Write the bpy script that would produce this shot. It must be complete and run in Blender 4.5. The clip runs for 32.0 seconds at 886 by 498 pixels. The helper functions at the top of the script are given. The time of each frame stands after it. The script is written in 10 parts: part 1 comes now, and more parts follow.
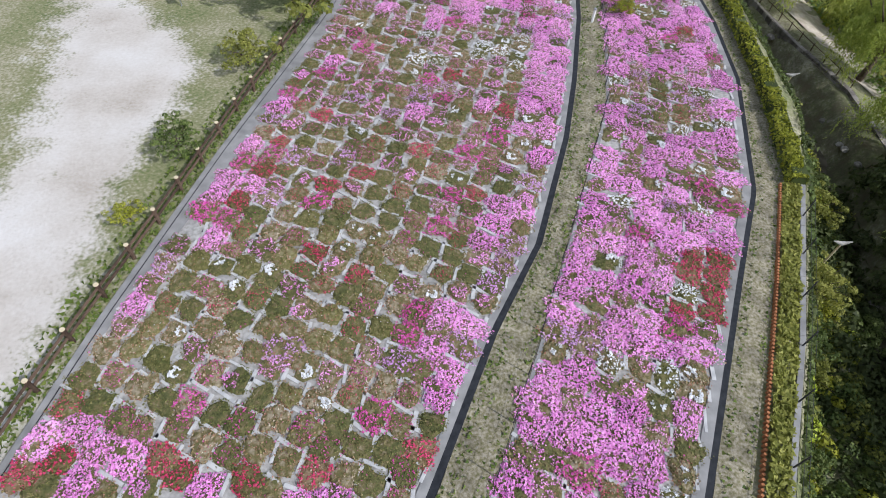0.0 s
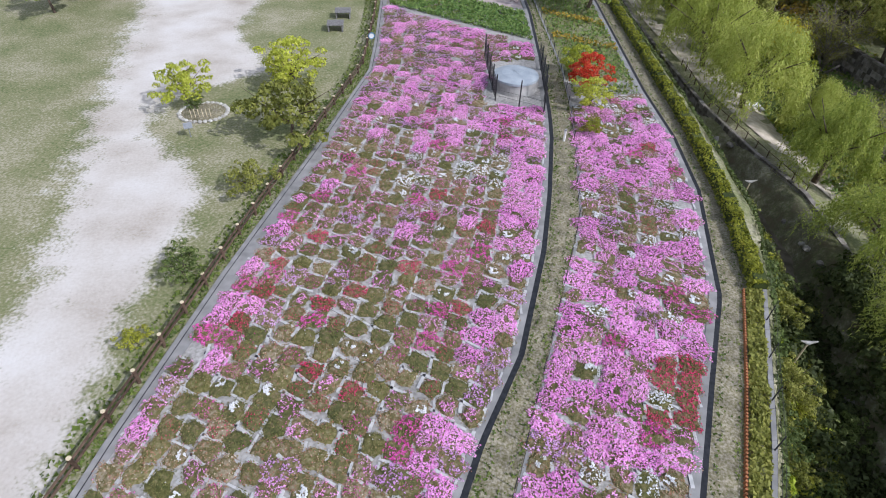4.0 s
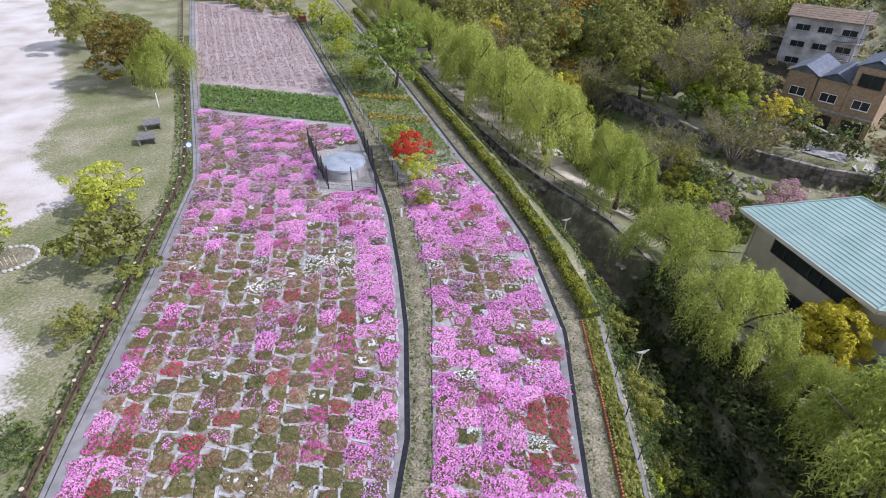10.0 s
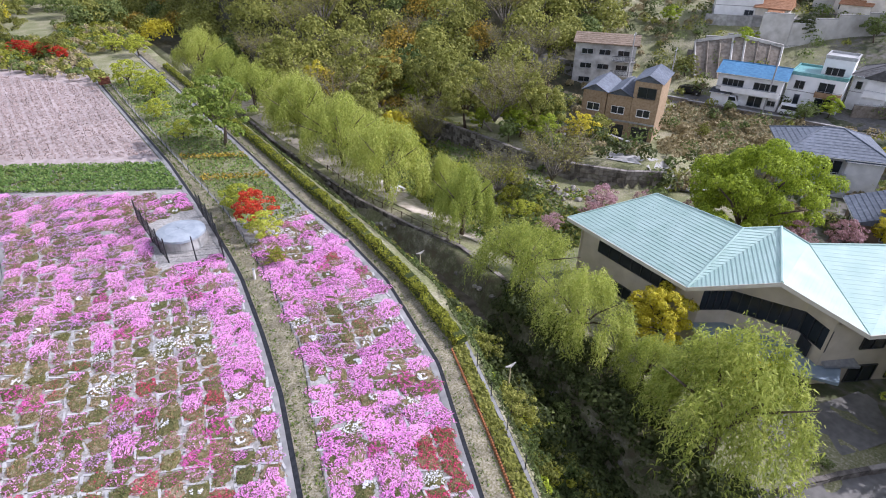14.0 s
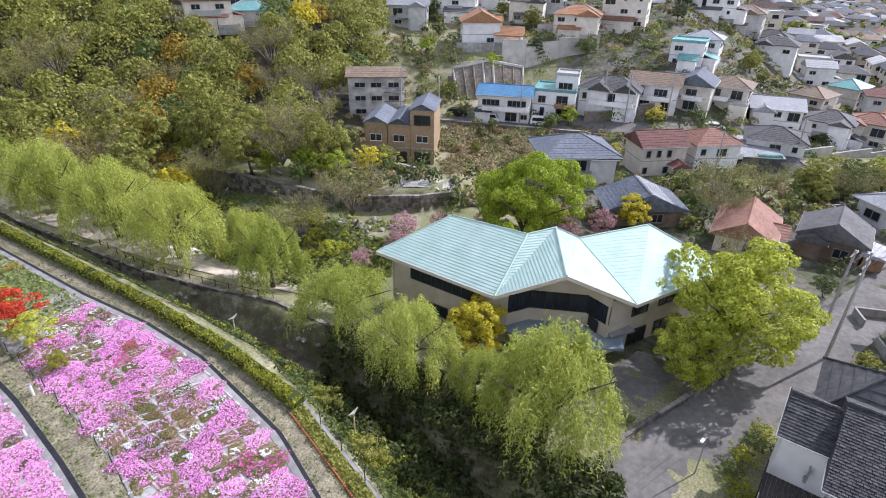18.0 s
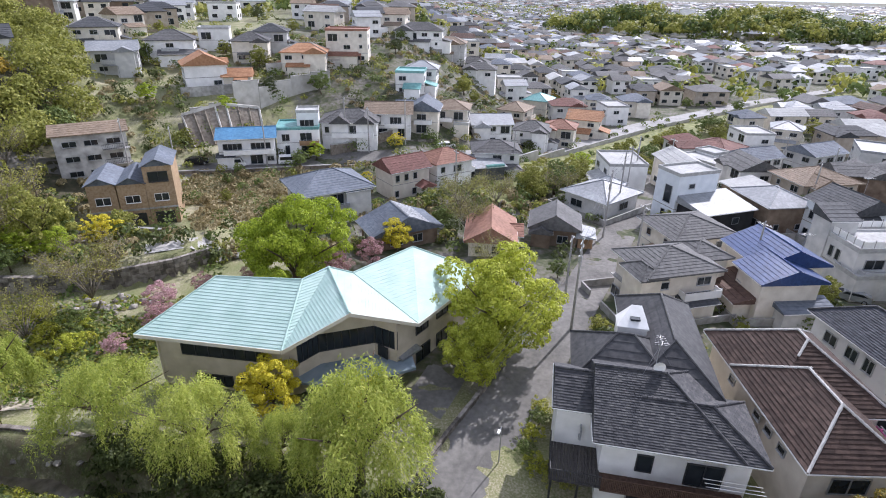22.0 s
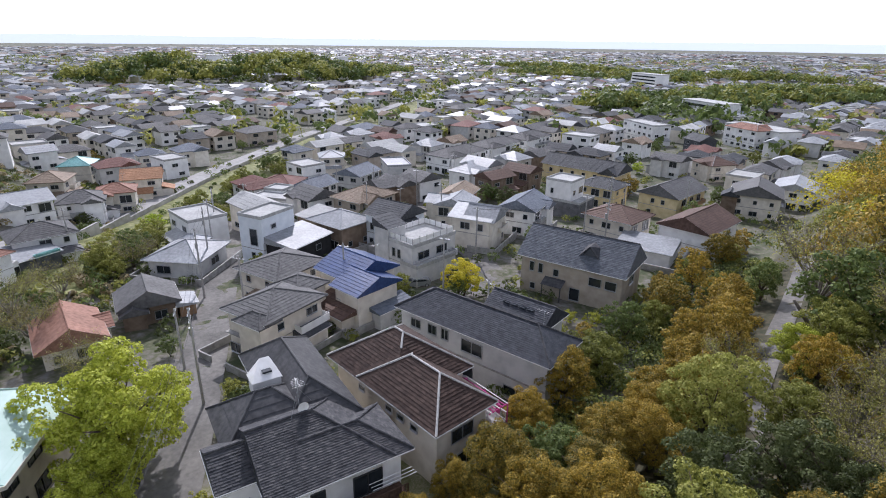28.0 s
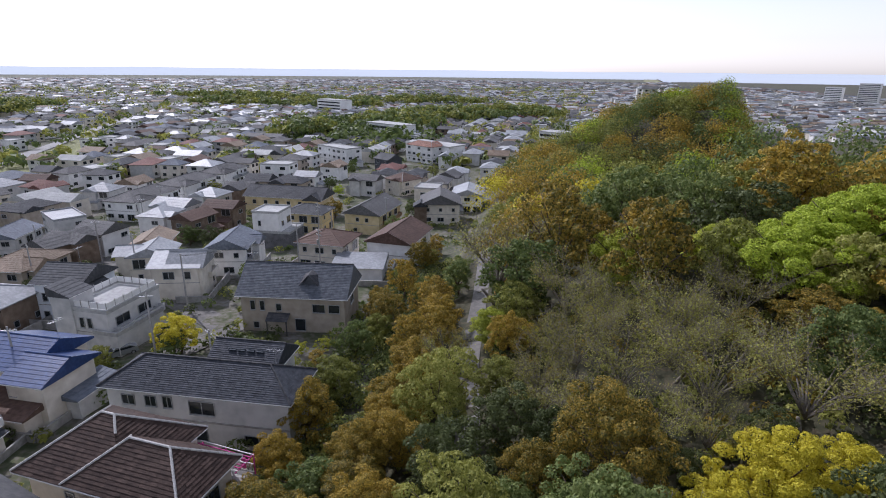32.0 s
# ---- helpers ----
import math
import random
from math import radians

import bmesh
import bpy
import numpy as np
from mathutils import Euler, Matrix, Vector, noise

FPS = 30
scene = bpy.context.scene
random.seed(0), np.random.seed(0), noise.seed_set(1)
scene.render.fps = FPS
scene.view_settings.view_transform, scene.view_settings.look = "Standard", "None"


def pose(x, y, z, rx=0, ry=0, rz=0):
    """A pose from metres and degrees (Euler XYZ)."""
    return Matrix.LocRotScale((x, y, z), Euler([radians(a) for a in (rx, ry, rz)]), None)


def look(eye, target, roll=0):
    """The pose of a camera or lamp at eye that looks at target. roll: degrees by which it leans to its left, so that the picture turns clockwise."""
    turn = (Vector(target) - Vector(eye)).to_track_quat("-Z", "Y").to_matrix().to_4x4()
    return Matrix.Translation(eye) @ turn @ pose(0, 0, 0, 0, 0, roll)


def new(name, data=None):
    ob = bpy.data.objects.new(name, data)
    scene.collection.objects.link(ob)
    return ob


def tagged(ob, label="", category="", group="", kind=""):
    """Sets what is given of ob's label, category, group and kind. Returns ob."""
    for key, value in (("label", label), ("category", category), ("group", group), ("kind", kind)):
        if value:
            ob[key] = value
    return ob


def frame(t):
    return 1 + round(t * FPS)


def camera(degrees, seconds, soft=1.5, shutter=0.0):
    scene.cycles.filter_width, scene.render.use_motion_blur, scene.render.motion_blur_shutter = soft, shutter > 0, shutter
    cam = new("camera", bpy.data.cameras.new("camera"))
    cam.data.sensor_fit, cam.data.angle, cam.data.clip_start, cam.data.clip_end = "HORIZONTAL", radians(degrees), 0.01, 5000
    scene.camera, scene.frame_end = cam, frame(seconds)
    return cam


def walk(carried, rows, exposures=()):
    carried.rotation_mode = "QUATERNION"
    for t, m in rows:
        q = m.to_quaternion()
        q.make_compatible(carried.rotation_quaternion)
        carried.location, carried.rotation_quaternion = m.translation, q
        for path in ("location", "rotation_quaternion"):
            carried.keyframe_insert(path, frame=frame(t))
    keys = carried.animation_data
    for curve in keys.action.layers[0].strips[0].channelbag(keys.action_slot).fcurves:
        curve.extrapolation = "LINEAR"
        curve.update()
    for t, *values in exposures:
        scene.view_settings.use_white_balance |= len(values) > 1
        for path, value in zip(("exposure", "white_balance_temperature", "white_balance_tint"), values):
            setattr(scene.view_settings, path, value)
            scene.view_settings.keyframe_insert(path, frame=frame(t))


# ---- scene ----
cam = camera(77.5, 32.0, soft=1.0)
PATH = [
    (0.0, pose(0.000, 0.000, 19.000, 39.334, -2.318, 0.941)),
    (0.5, pose(0.087, -0.098, 19.321, 40.948, -2.162, 0.980)),
    (1.0, pose(0.168, -0.181, 19.647, 42.363, -1.980, 1.029)),
    (1.5, pose(0.238, -0.243, 19.975, 43.736, -1.892, 0.998)),
    (2.0, pose(0.291, -0.282, 20.294, 44.893, -1.791, 0.953)),
    (2.5, pose(0.327, -0.304, 20.596, 46.013, -1.651, 0.917)),
    (3.0, pose(0.352, -0.316, 20.881, 46.833, -1.494, 0.687)),
    (3.5, pose(0.372, -0.323, 21.158, 47.601, -1.482, 0.212)),
    (5.5, pose(0.291, -0.260, 22.172, 50.273, -1.318, -4.018)),
    (6.0, pose(0.292, -0.276, 22.377, 50.943, -1.247, -5.460)),
    (6.5, pose(0.301, -0.293, 22.573, 51.533, -1.177, -7.045)),
    (7.0, pose(0.327, -0.311, 22.758, 52.079, -1.145, -8.702)),
    (7.5, pose(0.374, -0.335, 22.932, 52.633, -1.001, -10.452)),
    (8.0, pose(0.434, -0.364, 23.089, 53.164, -0.875, -12.223)),
    (8.5, pose(0.489, -0.393, 23.222, 53.650, -0.791, -14.040)),
    (9.0, pose(0.516, -0.412, 23.327, 54.081, -0.756, -15.931)),
    (9.5, pose(0.509, -0.418, 23.414, 54.511, -0.793, -17.836)),
    (10.0, pose(0.477, -0.413, 23.500, 54.858, -0.713, -19.789)),
    (10.5, pose(0.436, -0.409, 23.607, 55.259, -0.706, -21.763)),
    (11.0, pose(0.398, -0.419, 23.747, 55.709, -0.687, -23.816)),
    (11.5, pose(0.371, -0.443, 23.912, 56.151, -0.662, -25.923)),
    (12.0, pose(0.354, -0.476, 24.082, 56.590, -0.608, -28.038)),
    (12.5, pose(0.342, -0.509, 24.243, 56.991, -0.502, -30.309)),
    (13.0, pose(0.330, -0.531, 24.389, 57.421, -0.460, -32.688)),
    (13.5, pose(0.314, -0.538, 24.530, 57.849, -0.472, -35.100)),
    (14.0, pose(0.294, -0.532, 24.674, 58.310, -0.499, -37.558)),
    (14.5, pose(0.270, -0.518, 24.825, 58.704, -0.429, -40.078)),
    (16.5, pose(0.096, -0.389, 25.655, 60.055, -0.480, -51.162)),
    (17.0, pose(0.064, -0.247, 25.768, 60.486, -0.631, -54.124)),
    (17.5, pose(0.023, -0.108, 25.884, 60.905, -0.714, -57.222)),
    (18.0, pose(-0.022, 0.019, 26.012, 61.290, -0.791, -60.366)),
    (18.5, pose(-0.062, 0.117, 26.166, 61.728, -1.081, -63.464)),
    (19.0, pose(-0.087, 0.178, 26.350, 62.116, -1.114, -66.637)),
    (19.5, pose(-0.097, 0.206, 26.545, 62.494, -1.066, -69.823)),
    (20.0, pose(-0.100, 0.222, 26.721, 62.931, -1.080, -73.125)),
    (20.5, pose(-0.101, 0.242, 26.855, 63.315, -1.032, -76.416)),
    (21.0, pose(-0.096, 0.276, 26.953, 63.753, -1.006, -79.775)),
    (21.5, pose(-0.079, 0.317, 27.040, 64.194, -0.958, -83.181)),
    (22.0, pose(-0.047, 0.353, 27.142, 64.631, -0.953, -86.633)),
    (22.5, pose(0.001, 0.380, 27.262, 65.062, -0.961, -90.088)),
    (23.0, pose(0.058, 0.403, 27.382, 65.437, -0.884, -93.534)),
    (23.5, pose(0.112, 0.429, 27.481, 65.903, -0.858, -97.097)),
    (24.0, pose(0.147, 0.460, 27.561, 66.233, -1.017, -100.708)),
    (24.5, pose(0.154, 0.491, 27.645, 66.683, -0.985, -104.319)),
    (25.0, pose(0.131, 0.517, 27.748, 67.080, -0.952, -107.956)),
    (25.5, pose(0.089, 0.539, 27.869, 67.497, -0.846, -111.682)),
    (27.5, pose(-0.281, 0.953, 28.639, 68.924, -0.592, -126.466)),
    (28.0, pose(-0.288, 1.030, 28.875, 69.274, -0.685, -130.296)),
    (28.5, pose(-0.302, 1.115, 29.107, 69.696, -0.619, -134.168)),
    (29.0, pose(-0.330, 1.209, 29.328, 70.042, -0.646, -138.033)),
    (29.5, pose(-0.380, 1.313, 29.523, 70.399, -0.620, -141.874)),
    (30.0, pose(-0.456, 1.426, 29.679, 70.800, -0.767, -145.627)),
    (30.5, pose(-0.556, 1.542, 29.798, 71.093, -0.619, -149.464)),
    (31.0, pose(-0.671, 1.651, 29.896, 71.446, -0.816, -153.152)),
    (31.5, pose(-0.792, 1.744, 29.989, 71.820, -0.833, -156.862)),
    (32.0, pose(-0.912, 1.824, 30.084, 72.093, -0.568, -160.790)),
]
EXPOSURES = [(0.0, 0.2, 5880, 12), (7.0, 0.25, 5720, 18), (13.0, 0.58, 5760, 22), (17.0, 0.74, 5900, 21), (21.0, 0.8, 5920, 20), (25.0, 0.63, 5930, 19), (28.0, 0.42, 5920, 19), (32.0, 0.08, 5820, 21)]
walk(cam, PATH, EXPOSURES)

# ---- world, sun ----
SUN_AZ, SUN_EL = 122.0, 42.0
world = bpy.data.worlds.new("sky_world")
scene.world = world
world.use_nodes = True
wn = world.node_tree.nodes
sky = wn.new("ShaderNodeTexSky")
sky.sky_type = "NISHITA"
sky.sun_disc = False
sky.sun_elevation = radians(SUN_EL)
sky.sun_rotation = radians(SUN_AZ)
sky.air_density, sky.dust_density, sky.ozone_density = 1.3, 0.6, 1.0
veil = wn.new("ShaderNodeHueSaturation")
veil.inputs["Saturation"].default_value = 0.35
world.node_tree.links.new(sky.outputs[0], veil.inputs["Color"])
world.node_tree.links.new(veil.outputs[0], wn["Background"].inputs[0])
wn["Background"].inputs[1].default_value = 0.15
sun = new("sun", bpy.data.lights.new("sun", "SUN"))
sun.data.energy, sun.data.angle, sun.data.color = 3.2, radians(0.6), (1.0, 0.96, 0.91)
sun.matrix_world = look((0, 0, 100), (-math.sin(radians(SUN_AZ)) * 100, -math.cos(radians(SUN_AZ)) * 100, 100 - 100 * math.tan(radians(SUN_EL))))


# ---- materials ----
def material(name, stops, scale=3.0, rough=0.85, metal=0.0, bump=0.0, bscale=None, rand=0.0, detail=6.0, coords="Object", big=0.0, island=False):
    """Noise-mixed surface: stops are (position, colour); rand varies it from object to object, big adds broad stains."""
    m = bpy.data.materials.new(name)
    m.use_nodes = True
    nt = m.node_tree
    n, lk = nt.nodes, nt.links.new
    b = n["Principled BSDF"]
    b.inputs["Roughness"].default_value, b.inputs["Metallic"].default_value = rough, metal
    b.inputs["Specular IOR Level"].default_value = 0.5 if rough < 0.5 else 0.2
    tc = n.new("ShaderNodeTexCoord")
    nz = n.new("ShaderNodeTexNoise")
    nz.inputs["Scale"].default_value, nz.inputs["Detail"].default_value = scale, detail
    lk(tc.outputs[coords], nz.inputs["Vector"])
    cr = n.new("ShaderNodeValToRGB")
    el = cr.color_ramp.elements
    while len(el) < len(stops):
        el.new(0.5)
    for e, (p, c) in zip(el, stops):
        e.position, e.color = p, (*c, 1)
    fac = nz.outputs["Fac"]
    if rand or island:
        src = n.new("ShaderNodeNewGeometry").outputs["Random Per Island"] if island else n.new("ShaderNodeObjectInfo").outputs["Random"]
        ma = n.new("ShaderNodeMath")
        ma.operation = "MULTIPLY_ADD"
        lk(src, ma.inputs[0])
        ma.inputs[1].default_value = rand
        ad = n.new("ShaderNodeMath")
        ad.operation = "SUBTRACT"
        lk(fac, ad.inputs[0])
        ad.inputs[1].default_value = rand / 2
        lk(ad.outputs[0], ma.inputs[2])
        fac = ma.outputs[0]
    lk(fac, cr.inputs[0])
    col = cr.outputs[0]
    if big:
        n2 = n.new("ShaderNodeTexNoise")
        n2.inputs["Scale"].default_value, n2.inputs["Detail"].default_value = scale * 0.12, 3
        lk(tc.outputs[coords], n2.inputs["Vector"])
        mr = n.new("ShaderNodeMapRange")
        mr.inputs[1].default_value, mr.inputs[2].default_value, mr.inputs[3].default_value, mr.inputs[4].default_value = 0.3, 0.7, 1 - big, 1 + big * 0.6
        lk(n2.outputs["Fac"], mr.inputs[0])
        mx = n.new("ShaderNodeVectorMath")
        mx.operation = "SCALE"
        lk(col, mx.inputs[0])
        lk(mr.outputs[0], mx.inputs["Scale"])
        col = mx.outputs[0]
    lk(col, b.inputs["Base Color"])
    if bump:
        nb = n.new("ShaderNodeTexNoise")
        nb.inputs["Scale"].default_value, nb.inputs["Detail"].default_value = bscale or scale * 4, 5
        lk(tc.outputs[coords], nb.inputs["Vector"])
        bp = n.new("ShaderNodeBump")
        bp.inputs["Strength"].default_value, bp.inputs["Distance"].default_value = bump, 0.05
        lk(nb.outputs["Fac"], bp.inputs["Height"])
        lk(bp.outputs[0], b.inputs["Normal"])
    return m


def two(name, a, c, scale=3.0, **kw):
    return material(name, [(0.3, a), (0.7, c)], scale, **kw)


M_ASPHALT = two("asphalt", (0.135, 0.13, 0.12), (0.2, 0.19, 0.175), 2.0, bump=0.3, bscale=40, big=0.3)
M_CONC = two("concrete", (0.26, 0.25, 0.235), (0.42, 0.41, 0.39), 1.5, bump=0.25, bscale=20, big=0.25)
M_KERB = two("pale_concrete", (0.200, 0.196, 0.189), (0.311, 0.303, 0.290), 1.5, bump=0.2, big=0.2)
M_GRAVEL = two("grey_gravel", (0.24, 0.23, 0.21), (0.45, 0.43, 0.4), 5.0, bump=0.5, bscale=30, big=0.2)
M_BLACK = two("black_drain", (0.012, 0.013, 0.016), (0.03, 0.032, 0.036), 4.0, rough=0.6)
M_EARTH = material("worn_grass_path", [(0.32, (0.13, 0.125, 0.055)), (0.46, (0.21, 0.185, 0.115)), (0.56, (0.27, 0.24, 0.17)), (0.7, (0.35, 0.315, 0.245))], 9.0, bump=0.6, bscale=20, big=0.4, detail=12)
M_WOODLOG = two("brown_log", (0.05, 0.032, 0.022), (0.12, 0.08, 0.055), 6.0, bump=0.4, rand=0.3)
M_LOGEND = two("pale_log_end", (0.5, 0.42, 0.28), (0.66, 0.56, 0.38), 12.0)
M_STONE = two("stone_wall", (0.12, 0.105, 0.09), (0.3, 0.27, 0.235), 2.2, bump=0.8, bscale=6, big=0.35, rand=0.3)
M_BARK = two("bark", (0.06, 0.045, 0.033), (0.16, 0.12, 0.09), 5.0, bump=0.7)
M_PALEBARK = two("grey_bark", (0.13, 0.11, 0.09), (0.27, 0.24, 0.2), 5.0, bump=0.5)
M_GLASS = two("window_glass", (0.012, 0.016, 0.02), (0.03, 0.036, 0.042), 0.8, rough=0.08)
M_WHITE = two("white_paint", (0.68, 0.67, 0.64), (0.8, 0.79, 0.77), 1.5, rough=0.6)
M_METAL = two("grey_metal", (0.3, 0.31, 0.32), (0.42, 0.43, 0.44), 4.0, rough=0.45, metal=0.6)
M_DARKMETAL = two("dark_metal", (0.02, 0.02, 0.022), (0.05, 0.05, 0.05), 4.0, rough=0.5)


# ---- small geometry kit ----
class Geo:
    """Collects vertices and faces of one mesh."""

    def __init__(self):
        self.v, self.f, self.m = [], [], []

    def face(self, pts, mi=0):
        k = len(self.v)
        self.v.extend(tuple(p) for p in pts)
        self.f.append(tuple(range(k, k + len(pts))))
        self.m.append(mi)
        return self

    def solid(self, bottom, top, mi=0):
        """Closed prism between two rings with the same count."""
        k, n = len(self.v), len(bottom)
        self.v.extend(tuple(p) for p in bottom)
        self.v.extend(tuple(p) for p in top)
        self.f.append(tuple(range(k + n - 1, k - 1, -1)))
        self.f.append(tuple(range(k + n, k + 2 * n)))
        for i in range(n):
            j = (i + 1) % n
            self.f.append((k + i, k + j, k + n + j, k + n + i))
        self.m.extend([mi] * (n + 2))
        return self

    def box(self, x, y, z, sx, sy, sz, rz=0.0, mi=0):
        """Box with its base centre at x, y, z."""
        c, s = math.cos(rz), math.sin(rz)
        ring = [(x + a * c - b * s, y + a * s + b * c) for a, b in ((-sx / 2, -sy / 2), (sx / 2, -sy / 2), (sx / 2, sy / 2), (-sx / 2, sy / 2))]
        return self.solid([(a, b, z) for a, b in ring], [(a, b, z + sz) for a, b in ring], mi)

    def tube(self, p, q, r0, r1, n=7, mi=0):
        p, q = Vector(p), Vector(q)
        d = (q - p).normalized()
        a = d.orthogonal().normalized()
        b = d.cross(a)
        ring = [(math.cos(2 * math.pi * i / n), math.sin(2 * math.pi * i / n)) for i in range(n)]
        return self.solid([p + (a * c + b * s) * r0 for c, s in ring], [q + (a * c + b * s) * r1 for c, s in ring], mi)

    def quads(self, arr, mi=0):
        """arr: n x 3 x 3 or n x 4 x 3 array of loose faces."""
        k = len(self.v)
        self.v.extend(map(tuple, arr.reshape(-1, 3).tolist()))
        n, c = arr.shape[:2]
        self.f.extend(map(tuple, (np.arange(n * c).reshape(n, c) + k).tolist()))
        self.m.extend([mi] * n)
        return self

    def mesh(self, name, mats, smooth=False):
        me = bpy.data.meshes.new(name)
        me.from_pydata(self.v, [], self.f)
        for m in mats if isinstance(mats, (list, tuple)) else [mats]:
            me.materials.append(m)
        me.polygons.foreach_set("material_index", self.m)
        if smooth:
            me.polygons.foreach_set("use_smooth", [True] * len(self.f))
        me.update()
        return me


def thing(name, label, category, group="", kind="", at=(0, 0, 0), rz=0.0):
    ob = new(name)
    ob.empty_display_size = 0.2
    ob.matrix_world = pose(*at, 0, 0, math.degrees(rz))
    return tagged(ob, label, category, group, kind)


def part(name, geo, mats, parent=None, label="", smooth=False, at=None, rz=0.0):
    """One mesh object, under a thing or a part when parent is given."""
    ob = new(name, geo if isinstance(geo, bpy.types.Mesh) else geo.mesh(name, mats, smooth))
    if parent is not None:
        ob.parent = parent
    if at is not None:
        ob.matrix_basis = pose(*at, 0, 0, math.degrees(rz))
    if label:
        ob["label"] = label
    return ob


def lerp_line(pts, y):
    """x along a line of (x, y) points, at y."""
    return np.interp(y, [p[1] for p in pts], [p[0] for p in pts])


# ---- plan: the lines of the park, as (x, y) ----
FENCE = [(-15.0, 1.0), (-13.6, 9.6), (-12.2, 17.0), (-10.9, 24.4), (-9.4, 32.0), (-6.0, 48.5), (-6.0, 62.0), (-7.2, 90.0), (-8.0, 130.0)]
KERB_L = [(-14.6, 1.0), (-13.8, 5.6), (-12.9, 11.5), (-11.0, 21.5), (-8.2, 34.1), (-5.4, 48.2), (-5.4, 54.0), (-6.2, 84.4), (-6.6, 128.0)]
BED_L = [(-14.15, 1.0), (-13.35, 6.0), (-12.1, 12.3), (-9.95, 21.4), (-7.0, 34.8), (-4.7, 48.7), (-4.7, 54.0), (-5.4, 84.0), (-5.8, 128.0)]
GUT_L = [(-1.6, 1.0), (0.2, 5.3), (2.5, 11.5), (4.7, 16.1), (6.9, 23.7), (8.1, 29.3), (9.4, 36.7), (9.8, 40.3), (10.6, 51.0), (11.2, 64.0), (11.2, 100.0), (12.2, 148.0)]
GUT_R = [(x + 0.3, y) for x, y in GUT_L]
PATH_R = [(0.6, 1.0), (2.4, 5.4), (4.5, 11.2), (7.6, 20.2), (9.7, 26.4), (11.0, 34.5), (11.8, 41.0), (12.4, 49.0), (12.4, 85.0), (13.0, 128.0), (13.6, 148.0)]
STRIP_R = [(7.2, 1.0), (9.2, 5.4), (13.2, 14.4), (15.8, 20.1), (18.2, 30.0), (18.8, 37.0), (18.7, 45.0), (19.6, 68.0), (21.2, 126.0)]
ORANGE = [(9.3, 1.0), (11.3, 5.6), (15.1, 14.4), (17.6, 20.7)]
HEDGE_I = [(17.7, 20.6), (19.1, 28.6), (20.0, 38.8), (21.1, 69.0), (22.6, 126.0)]
EDGE = [(-14.0, -45.0), (-6.0, -30.0), (3.0, -14.0), (12.3, 5.5), (15.0, 11.5), (18.8, 20.8), (21.0, 28.1), (21.7, 38.2), (22.6, 68.0), (24.2, 126.0), (26.0, 200.0)]
STREAM = [(20.5, -4.0), (22.5, 8.0), (24.6, 20.0), (26.6, 28.0), (27.6, 35.7), (26.4, 45.2), (25.4, 60.0), (25.6, 86.0), (27.0, 130.0)]
ROAD = [(24.0, 4.0), (29.5, 0.5), (38.0, -3.6), (47.5, -8.4), (60.0, -14.2), (80.0, -23.0), (99.0, -31.0), (120.0, -41.0)]
FOREST = [(14.0, -4.0), (20.5, -16.0), (20.5, -33.0), (23.5, -60.0), (31.0, -108.0), (38.0, -155.0), (46.0, -210.0), (44.0, -260.0), (18.0, -300.0), (-24.0, -345.0), (-80.0, -500.0)]


def smooth01(a):
    a = np.clip(a, 0, 1)
    return a * a * (3 - 2 * a)


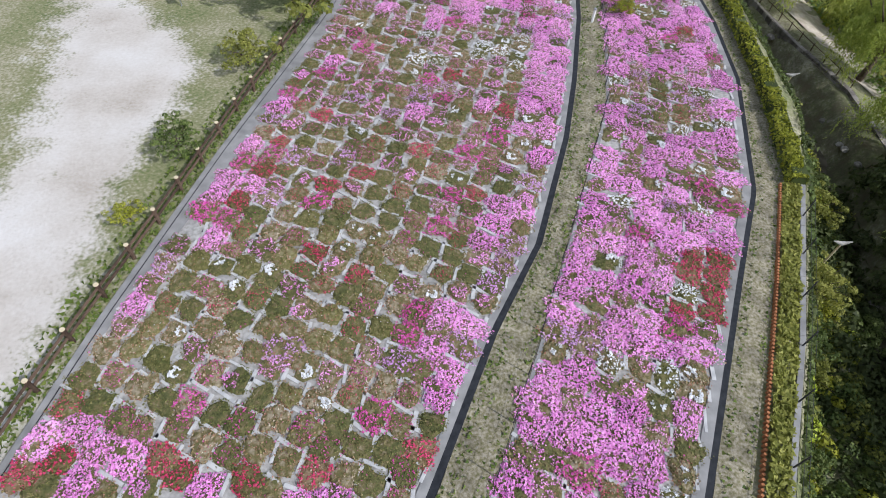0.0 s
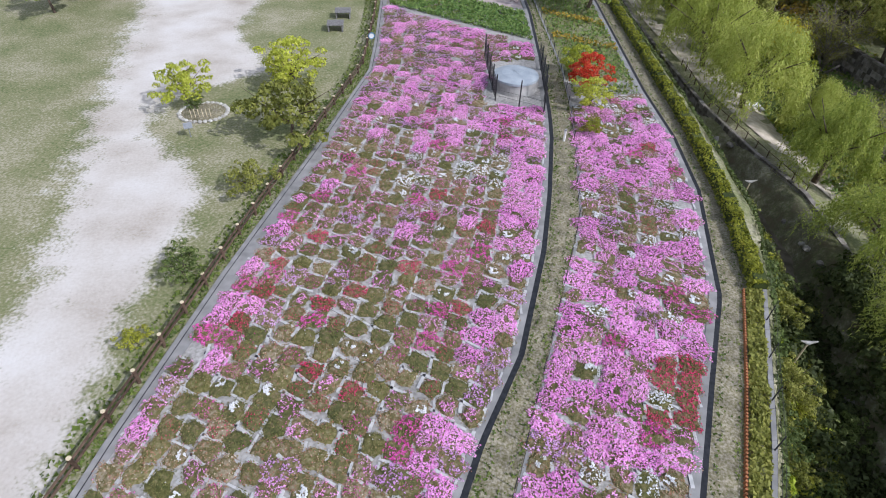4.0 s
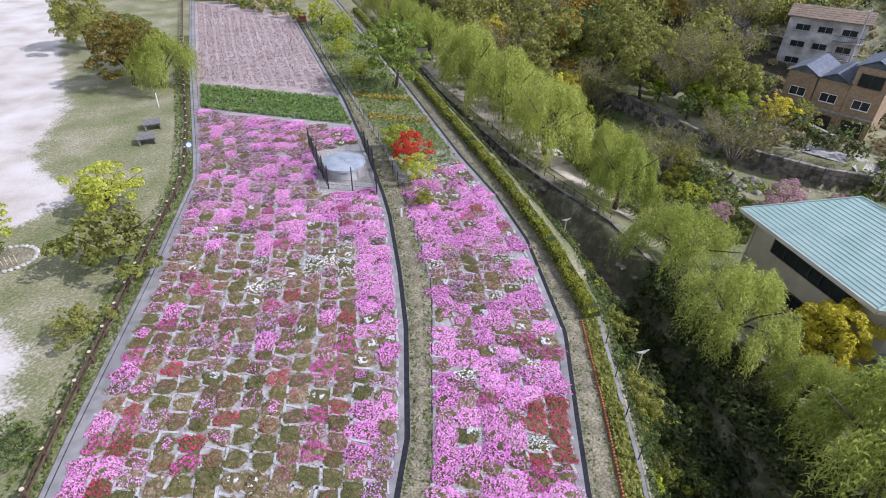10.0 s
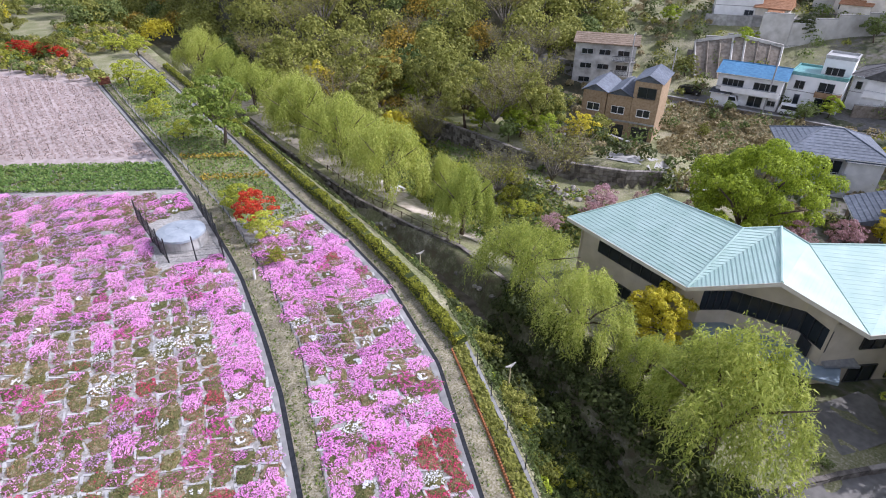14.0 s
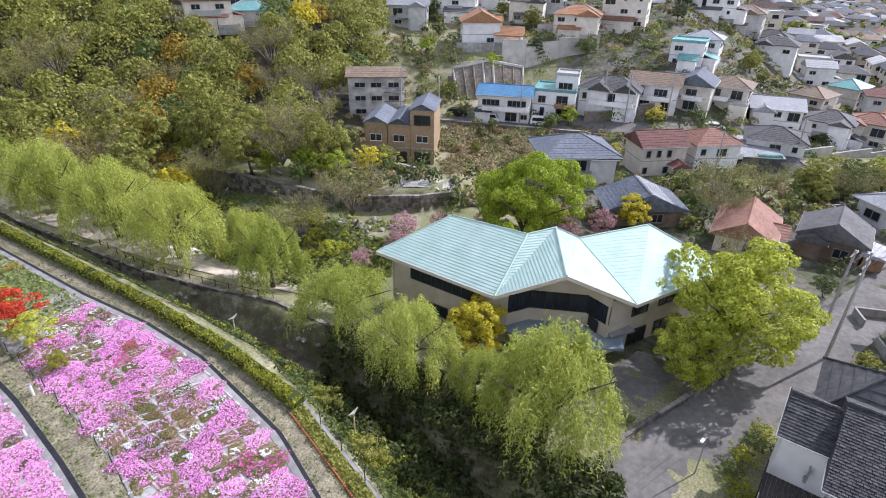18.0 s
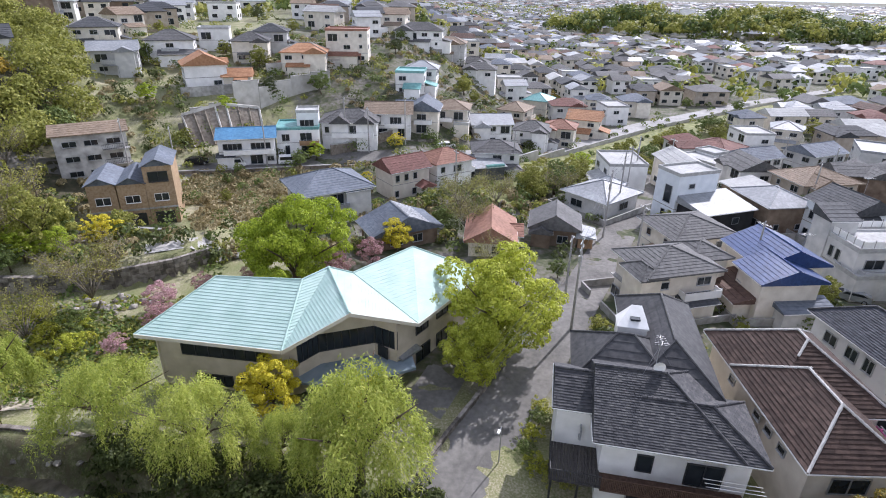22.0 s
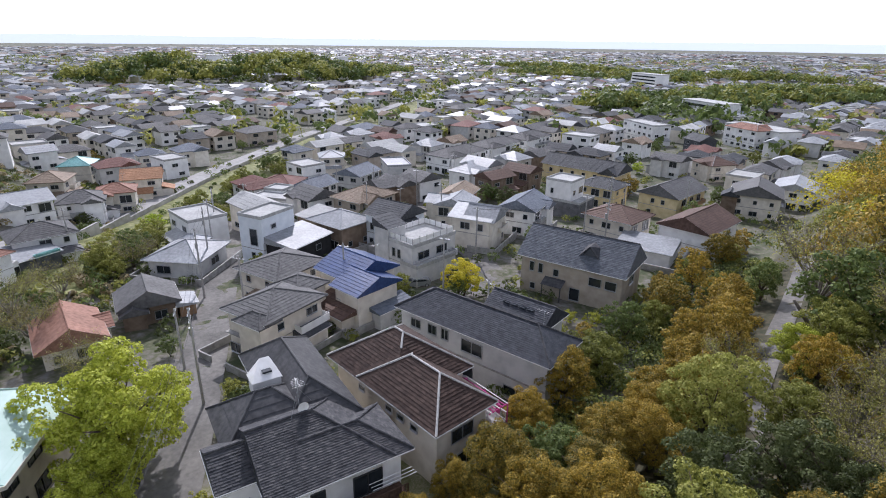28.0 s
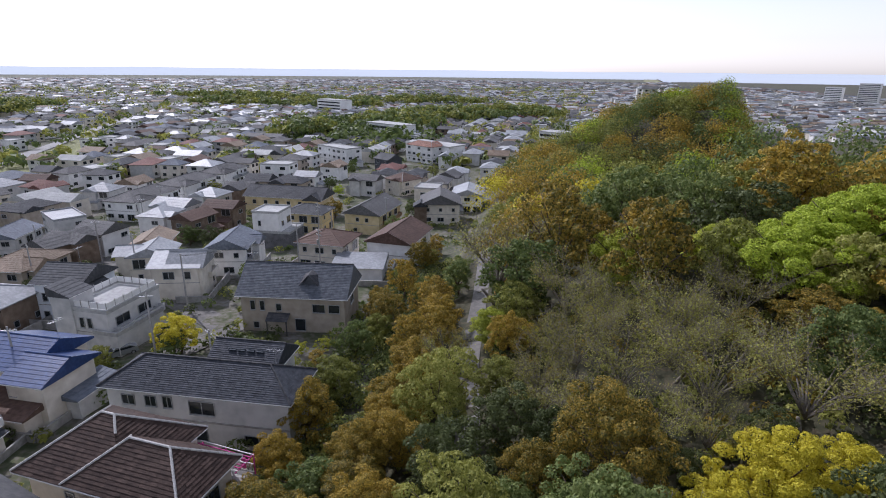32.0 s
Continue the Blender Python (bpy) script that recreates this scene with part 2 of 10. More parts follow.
def height(x, y):
    """Ground height over the whole plan (arrays or numbers)."""
    x, y = np.asarray(x, float), np.asarray(y, float)
    d = np.hypot(x, y)
    az = np.degrees(np.arctan2(x, y))
    town = np.interp(d, [0, 60, 100, 140, 220, 400, 900], [-5.6, -5.6, -7.0, -11.0, -12.5, -14.0, -16.0])
    # hillside with the terraced houses
    hill = np.interp(d, [0, 100, 112, 124, 140, 160, 190, 240, 320, 600, 1200], [-6, -7.0, -5.0, -3.0, 4.0, 8.0, 13.0, 15.0, 16.0, 10.0, -14.0])
    wh = smooth01((97 - az) / 16.0) * smooth01((d - 78) / 30.0)
    z = town * (1 - wh) + hill * wh
    # wooded slope that closes the valley, north of the terraces
    ww = smooth01((58 - az) / 14.0) * smooth01((d - 85) / 40.0) * smooth01((x - 34) / 16.0)
    z = z + ww * np.interp(d, [80, 130, 200, 400], [0, 6, 10, 14])
    # southern wooded hill
    fx = np.interp(-y, [-p[1] for p in FOREST], [p[0] for p in FOREST])
    into = np.where(y < -4, fx - x, -20.0)
    zf = np.interp(into, [-8, 0, 10, 30, 80, 200], [-5.6, -4.6, -2.2, 1.5, 6.0, 9.0])
    deep = smooth01(into / 60.0)
    back = np.where(az < 0, az + 360.0, az)
    rise = smooth01((192.0 - back) / 5.0)
    zf = zf + deep * (np.interp(d, [40, 75, 105, 125, 150, 200, 480], [0, 4.0, 7.0, 2.0, -9.0, -16.0, -36.0]) + rise * np.interp(d, [200, 245, 290, 345], [0, 31.0, 27.0, 0])) + (1 - deep) * np.interp(d, [60, 140, 260], [0, -3.0, -8.0])
    wf = smooth01((into + 6) / 8.0)
    z = z * (1 - wf) + zf * wf
    # terrace held by the stone wall across the valley
    wx = np.interp(y, [30, 36.5, 42, 49.3, 58, 68, 80], [66, 58.5, 55, 52.7, 52, 51, 50])
    z = z + 2.7 * smooth01((x - wx - 0.2) / 0.9) * smooth01((wx + 15 - x) / 6.0) * smooth01((y - 33) / 3.0) * smooth01((88 - y) / 8.0)
    # park plateau with its bank to the stream
    e = np.interp(y, [p[1] for p in EDGE], [p[0] for p in EDGE])
    s = x - e
    st = np.interp(y, [p[1] for p in STREAM], [p[0] for p in STREAM])
    low = np.interp(x - st, [-30, -2.2, -0.9, 0.9, 1.5, 3.0], [-3.2, -4.6, -6.6, -6.6, -4.2, -3.9])
    low = low + np.interp(y, [-10, 6, 22], [-1.6, -1.6, 0])
    wv = smooth01((36 + np.maximum(0, y - 40) * 0.12 - x) / 7.0) * smooth01((y + 6) / 8.0)
    z = z * (1 - wv) + low * wv
    wp = smooth01(1 - s / 3.4)
    wp = wp * smooth01((y + 34) / 30.0)
    far_down = np.interp(y, [0, 165, 250, 420], [0, 0, 1.5, 8.0])
    return z * (1 - wp) + far_down * wp


def hz(x, y):
    return float(height(x, y))


# ---- ground ----
def axis(fine_lo, fine_hi, step):
    a = list(np.arange(fine_lo, fine_hi + 0.01, step))
    up, g = a[-1], step
    while up < 4700:
        g *= 1.16
        up += g
        a.append(up)
    dn, g = a[0], step
    while dn > -4700:
        g *= 1.16
        dn -= g
        a.insert(0, dn)
    return np.array(a)


def build_ground():
    xs, ys = axis(-46, 130, 0.9), axis(-110, 130, 0.9)
    gx, gy = np.meshgrid(xs, ys)
    gz = height(gx, gy)
    nx, ny = len(xs), len(ys)
    rough = np.array([noise.noise((x * 0.21, y * 0.21, 3.0)) + 0.5 * noise.noise((x * 0.9, y * 0.9, 1.0)) for x, y in zip(gx.ravel(), gy.ravel())]).reshape(gx.shape)
    flat = (gx < np.interp(gy, [p[1] for p in EDGE], [p[0] for p in EDGE]) + 0.5) & (gy > -6)
    gz = gz + rough * np.where(flat, 0.03, 0.22) * (np.hypot(gx, gy) < 300) - np.where(flat, 0.04, 0.0)
    i = np.arange(nx * ny).reshape(ny, nx)
    f = np.stack([i[:-1, :-1], i[:-1, 1:], i[1:, 1:], i[1:, :-1]], -1).reshape(-1, 4)
    me = bpy.data.meshes.new("ground")
    me.from_pydata(np.stack([gx, gy, gz], -1).reshape(-1, 3).tolist(), [], f.tolist())
    me.polygons.foreach_set("use_smooth", [True] * len(f))
    # how much bare sand, how much dark wood floor, how much paved town
    sl = np.interp(gy, [-40, 0, 21.7, 31.4, 48.7, 77, 130], [-20, -20, -20.7, -23.7, -28.3, -35, -46])
    sr = np.interp(gy, [-40, 0, 14.3, 20.9, 27.7, 31, 36, 41, 44, 48, 52, 58, 70, 130], [-13, -13, -14.6, -15.0, -14.2, -15.5, -20.6, -21.6, -19.0, -14.0, -17, -20, -19, -30])
    sand = smooth01((gx - sl) / 7.0 + 0.5) * smooth01((sr - gx) / 4.5 + 0.5) * (gy > -30)
    d = np.hypot(gx, gy)
    into = np.where(gy < -4, np.interp(-gy, [-p[1] for p in FOREST], [p[0] for p in FOREST]) - gx, -20.0)
    wood = np.maximum(smooth01((into + 4) / 6.0) * smooth01((-2 - gy) / 10.0), smooth01((gx - 20) / 4.0) * smooth01((33 - gx) / 4.0) * smooth01((gy - 2) / 8.0) * smooth01((60 - gy) / 20.0) * 0.55)
    az = np.degrees(np.arctan2(gx, gy))
    wood = np.maximum(wood, smooth01((d - 85) / 20.0) * smooth01((56 - az) / 6.0) * (gx > 30))
    paved = smooth01((d - 34) / 12.0) * smooth01((az - 66) / 12.0) * (1 - wood)
    col = me.color_attributes.new("cover", "FLOAT_COLOR", "POINT")
    col.data.foreach_set("color", np.stack([sand, wood, paved, np.ones_like(sand)], -1).astype(np.float32).ravel())
    m = bpy.data.materials.new("park_ground")
    m.use_nodes = True
    nt = m.node_tree
    n, lk = nt.nodes, nt.links.new
    b = n["Principled BSDF"]
    b.inputs["Roughness"].default_value = 0.95
    at = n.new("ShaderNodeAttribute")
    at.attribute_name = "cover"
    sp = n.new("ShaderNodeSeparateColor")
    lk(at.outputs["Color"], sp.inputs[0])
    tc = n.new("ShaderNodeTexCoord")

    def noisy(scale, detail=6):
        q = n.new("ShaderNodeTexNoise")
        q.inputs["Scale"].default_value, q.inputs["Detail"].default_value = scale, detail
        lk(tc.outputs["Object"], q.inputs["Vector"])
        return q.outputs["Fac"]

    def ramp(fac, stops):
        c = n.new("ShaderNodeValToRGB")
        while len(c.color_ramp.elements) < len(stops):
            c.color_ramp.elements.new(0.5)
        for e, (p, v) in zip(c.color_ramp.elements, stops):
            e.position, e.color = p, (*v, 1)
        lk(fac, c.inputs[0])
        return c.outputs[0]

    def mixed(fac, a, c):
        q = n.new("ShaderNodeMix")
        q.data_type = "RGBA"
        lk(fac, q.inputs[0])
        lk(a, q.inputs[6])
        lk(c, q.inputs[7])
        return q.outputs[2]

    def edge(mask, fac, gain=1.6):
        """Ragged border: the mask pushed about by noise."""
        q = n.new("ShaderNodeMath")
        q.operation = "MULTIPLY_ADD"
        lk(fac, q.inputs[0])
        q.inputs[1].default_value = gain
        lk(mask, q.inputs[2])
        r = n.new("ShaderNodeMapRange")
        r.interpolation_type = "SMOOTHSTEP"
        r.inputs[1].default_value, r.inputs[2].default_value = 0.5 + gain * 0.5 - 0.25, 0.5 + gain * 0.5 + 0.25
        lk(q.outputs[0], r.inputs[0])
        return r.outputs[0]

    n_s, n_m, n_l, n_e = noisy(7.0), noisy(1.3), noisy(0.22, 8), noisy(0.5, 10)
    def blend(a, c, w):
        q = n.new("ShaderNodeMix")
        q.inputs[0].default_value = w
        lk(a, q.inputs[2])
        lk(c, q.inputs[3])
        return q.outputs[0]

    n_f = noisy(5.5, 12)
    patchy = blend(blend(n_l, n_f, 0.45), n_s, 0.3)
    grass = ramp(patchy, [(0.38, (0.1, 0.125, 0.04)), (0.46, (0.17, 0.18, 0.075)), (0.52, (0.225, 0.215, 0.115)), (0.6, (0.35, 0.32, 0.225))])
    sandc = ramp(blend(n_l, n_f, 0.22), [(0.32, (0.38, 0.33, 0.275)), (0.45, (0.485, 0.44, 0.385)), (0.54, (0.545, 0.505, 0.455)), (0.66, (0.6, 0.57, 0.53))])
    woodc = ramp(n_m, [(0.3, (0.025, 0.03, 0.012)), (0.55, (0.06, 0.055, 0.028)), (0.75, (0.11, 0.085, 0.05))])
    pave = ramp(blend(n_m, n_l, 0.5), [(0.4, (0.045, 0.06, 0.022)), (0.48, (0.085, 0.09, 0.045)), (0.55, (0.13, 0.12, 0.095)), (0.64, (0.18, 0.172, 0.155))])
    c = mixed(edge(sp.outputs[0], blend(n_e, n_f, 0.4), 2.2), grass, sandc)
    c = mixed(edge(sp.outputs[2], n_m, 0.8), c, pave)
    c = mixed(edge(sp.outputs[1], n_m, 0.8), c, woodc)
    lk(c, b.inputs["Base Color"])
    bp = n.new("ShaderNodeBump")
    bp.inputs["Strength"].default_value, bp.inputs["Distance"].default_value = 0.5, 0.06
    lk(n_s, bp.inputs["Height"])
    lk(bp.outputs[0], b.inputs["Normal"])
    me.materials.append(m)
    tagged(new("ground", me), "sandy and grassy park ground falling to a valley and town", "ground", kind="structure")


build_ground()


def ribbon(name, left, right, y0, y1, z, mat, label, category, step=0.6, drop=0.12, wob=0.0, kind="structure", parent=None):
    """A slab between two plan lines, from y0 to y1, standing z over the plan level with sides that go down by drop."""
    ys = np.linspace(y0, y1, max(2, int((y1 - y0) / step)))
    g = Geo()
    lx, rx = lerp_line(left, ys), lerp_line(right, ys)
    k = 0
    for i, y in enumerate(ys):
        w = wob * noise.noise((y * 0.8, 5.0, z * 9))
        w2 = wob * noise.noise((y * 0.8, 9.0, z * 9))
        b = hz(lx[i] - 0.5, y) * 0
        g.v += [(lx[i] + w, y, b + z - drop), (lx[i] + w, y, b + z), (rx[i] + w2, y, b + z), (rx[i] + w2, y, b + z - drop)]
        if i:
            a = 4 * (i - 1)
            for j in range(3):
                g.f.append((a + j, a + j + 1, a + j + 5, a + j + 4)[::-1])
                g.m.append(0)
    ob = part(name, g, mat, parent)
    return tagged(ob, label, category, kind=kind) if parent is None else ob


def shift(line, dx):
    return [(x + dx, y) for x, y in line]


ribbon("flower_bed_soil", BED_L, GUT_L, 3.0, 66, 0.02, M_GRAVEL, "grey gravelly soil of the terraced flower bed", "soil")
ribbon("flower_bed_soil", shift(PATH_R, 0.05), STRIP_R, 1.0, 47, 0.02, M_GRAVEL, "grey gravelly soil of the narrow flower bed", "soil")
ribbon("kerb_walk", shift(KERB_L, 0.3), BED_L, 1.0, 128, 0.05, M_KERB, "grey concrete strip along the flower bed", "kerb")
ribbon("kerb", KERB_L, shift(KERB_L, 0.24), 1.0, 128, 0.07, M_KERB, "narrow concrete kerb beside the fence grass", "kerb")
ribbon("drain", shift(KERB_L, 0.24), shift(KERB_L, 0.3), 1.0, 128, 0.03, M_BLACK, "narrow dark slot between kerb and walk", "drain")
ribbon("path", GUT_R, PATH_R, 1.0, 148, 0.035, M_EARTH, "trodden earth and grass path between flower beds", "path", wob=0.05)
ribbon("path", shift(STRIP_R, 0.42), shift(STRIP_R, 1.75), 1.0, 126, 0.035, M_EARTH, "bare earth path beside a dark drain", "path", wob=0.05)
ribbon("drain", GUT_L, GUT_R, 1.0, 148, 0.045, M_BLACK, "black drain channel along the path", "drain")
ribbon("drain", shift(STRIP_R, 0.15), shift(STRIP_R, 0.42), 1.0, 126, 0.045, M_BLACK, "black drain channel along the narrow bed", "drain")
ribbon("kerb", shift(GUT_L, -0.36), shift(GUT_L, -0.0), 1.0, 148, 0.06, M_KERB, "pale concrete kerb along the drain", "kerb")
ribbon("kerb", shift(PATH_R, 0.0), shift(PATH_R, 0.16), 1.0, 128, 0.07, M_KERB, "pale concrete kerb of the narrow bed", "kerb")
ribbon("kerb", shift(STRIP_R, -0.3), shift(STRIP_R, 0.15), 1.0, 126, 0.06, M_KERB, "pale concrete kerb along the narrow bed", "kerb")


def road_strip(name, line, width, label, mat=M_ASPHALT, lift=0.07, step=1.0):
    """A paved strip draped over the ground along a line of points."""
    pts = []
    for (x0, y0), (x1, y1) in zip(line, line[1:]):
        n = max(1, int(math.hypot(x1 - x0, y1 - y0) / step))
        pts += [(x0 + (x1 - x0) * i / n, y0 + (y1 - y0) * i / n) for i in range(n)]
    pts.append(line[-1])
    p = np.array(pts)
    for _ in range(6):
        p[1:-1] = (p[:-2] + 2 * p[1:-1] + p[2:]) / 4
    t = np.gradient(p, axis=0)
    t /= np.linalg.norm(t, axis=1)[:, None]
    nr = np.stack([t[:, 1], -t[:, 0]], 1)
    g = Geo()
    m = 6
    for i in range(len(p)):
        for j in range(m + 1):
            q = p[i] + nr[i] * width * (j / m - 0.5)
            g.v.append((q[0], q[1], hz(*q) + lift))
        if i:
            for j in range(m):
                a = (i - 1) * (m + 1) + j
                g.f.append((a, a + m + 1, a + m + 2, a + 1))
                g.m.append(0)
    return tagged(part(name, g, mat, smooth=True), label, "road", kind="structure")


M_VERGE = material("spring_verge_grass", [(0.3, (0.1, 0.12, 0.04)), (0.5, (0.18, 0.19, 0.075)), (0.7, (0.3, 0.28, 0.14))], 0.9, bump=0.4, bscale=6, big=0.3)
M_PALEROAD = two("pale_worn_asphalt", (0.26, 0.255, 0.245), (0.36, 0.35, 0.335), 0.8, bump=0.1, big=0.15)
road_strip("road", ROAD, 5.2, "worn grey asphalt lane with tree shadows")
road_strip("road", [(29, 3), (24, 2), (18, -6)], 5.0, "worn grey asphalt lane below the park", lift=0.09)
road_strip("road", [(86, 82), (94, 62), (101, 47), (108, 30), (113, 14), (118, -4)], 5.0, "hillside lane with parked vans")
BYWAY = [(108, 12), (115, 3), (140.6, -19.5), (178.6, -54), (227, -107), (284, -182), (420, -360), (700, -760)]
road_strip("verge", [(x - 10.5, y - 11.0) for x, y in BYWAY], 21.0, "yellow-green grass bank below the straight road", M_VERGE, 0.28, 3.0)
road_strip("road", BYWAY, 7.5, "straight pale road beside a green embankment", M_PALEROAD, 0.4)
road_strip("road", [(8.5, -30.0), (11.5, -42), (14.4, -51.6), (16.4, -60.4), (20.1, -78), (25.8, -102), (30.6, -124), (30.0, -134), (24.0, -144)], 2.4, "narrow paved lane through the wood")
road_strip("road", [(66, -17), (62, -28), (55, -42), (52, -58), (56, -75), (60, -95), (66, -118)], 4.0, "narrow grey street between houses")
road_strip("road", [(52, -57), (70, -64), (95, -76), (115, -86)], 4.0, "narrow grey side street")

# ---- leaves ----
def leaf_material(name, stops, trans=0.3, rand=0.35):
    """Leaves that vary from leaf to leaf and from tree to tree and let some light through."""
    m = bpy.data.materials.new(name)
    m.use_nodes = True
    n, lk = m.node_tree.nodes, m.node_tree.links.new
    b = n["Principled BSDF"]
    b.inputs["Roughness"].default_value = 0.6
    b.inputs["Specular IOR Level"].default_value = 0.25
    ge, oi = n.new("ShaderNodeNewGeometry"), n.new("ShaderNodeObjectInfo")
    ma = n.new("ShaderNodeMath")
    ma.operation = "MULTIPLY"
    lk(oi.outputs["Random"], ma.inputs[0])
    ma.inputs[1].default_value = rand
    ad = n.new("ShaderNodeMath")
    ad.operation = "MULTIPLY_ADD"
    lk(ge.outputs["Random Per Island"], ad.inputs[0])
    ad.inputs[1].default_value = 1 - rand
    lk(ma.outputs[0], ad.inputs[2])
    cr = n.new("ShaderNodeValToRGB")
    el = cr.color_ramp.elements
    while len(el) < len(stops):
        el.new(0.5)
    for e, (p, c) in zip(el, stops):
        e.position, e.color = p, (*c, 1)
    lk(ad.outputs[0], cr.inputs[0])
    lk(cr.outputs[0], b.inputs["Base Color"])
    t = n.new("ShaderNodeBsdfTranslucent")
    lk(cr.outputs[0], t.inputs[0])
    mx = n.new("ShaderNodeMixShader")
    mx.inputs[0].default_value = trans
    lk(b.outputs[0], mx.inputs[1])
    lk(t.outputs[0], mx.inputs[2])
    lk(mx.outputs[0], n["Material Output"].inputs[0])
    return m


L_WILLOW = leaf_material("willow_leaves", [(0.1, (0.23, 0.285, 0.05)), (0.5, (0.4, 0.45, 0.085)), (0.9, (0.57, 0.58, 0.16))], 0.48)
L_FRESH = leaf_material("fresh_green_leaves", [(0.1, (0.17, 0.23, 0.02)), (0.5, (0.36, 0.45, 0.035)), (0.9, (0.55, 0.62, 0.07))], 0.42)
L_GREEN = leaf_material("green_leaves", [(0.1, (0.06, 0.09, 0.022)), (0.5, (0.13, 0.175, 0.045)), (0.9, (0.25, 0.29, 0.09))], 0.35)
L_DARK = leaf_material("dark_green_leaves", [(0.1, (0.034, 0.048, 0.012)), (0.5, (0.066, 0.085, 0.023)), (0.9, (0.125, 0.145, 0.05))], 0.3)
L_BRONZE = leaf_material("bronze_spring_leaves", [(0.05, (0.06, 0.065, 0.016)), (0.35, (0.18, 0.15, 0.026)), (0.65, (0.37, 0.25, 0.034)), (0.95, (0.58, 0.41, 0.06))], 0.35)
L_GOLD = leaf_material("golden_green_leaves", [(0.1, (0.36, 0.32, 0.02)), (0.5, (0.6, 0.52, 0.035)), (0.9, (0.76, 0.67, 0.08))], 0.4)
L_OLIVE = leaf_material("olive_spring_leaves", [(0.1, (0.115, 0.13, 0.024)), (0.5, (0.25, 0.262, 0.052)), (0.9, (0.41, 0.4, 0.1))], 0.38)
L_LIME = leaf_material("yellow_green_leaves", [(0.1, (0.2, 0.24, 0.025)), (0.5, (0.42, 0.46, 0.045)), (0.9, (0.62, 0.63, 0.11))], 0.42)
L_PINK = leaf_material("pink_blossom", [(0.1, (0.22, 0.14, 0.1)), (0.5, (0.45, 0.25, 0.27)), (0.9, (0.62, 0.42, 0.45))])
L_MAPLE = leaf_material("mid_green_leaves", [(0.1, (0.09, 0.14, 0.02)), (0.5, (0.19, 0.26, 0.04)), (0.9, (0.34, 0.4, 0.08))], 0.4)
L_PALEPINK = leaf_material("pale_pink_blossom", [(0.1, (0.3, 0.22, 0.2)), (0.5, (0.55, 0.43, 0.42)), (0.9, (0.72, 0.62, 0.62))])
L_RED = leaf_material("red_blossom", [(0.1, (0.3, 0.02, 0.01)), (0.5, (0.55, 0.045, 0.02)), (0.9, (0.7, 0.1, 0.04))])
L_TWIG = leaf_material("sparse_young_leaves", [(0.1, (0.15, 0.13, 0.038)), (0.5, (0.26, 0.245, 0.058)), (0.9, (0.39, 0.39, 0.09))])
L_HEDGE = leaf_material("hedge_leaves", [(0.1, (0.13, 0.15, 0.015)), (0.5, (0.3, 0.31, 0.028)), (0.9, (0.48, 0.48, 0.06))], 0.35)
L_GRASS = leaf_material("grass_blades", [(0.1, (0.07, 0.11, 0.02)), (0.5, (0.14, 0.19, 0.035)), (0.9, (0.26, 0.27, 0.09))])
L_DRY = leaf_material("dry_reed", [(0.1, (0.19, 0.15, 0.07)), (0.5, (0.35, 0.29, 0.15)), (0.9, (0.48, 0.41, 0.25))])


def leaf_quads(rng, pts, nrm, size, aspect=1.0, jitter=0.8):
    """Small leaf faces at points, facing roughly along the normals."""
    n = len(pts)
    d = nrm + rng.normal(0, jitter, (n, 3))
    d /= np.linalg.norm(d, axis=1)[:, None] + 1e-9
    a = np.cross(d, rng.normal(0, 1, (n, 3)))
    a /= np.linalg.norm(a, axis=1)[:, None] + 1e-9
    b = np.cross(d, a)
    s = (size * rng.uniform(0.6, 1.35, n))[:, None]
    a, b = a * s * 0.5, b * s * 0.5 * aspect
    return np.stack([pts - a - b * 0.75, pts + a * 1.05 - b * 0.55, pts - a * 0.1 + b * 1.15], 1)


def crown_points(rng, blobs, per_area, low=-0.35):
    """Points and outward normals over a set of blobs (x, y, z, rx, ry, rz), thinned where one blob hides in another."""
    P, N = [], []
    B = np.array(blobs)
    for x, y, z, a, b, c in blobs:
        n = max(8, int(per_area * (a * b + b * c + a * c) * 4.2))
        d = rng.normal(0, 1, (n, 3))
        d /= np.linalg.norm(d, axis=1)[:, None]
        d = d[d[:, 2] > low]
        r = rng.uniform(0.72, 1.06, len(d))[:, None]
        p = np.array([x, y, z]) + d * np.array([a, b, c]) * r
        q = (p[:, None, :] - B[None, :, :3]) / B[None, :, 3:]
        inside = ((q ** 2).sum(-1) < 0.5).sum(1)
        keep = inside < 1
        P.append(p[keep])
        N.append(d[keep])
    return np.concatenate(P), np.concatenate(N)


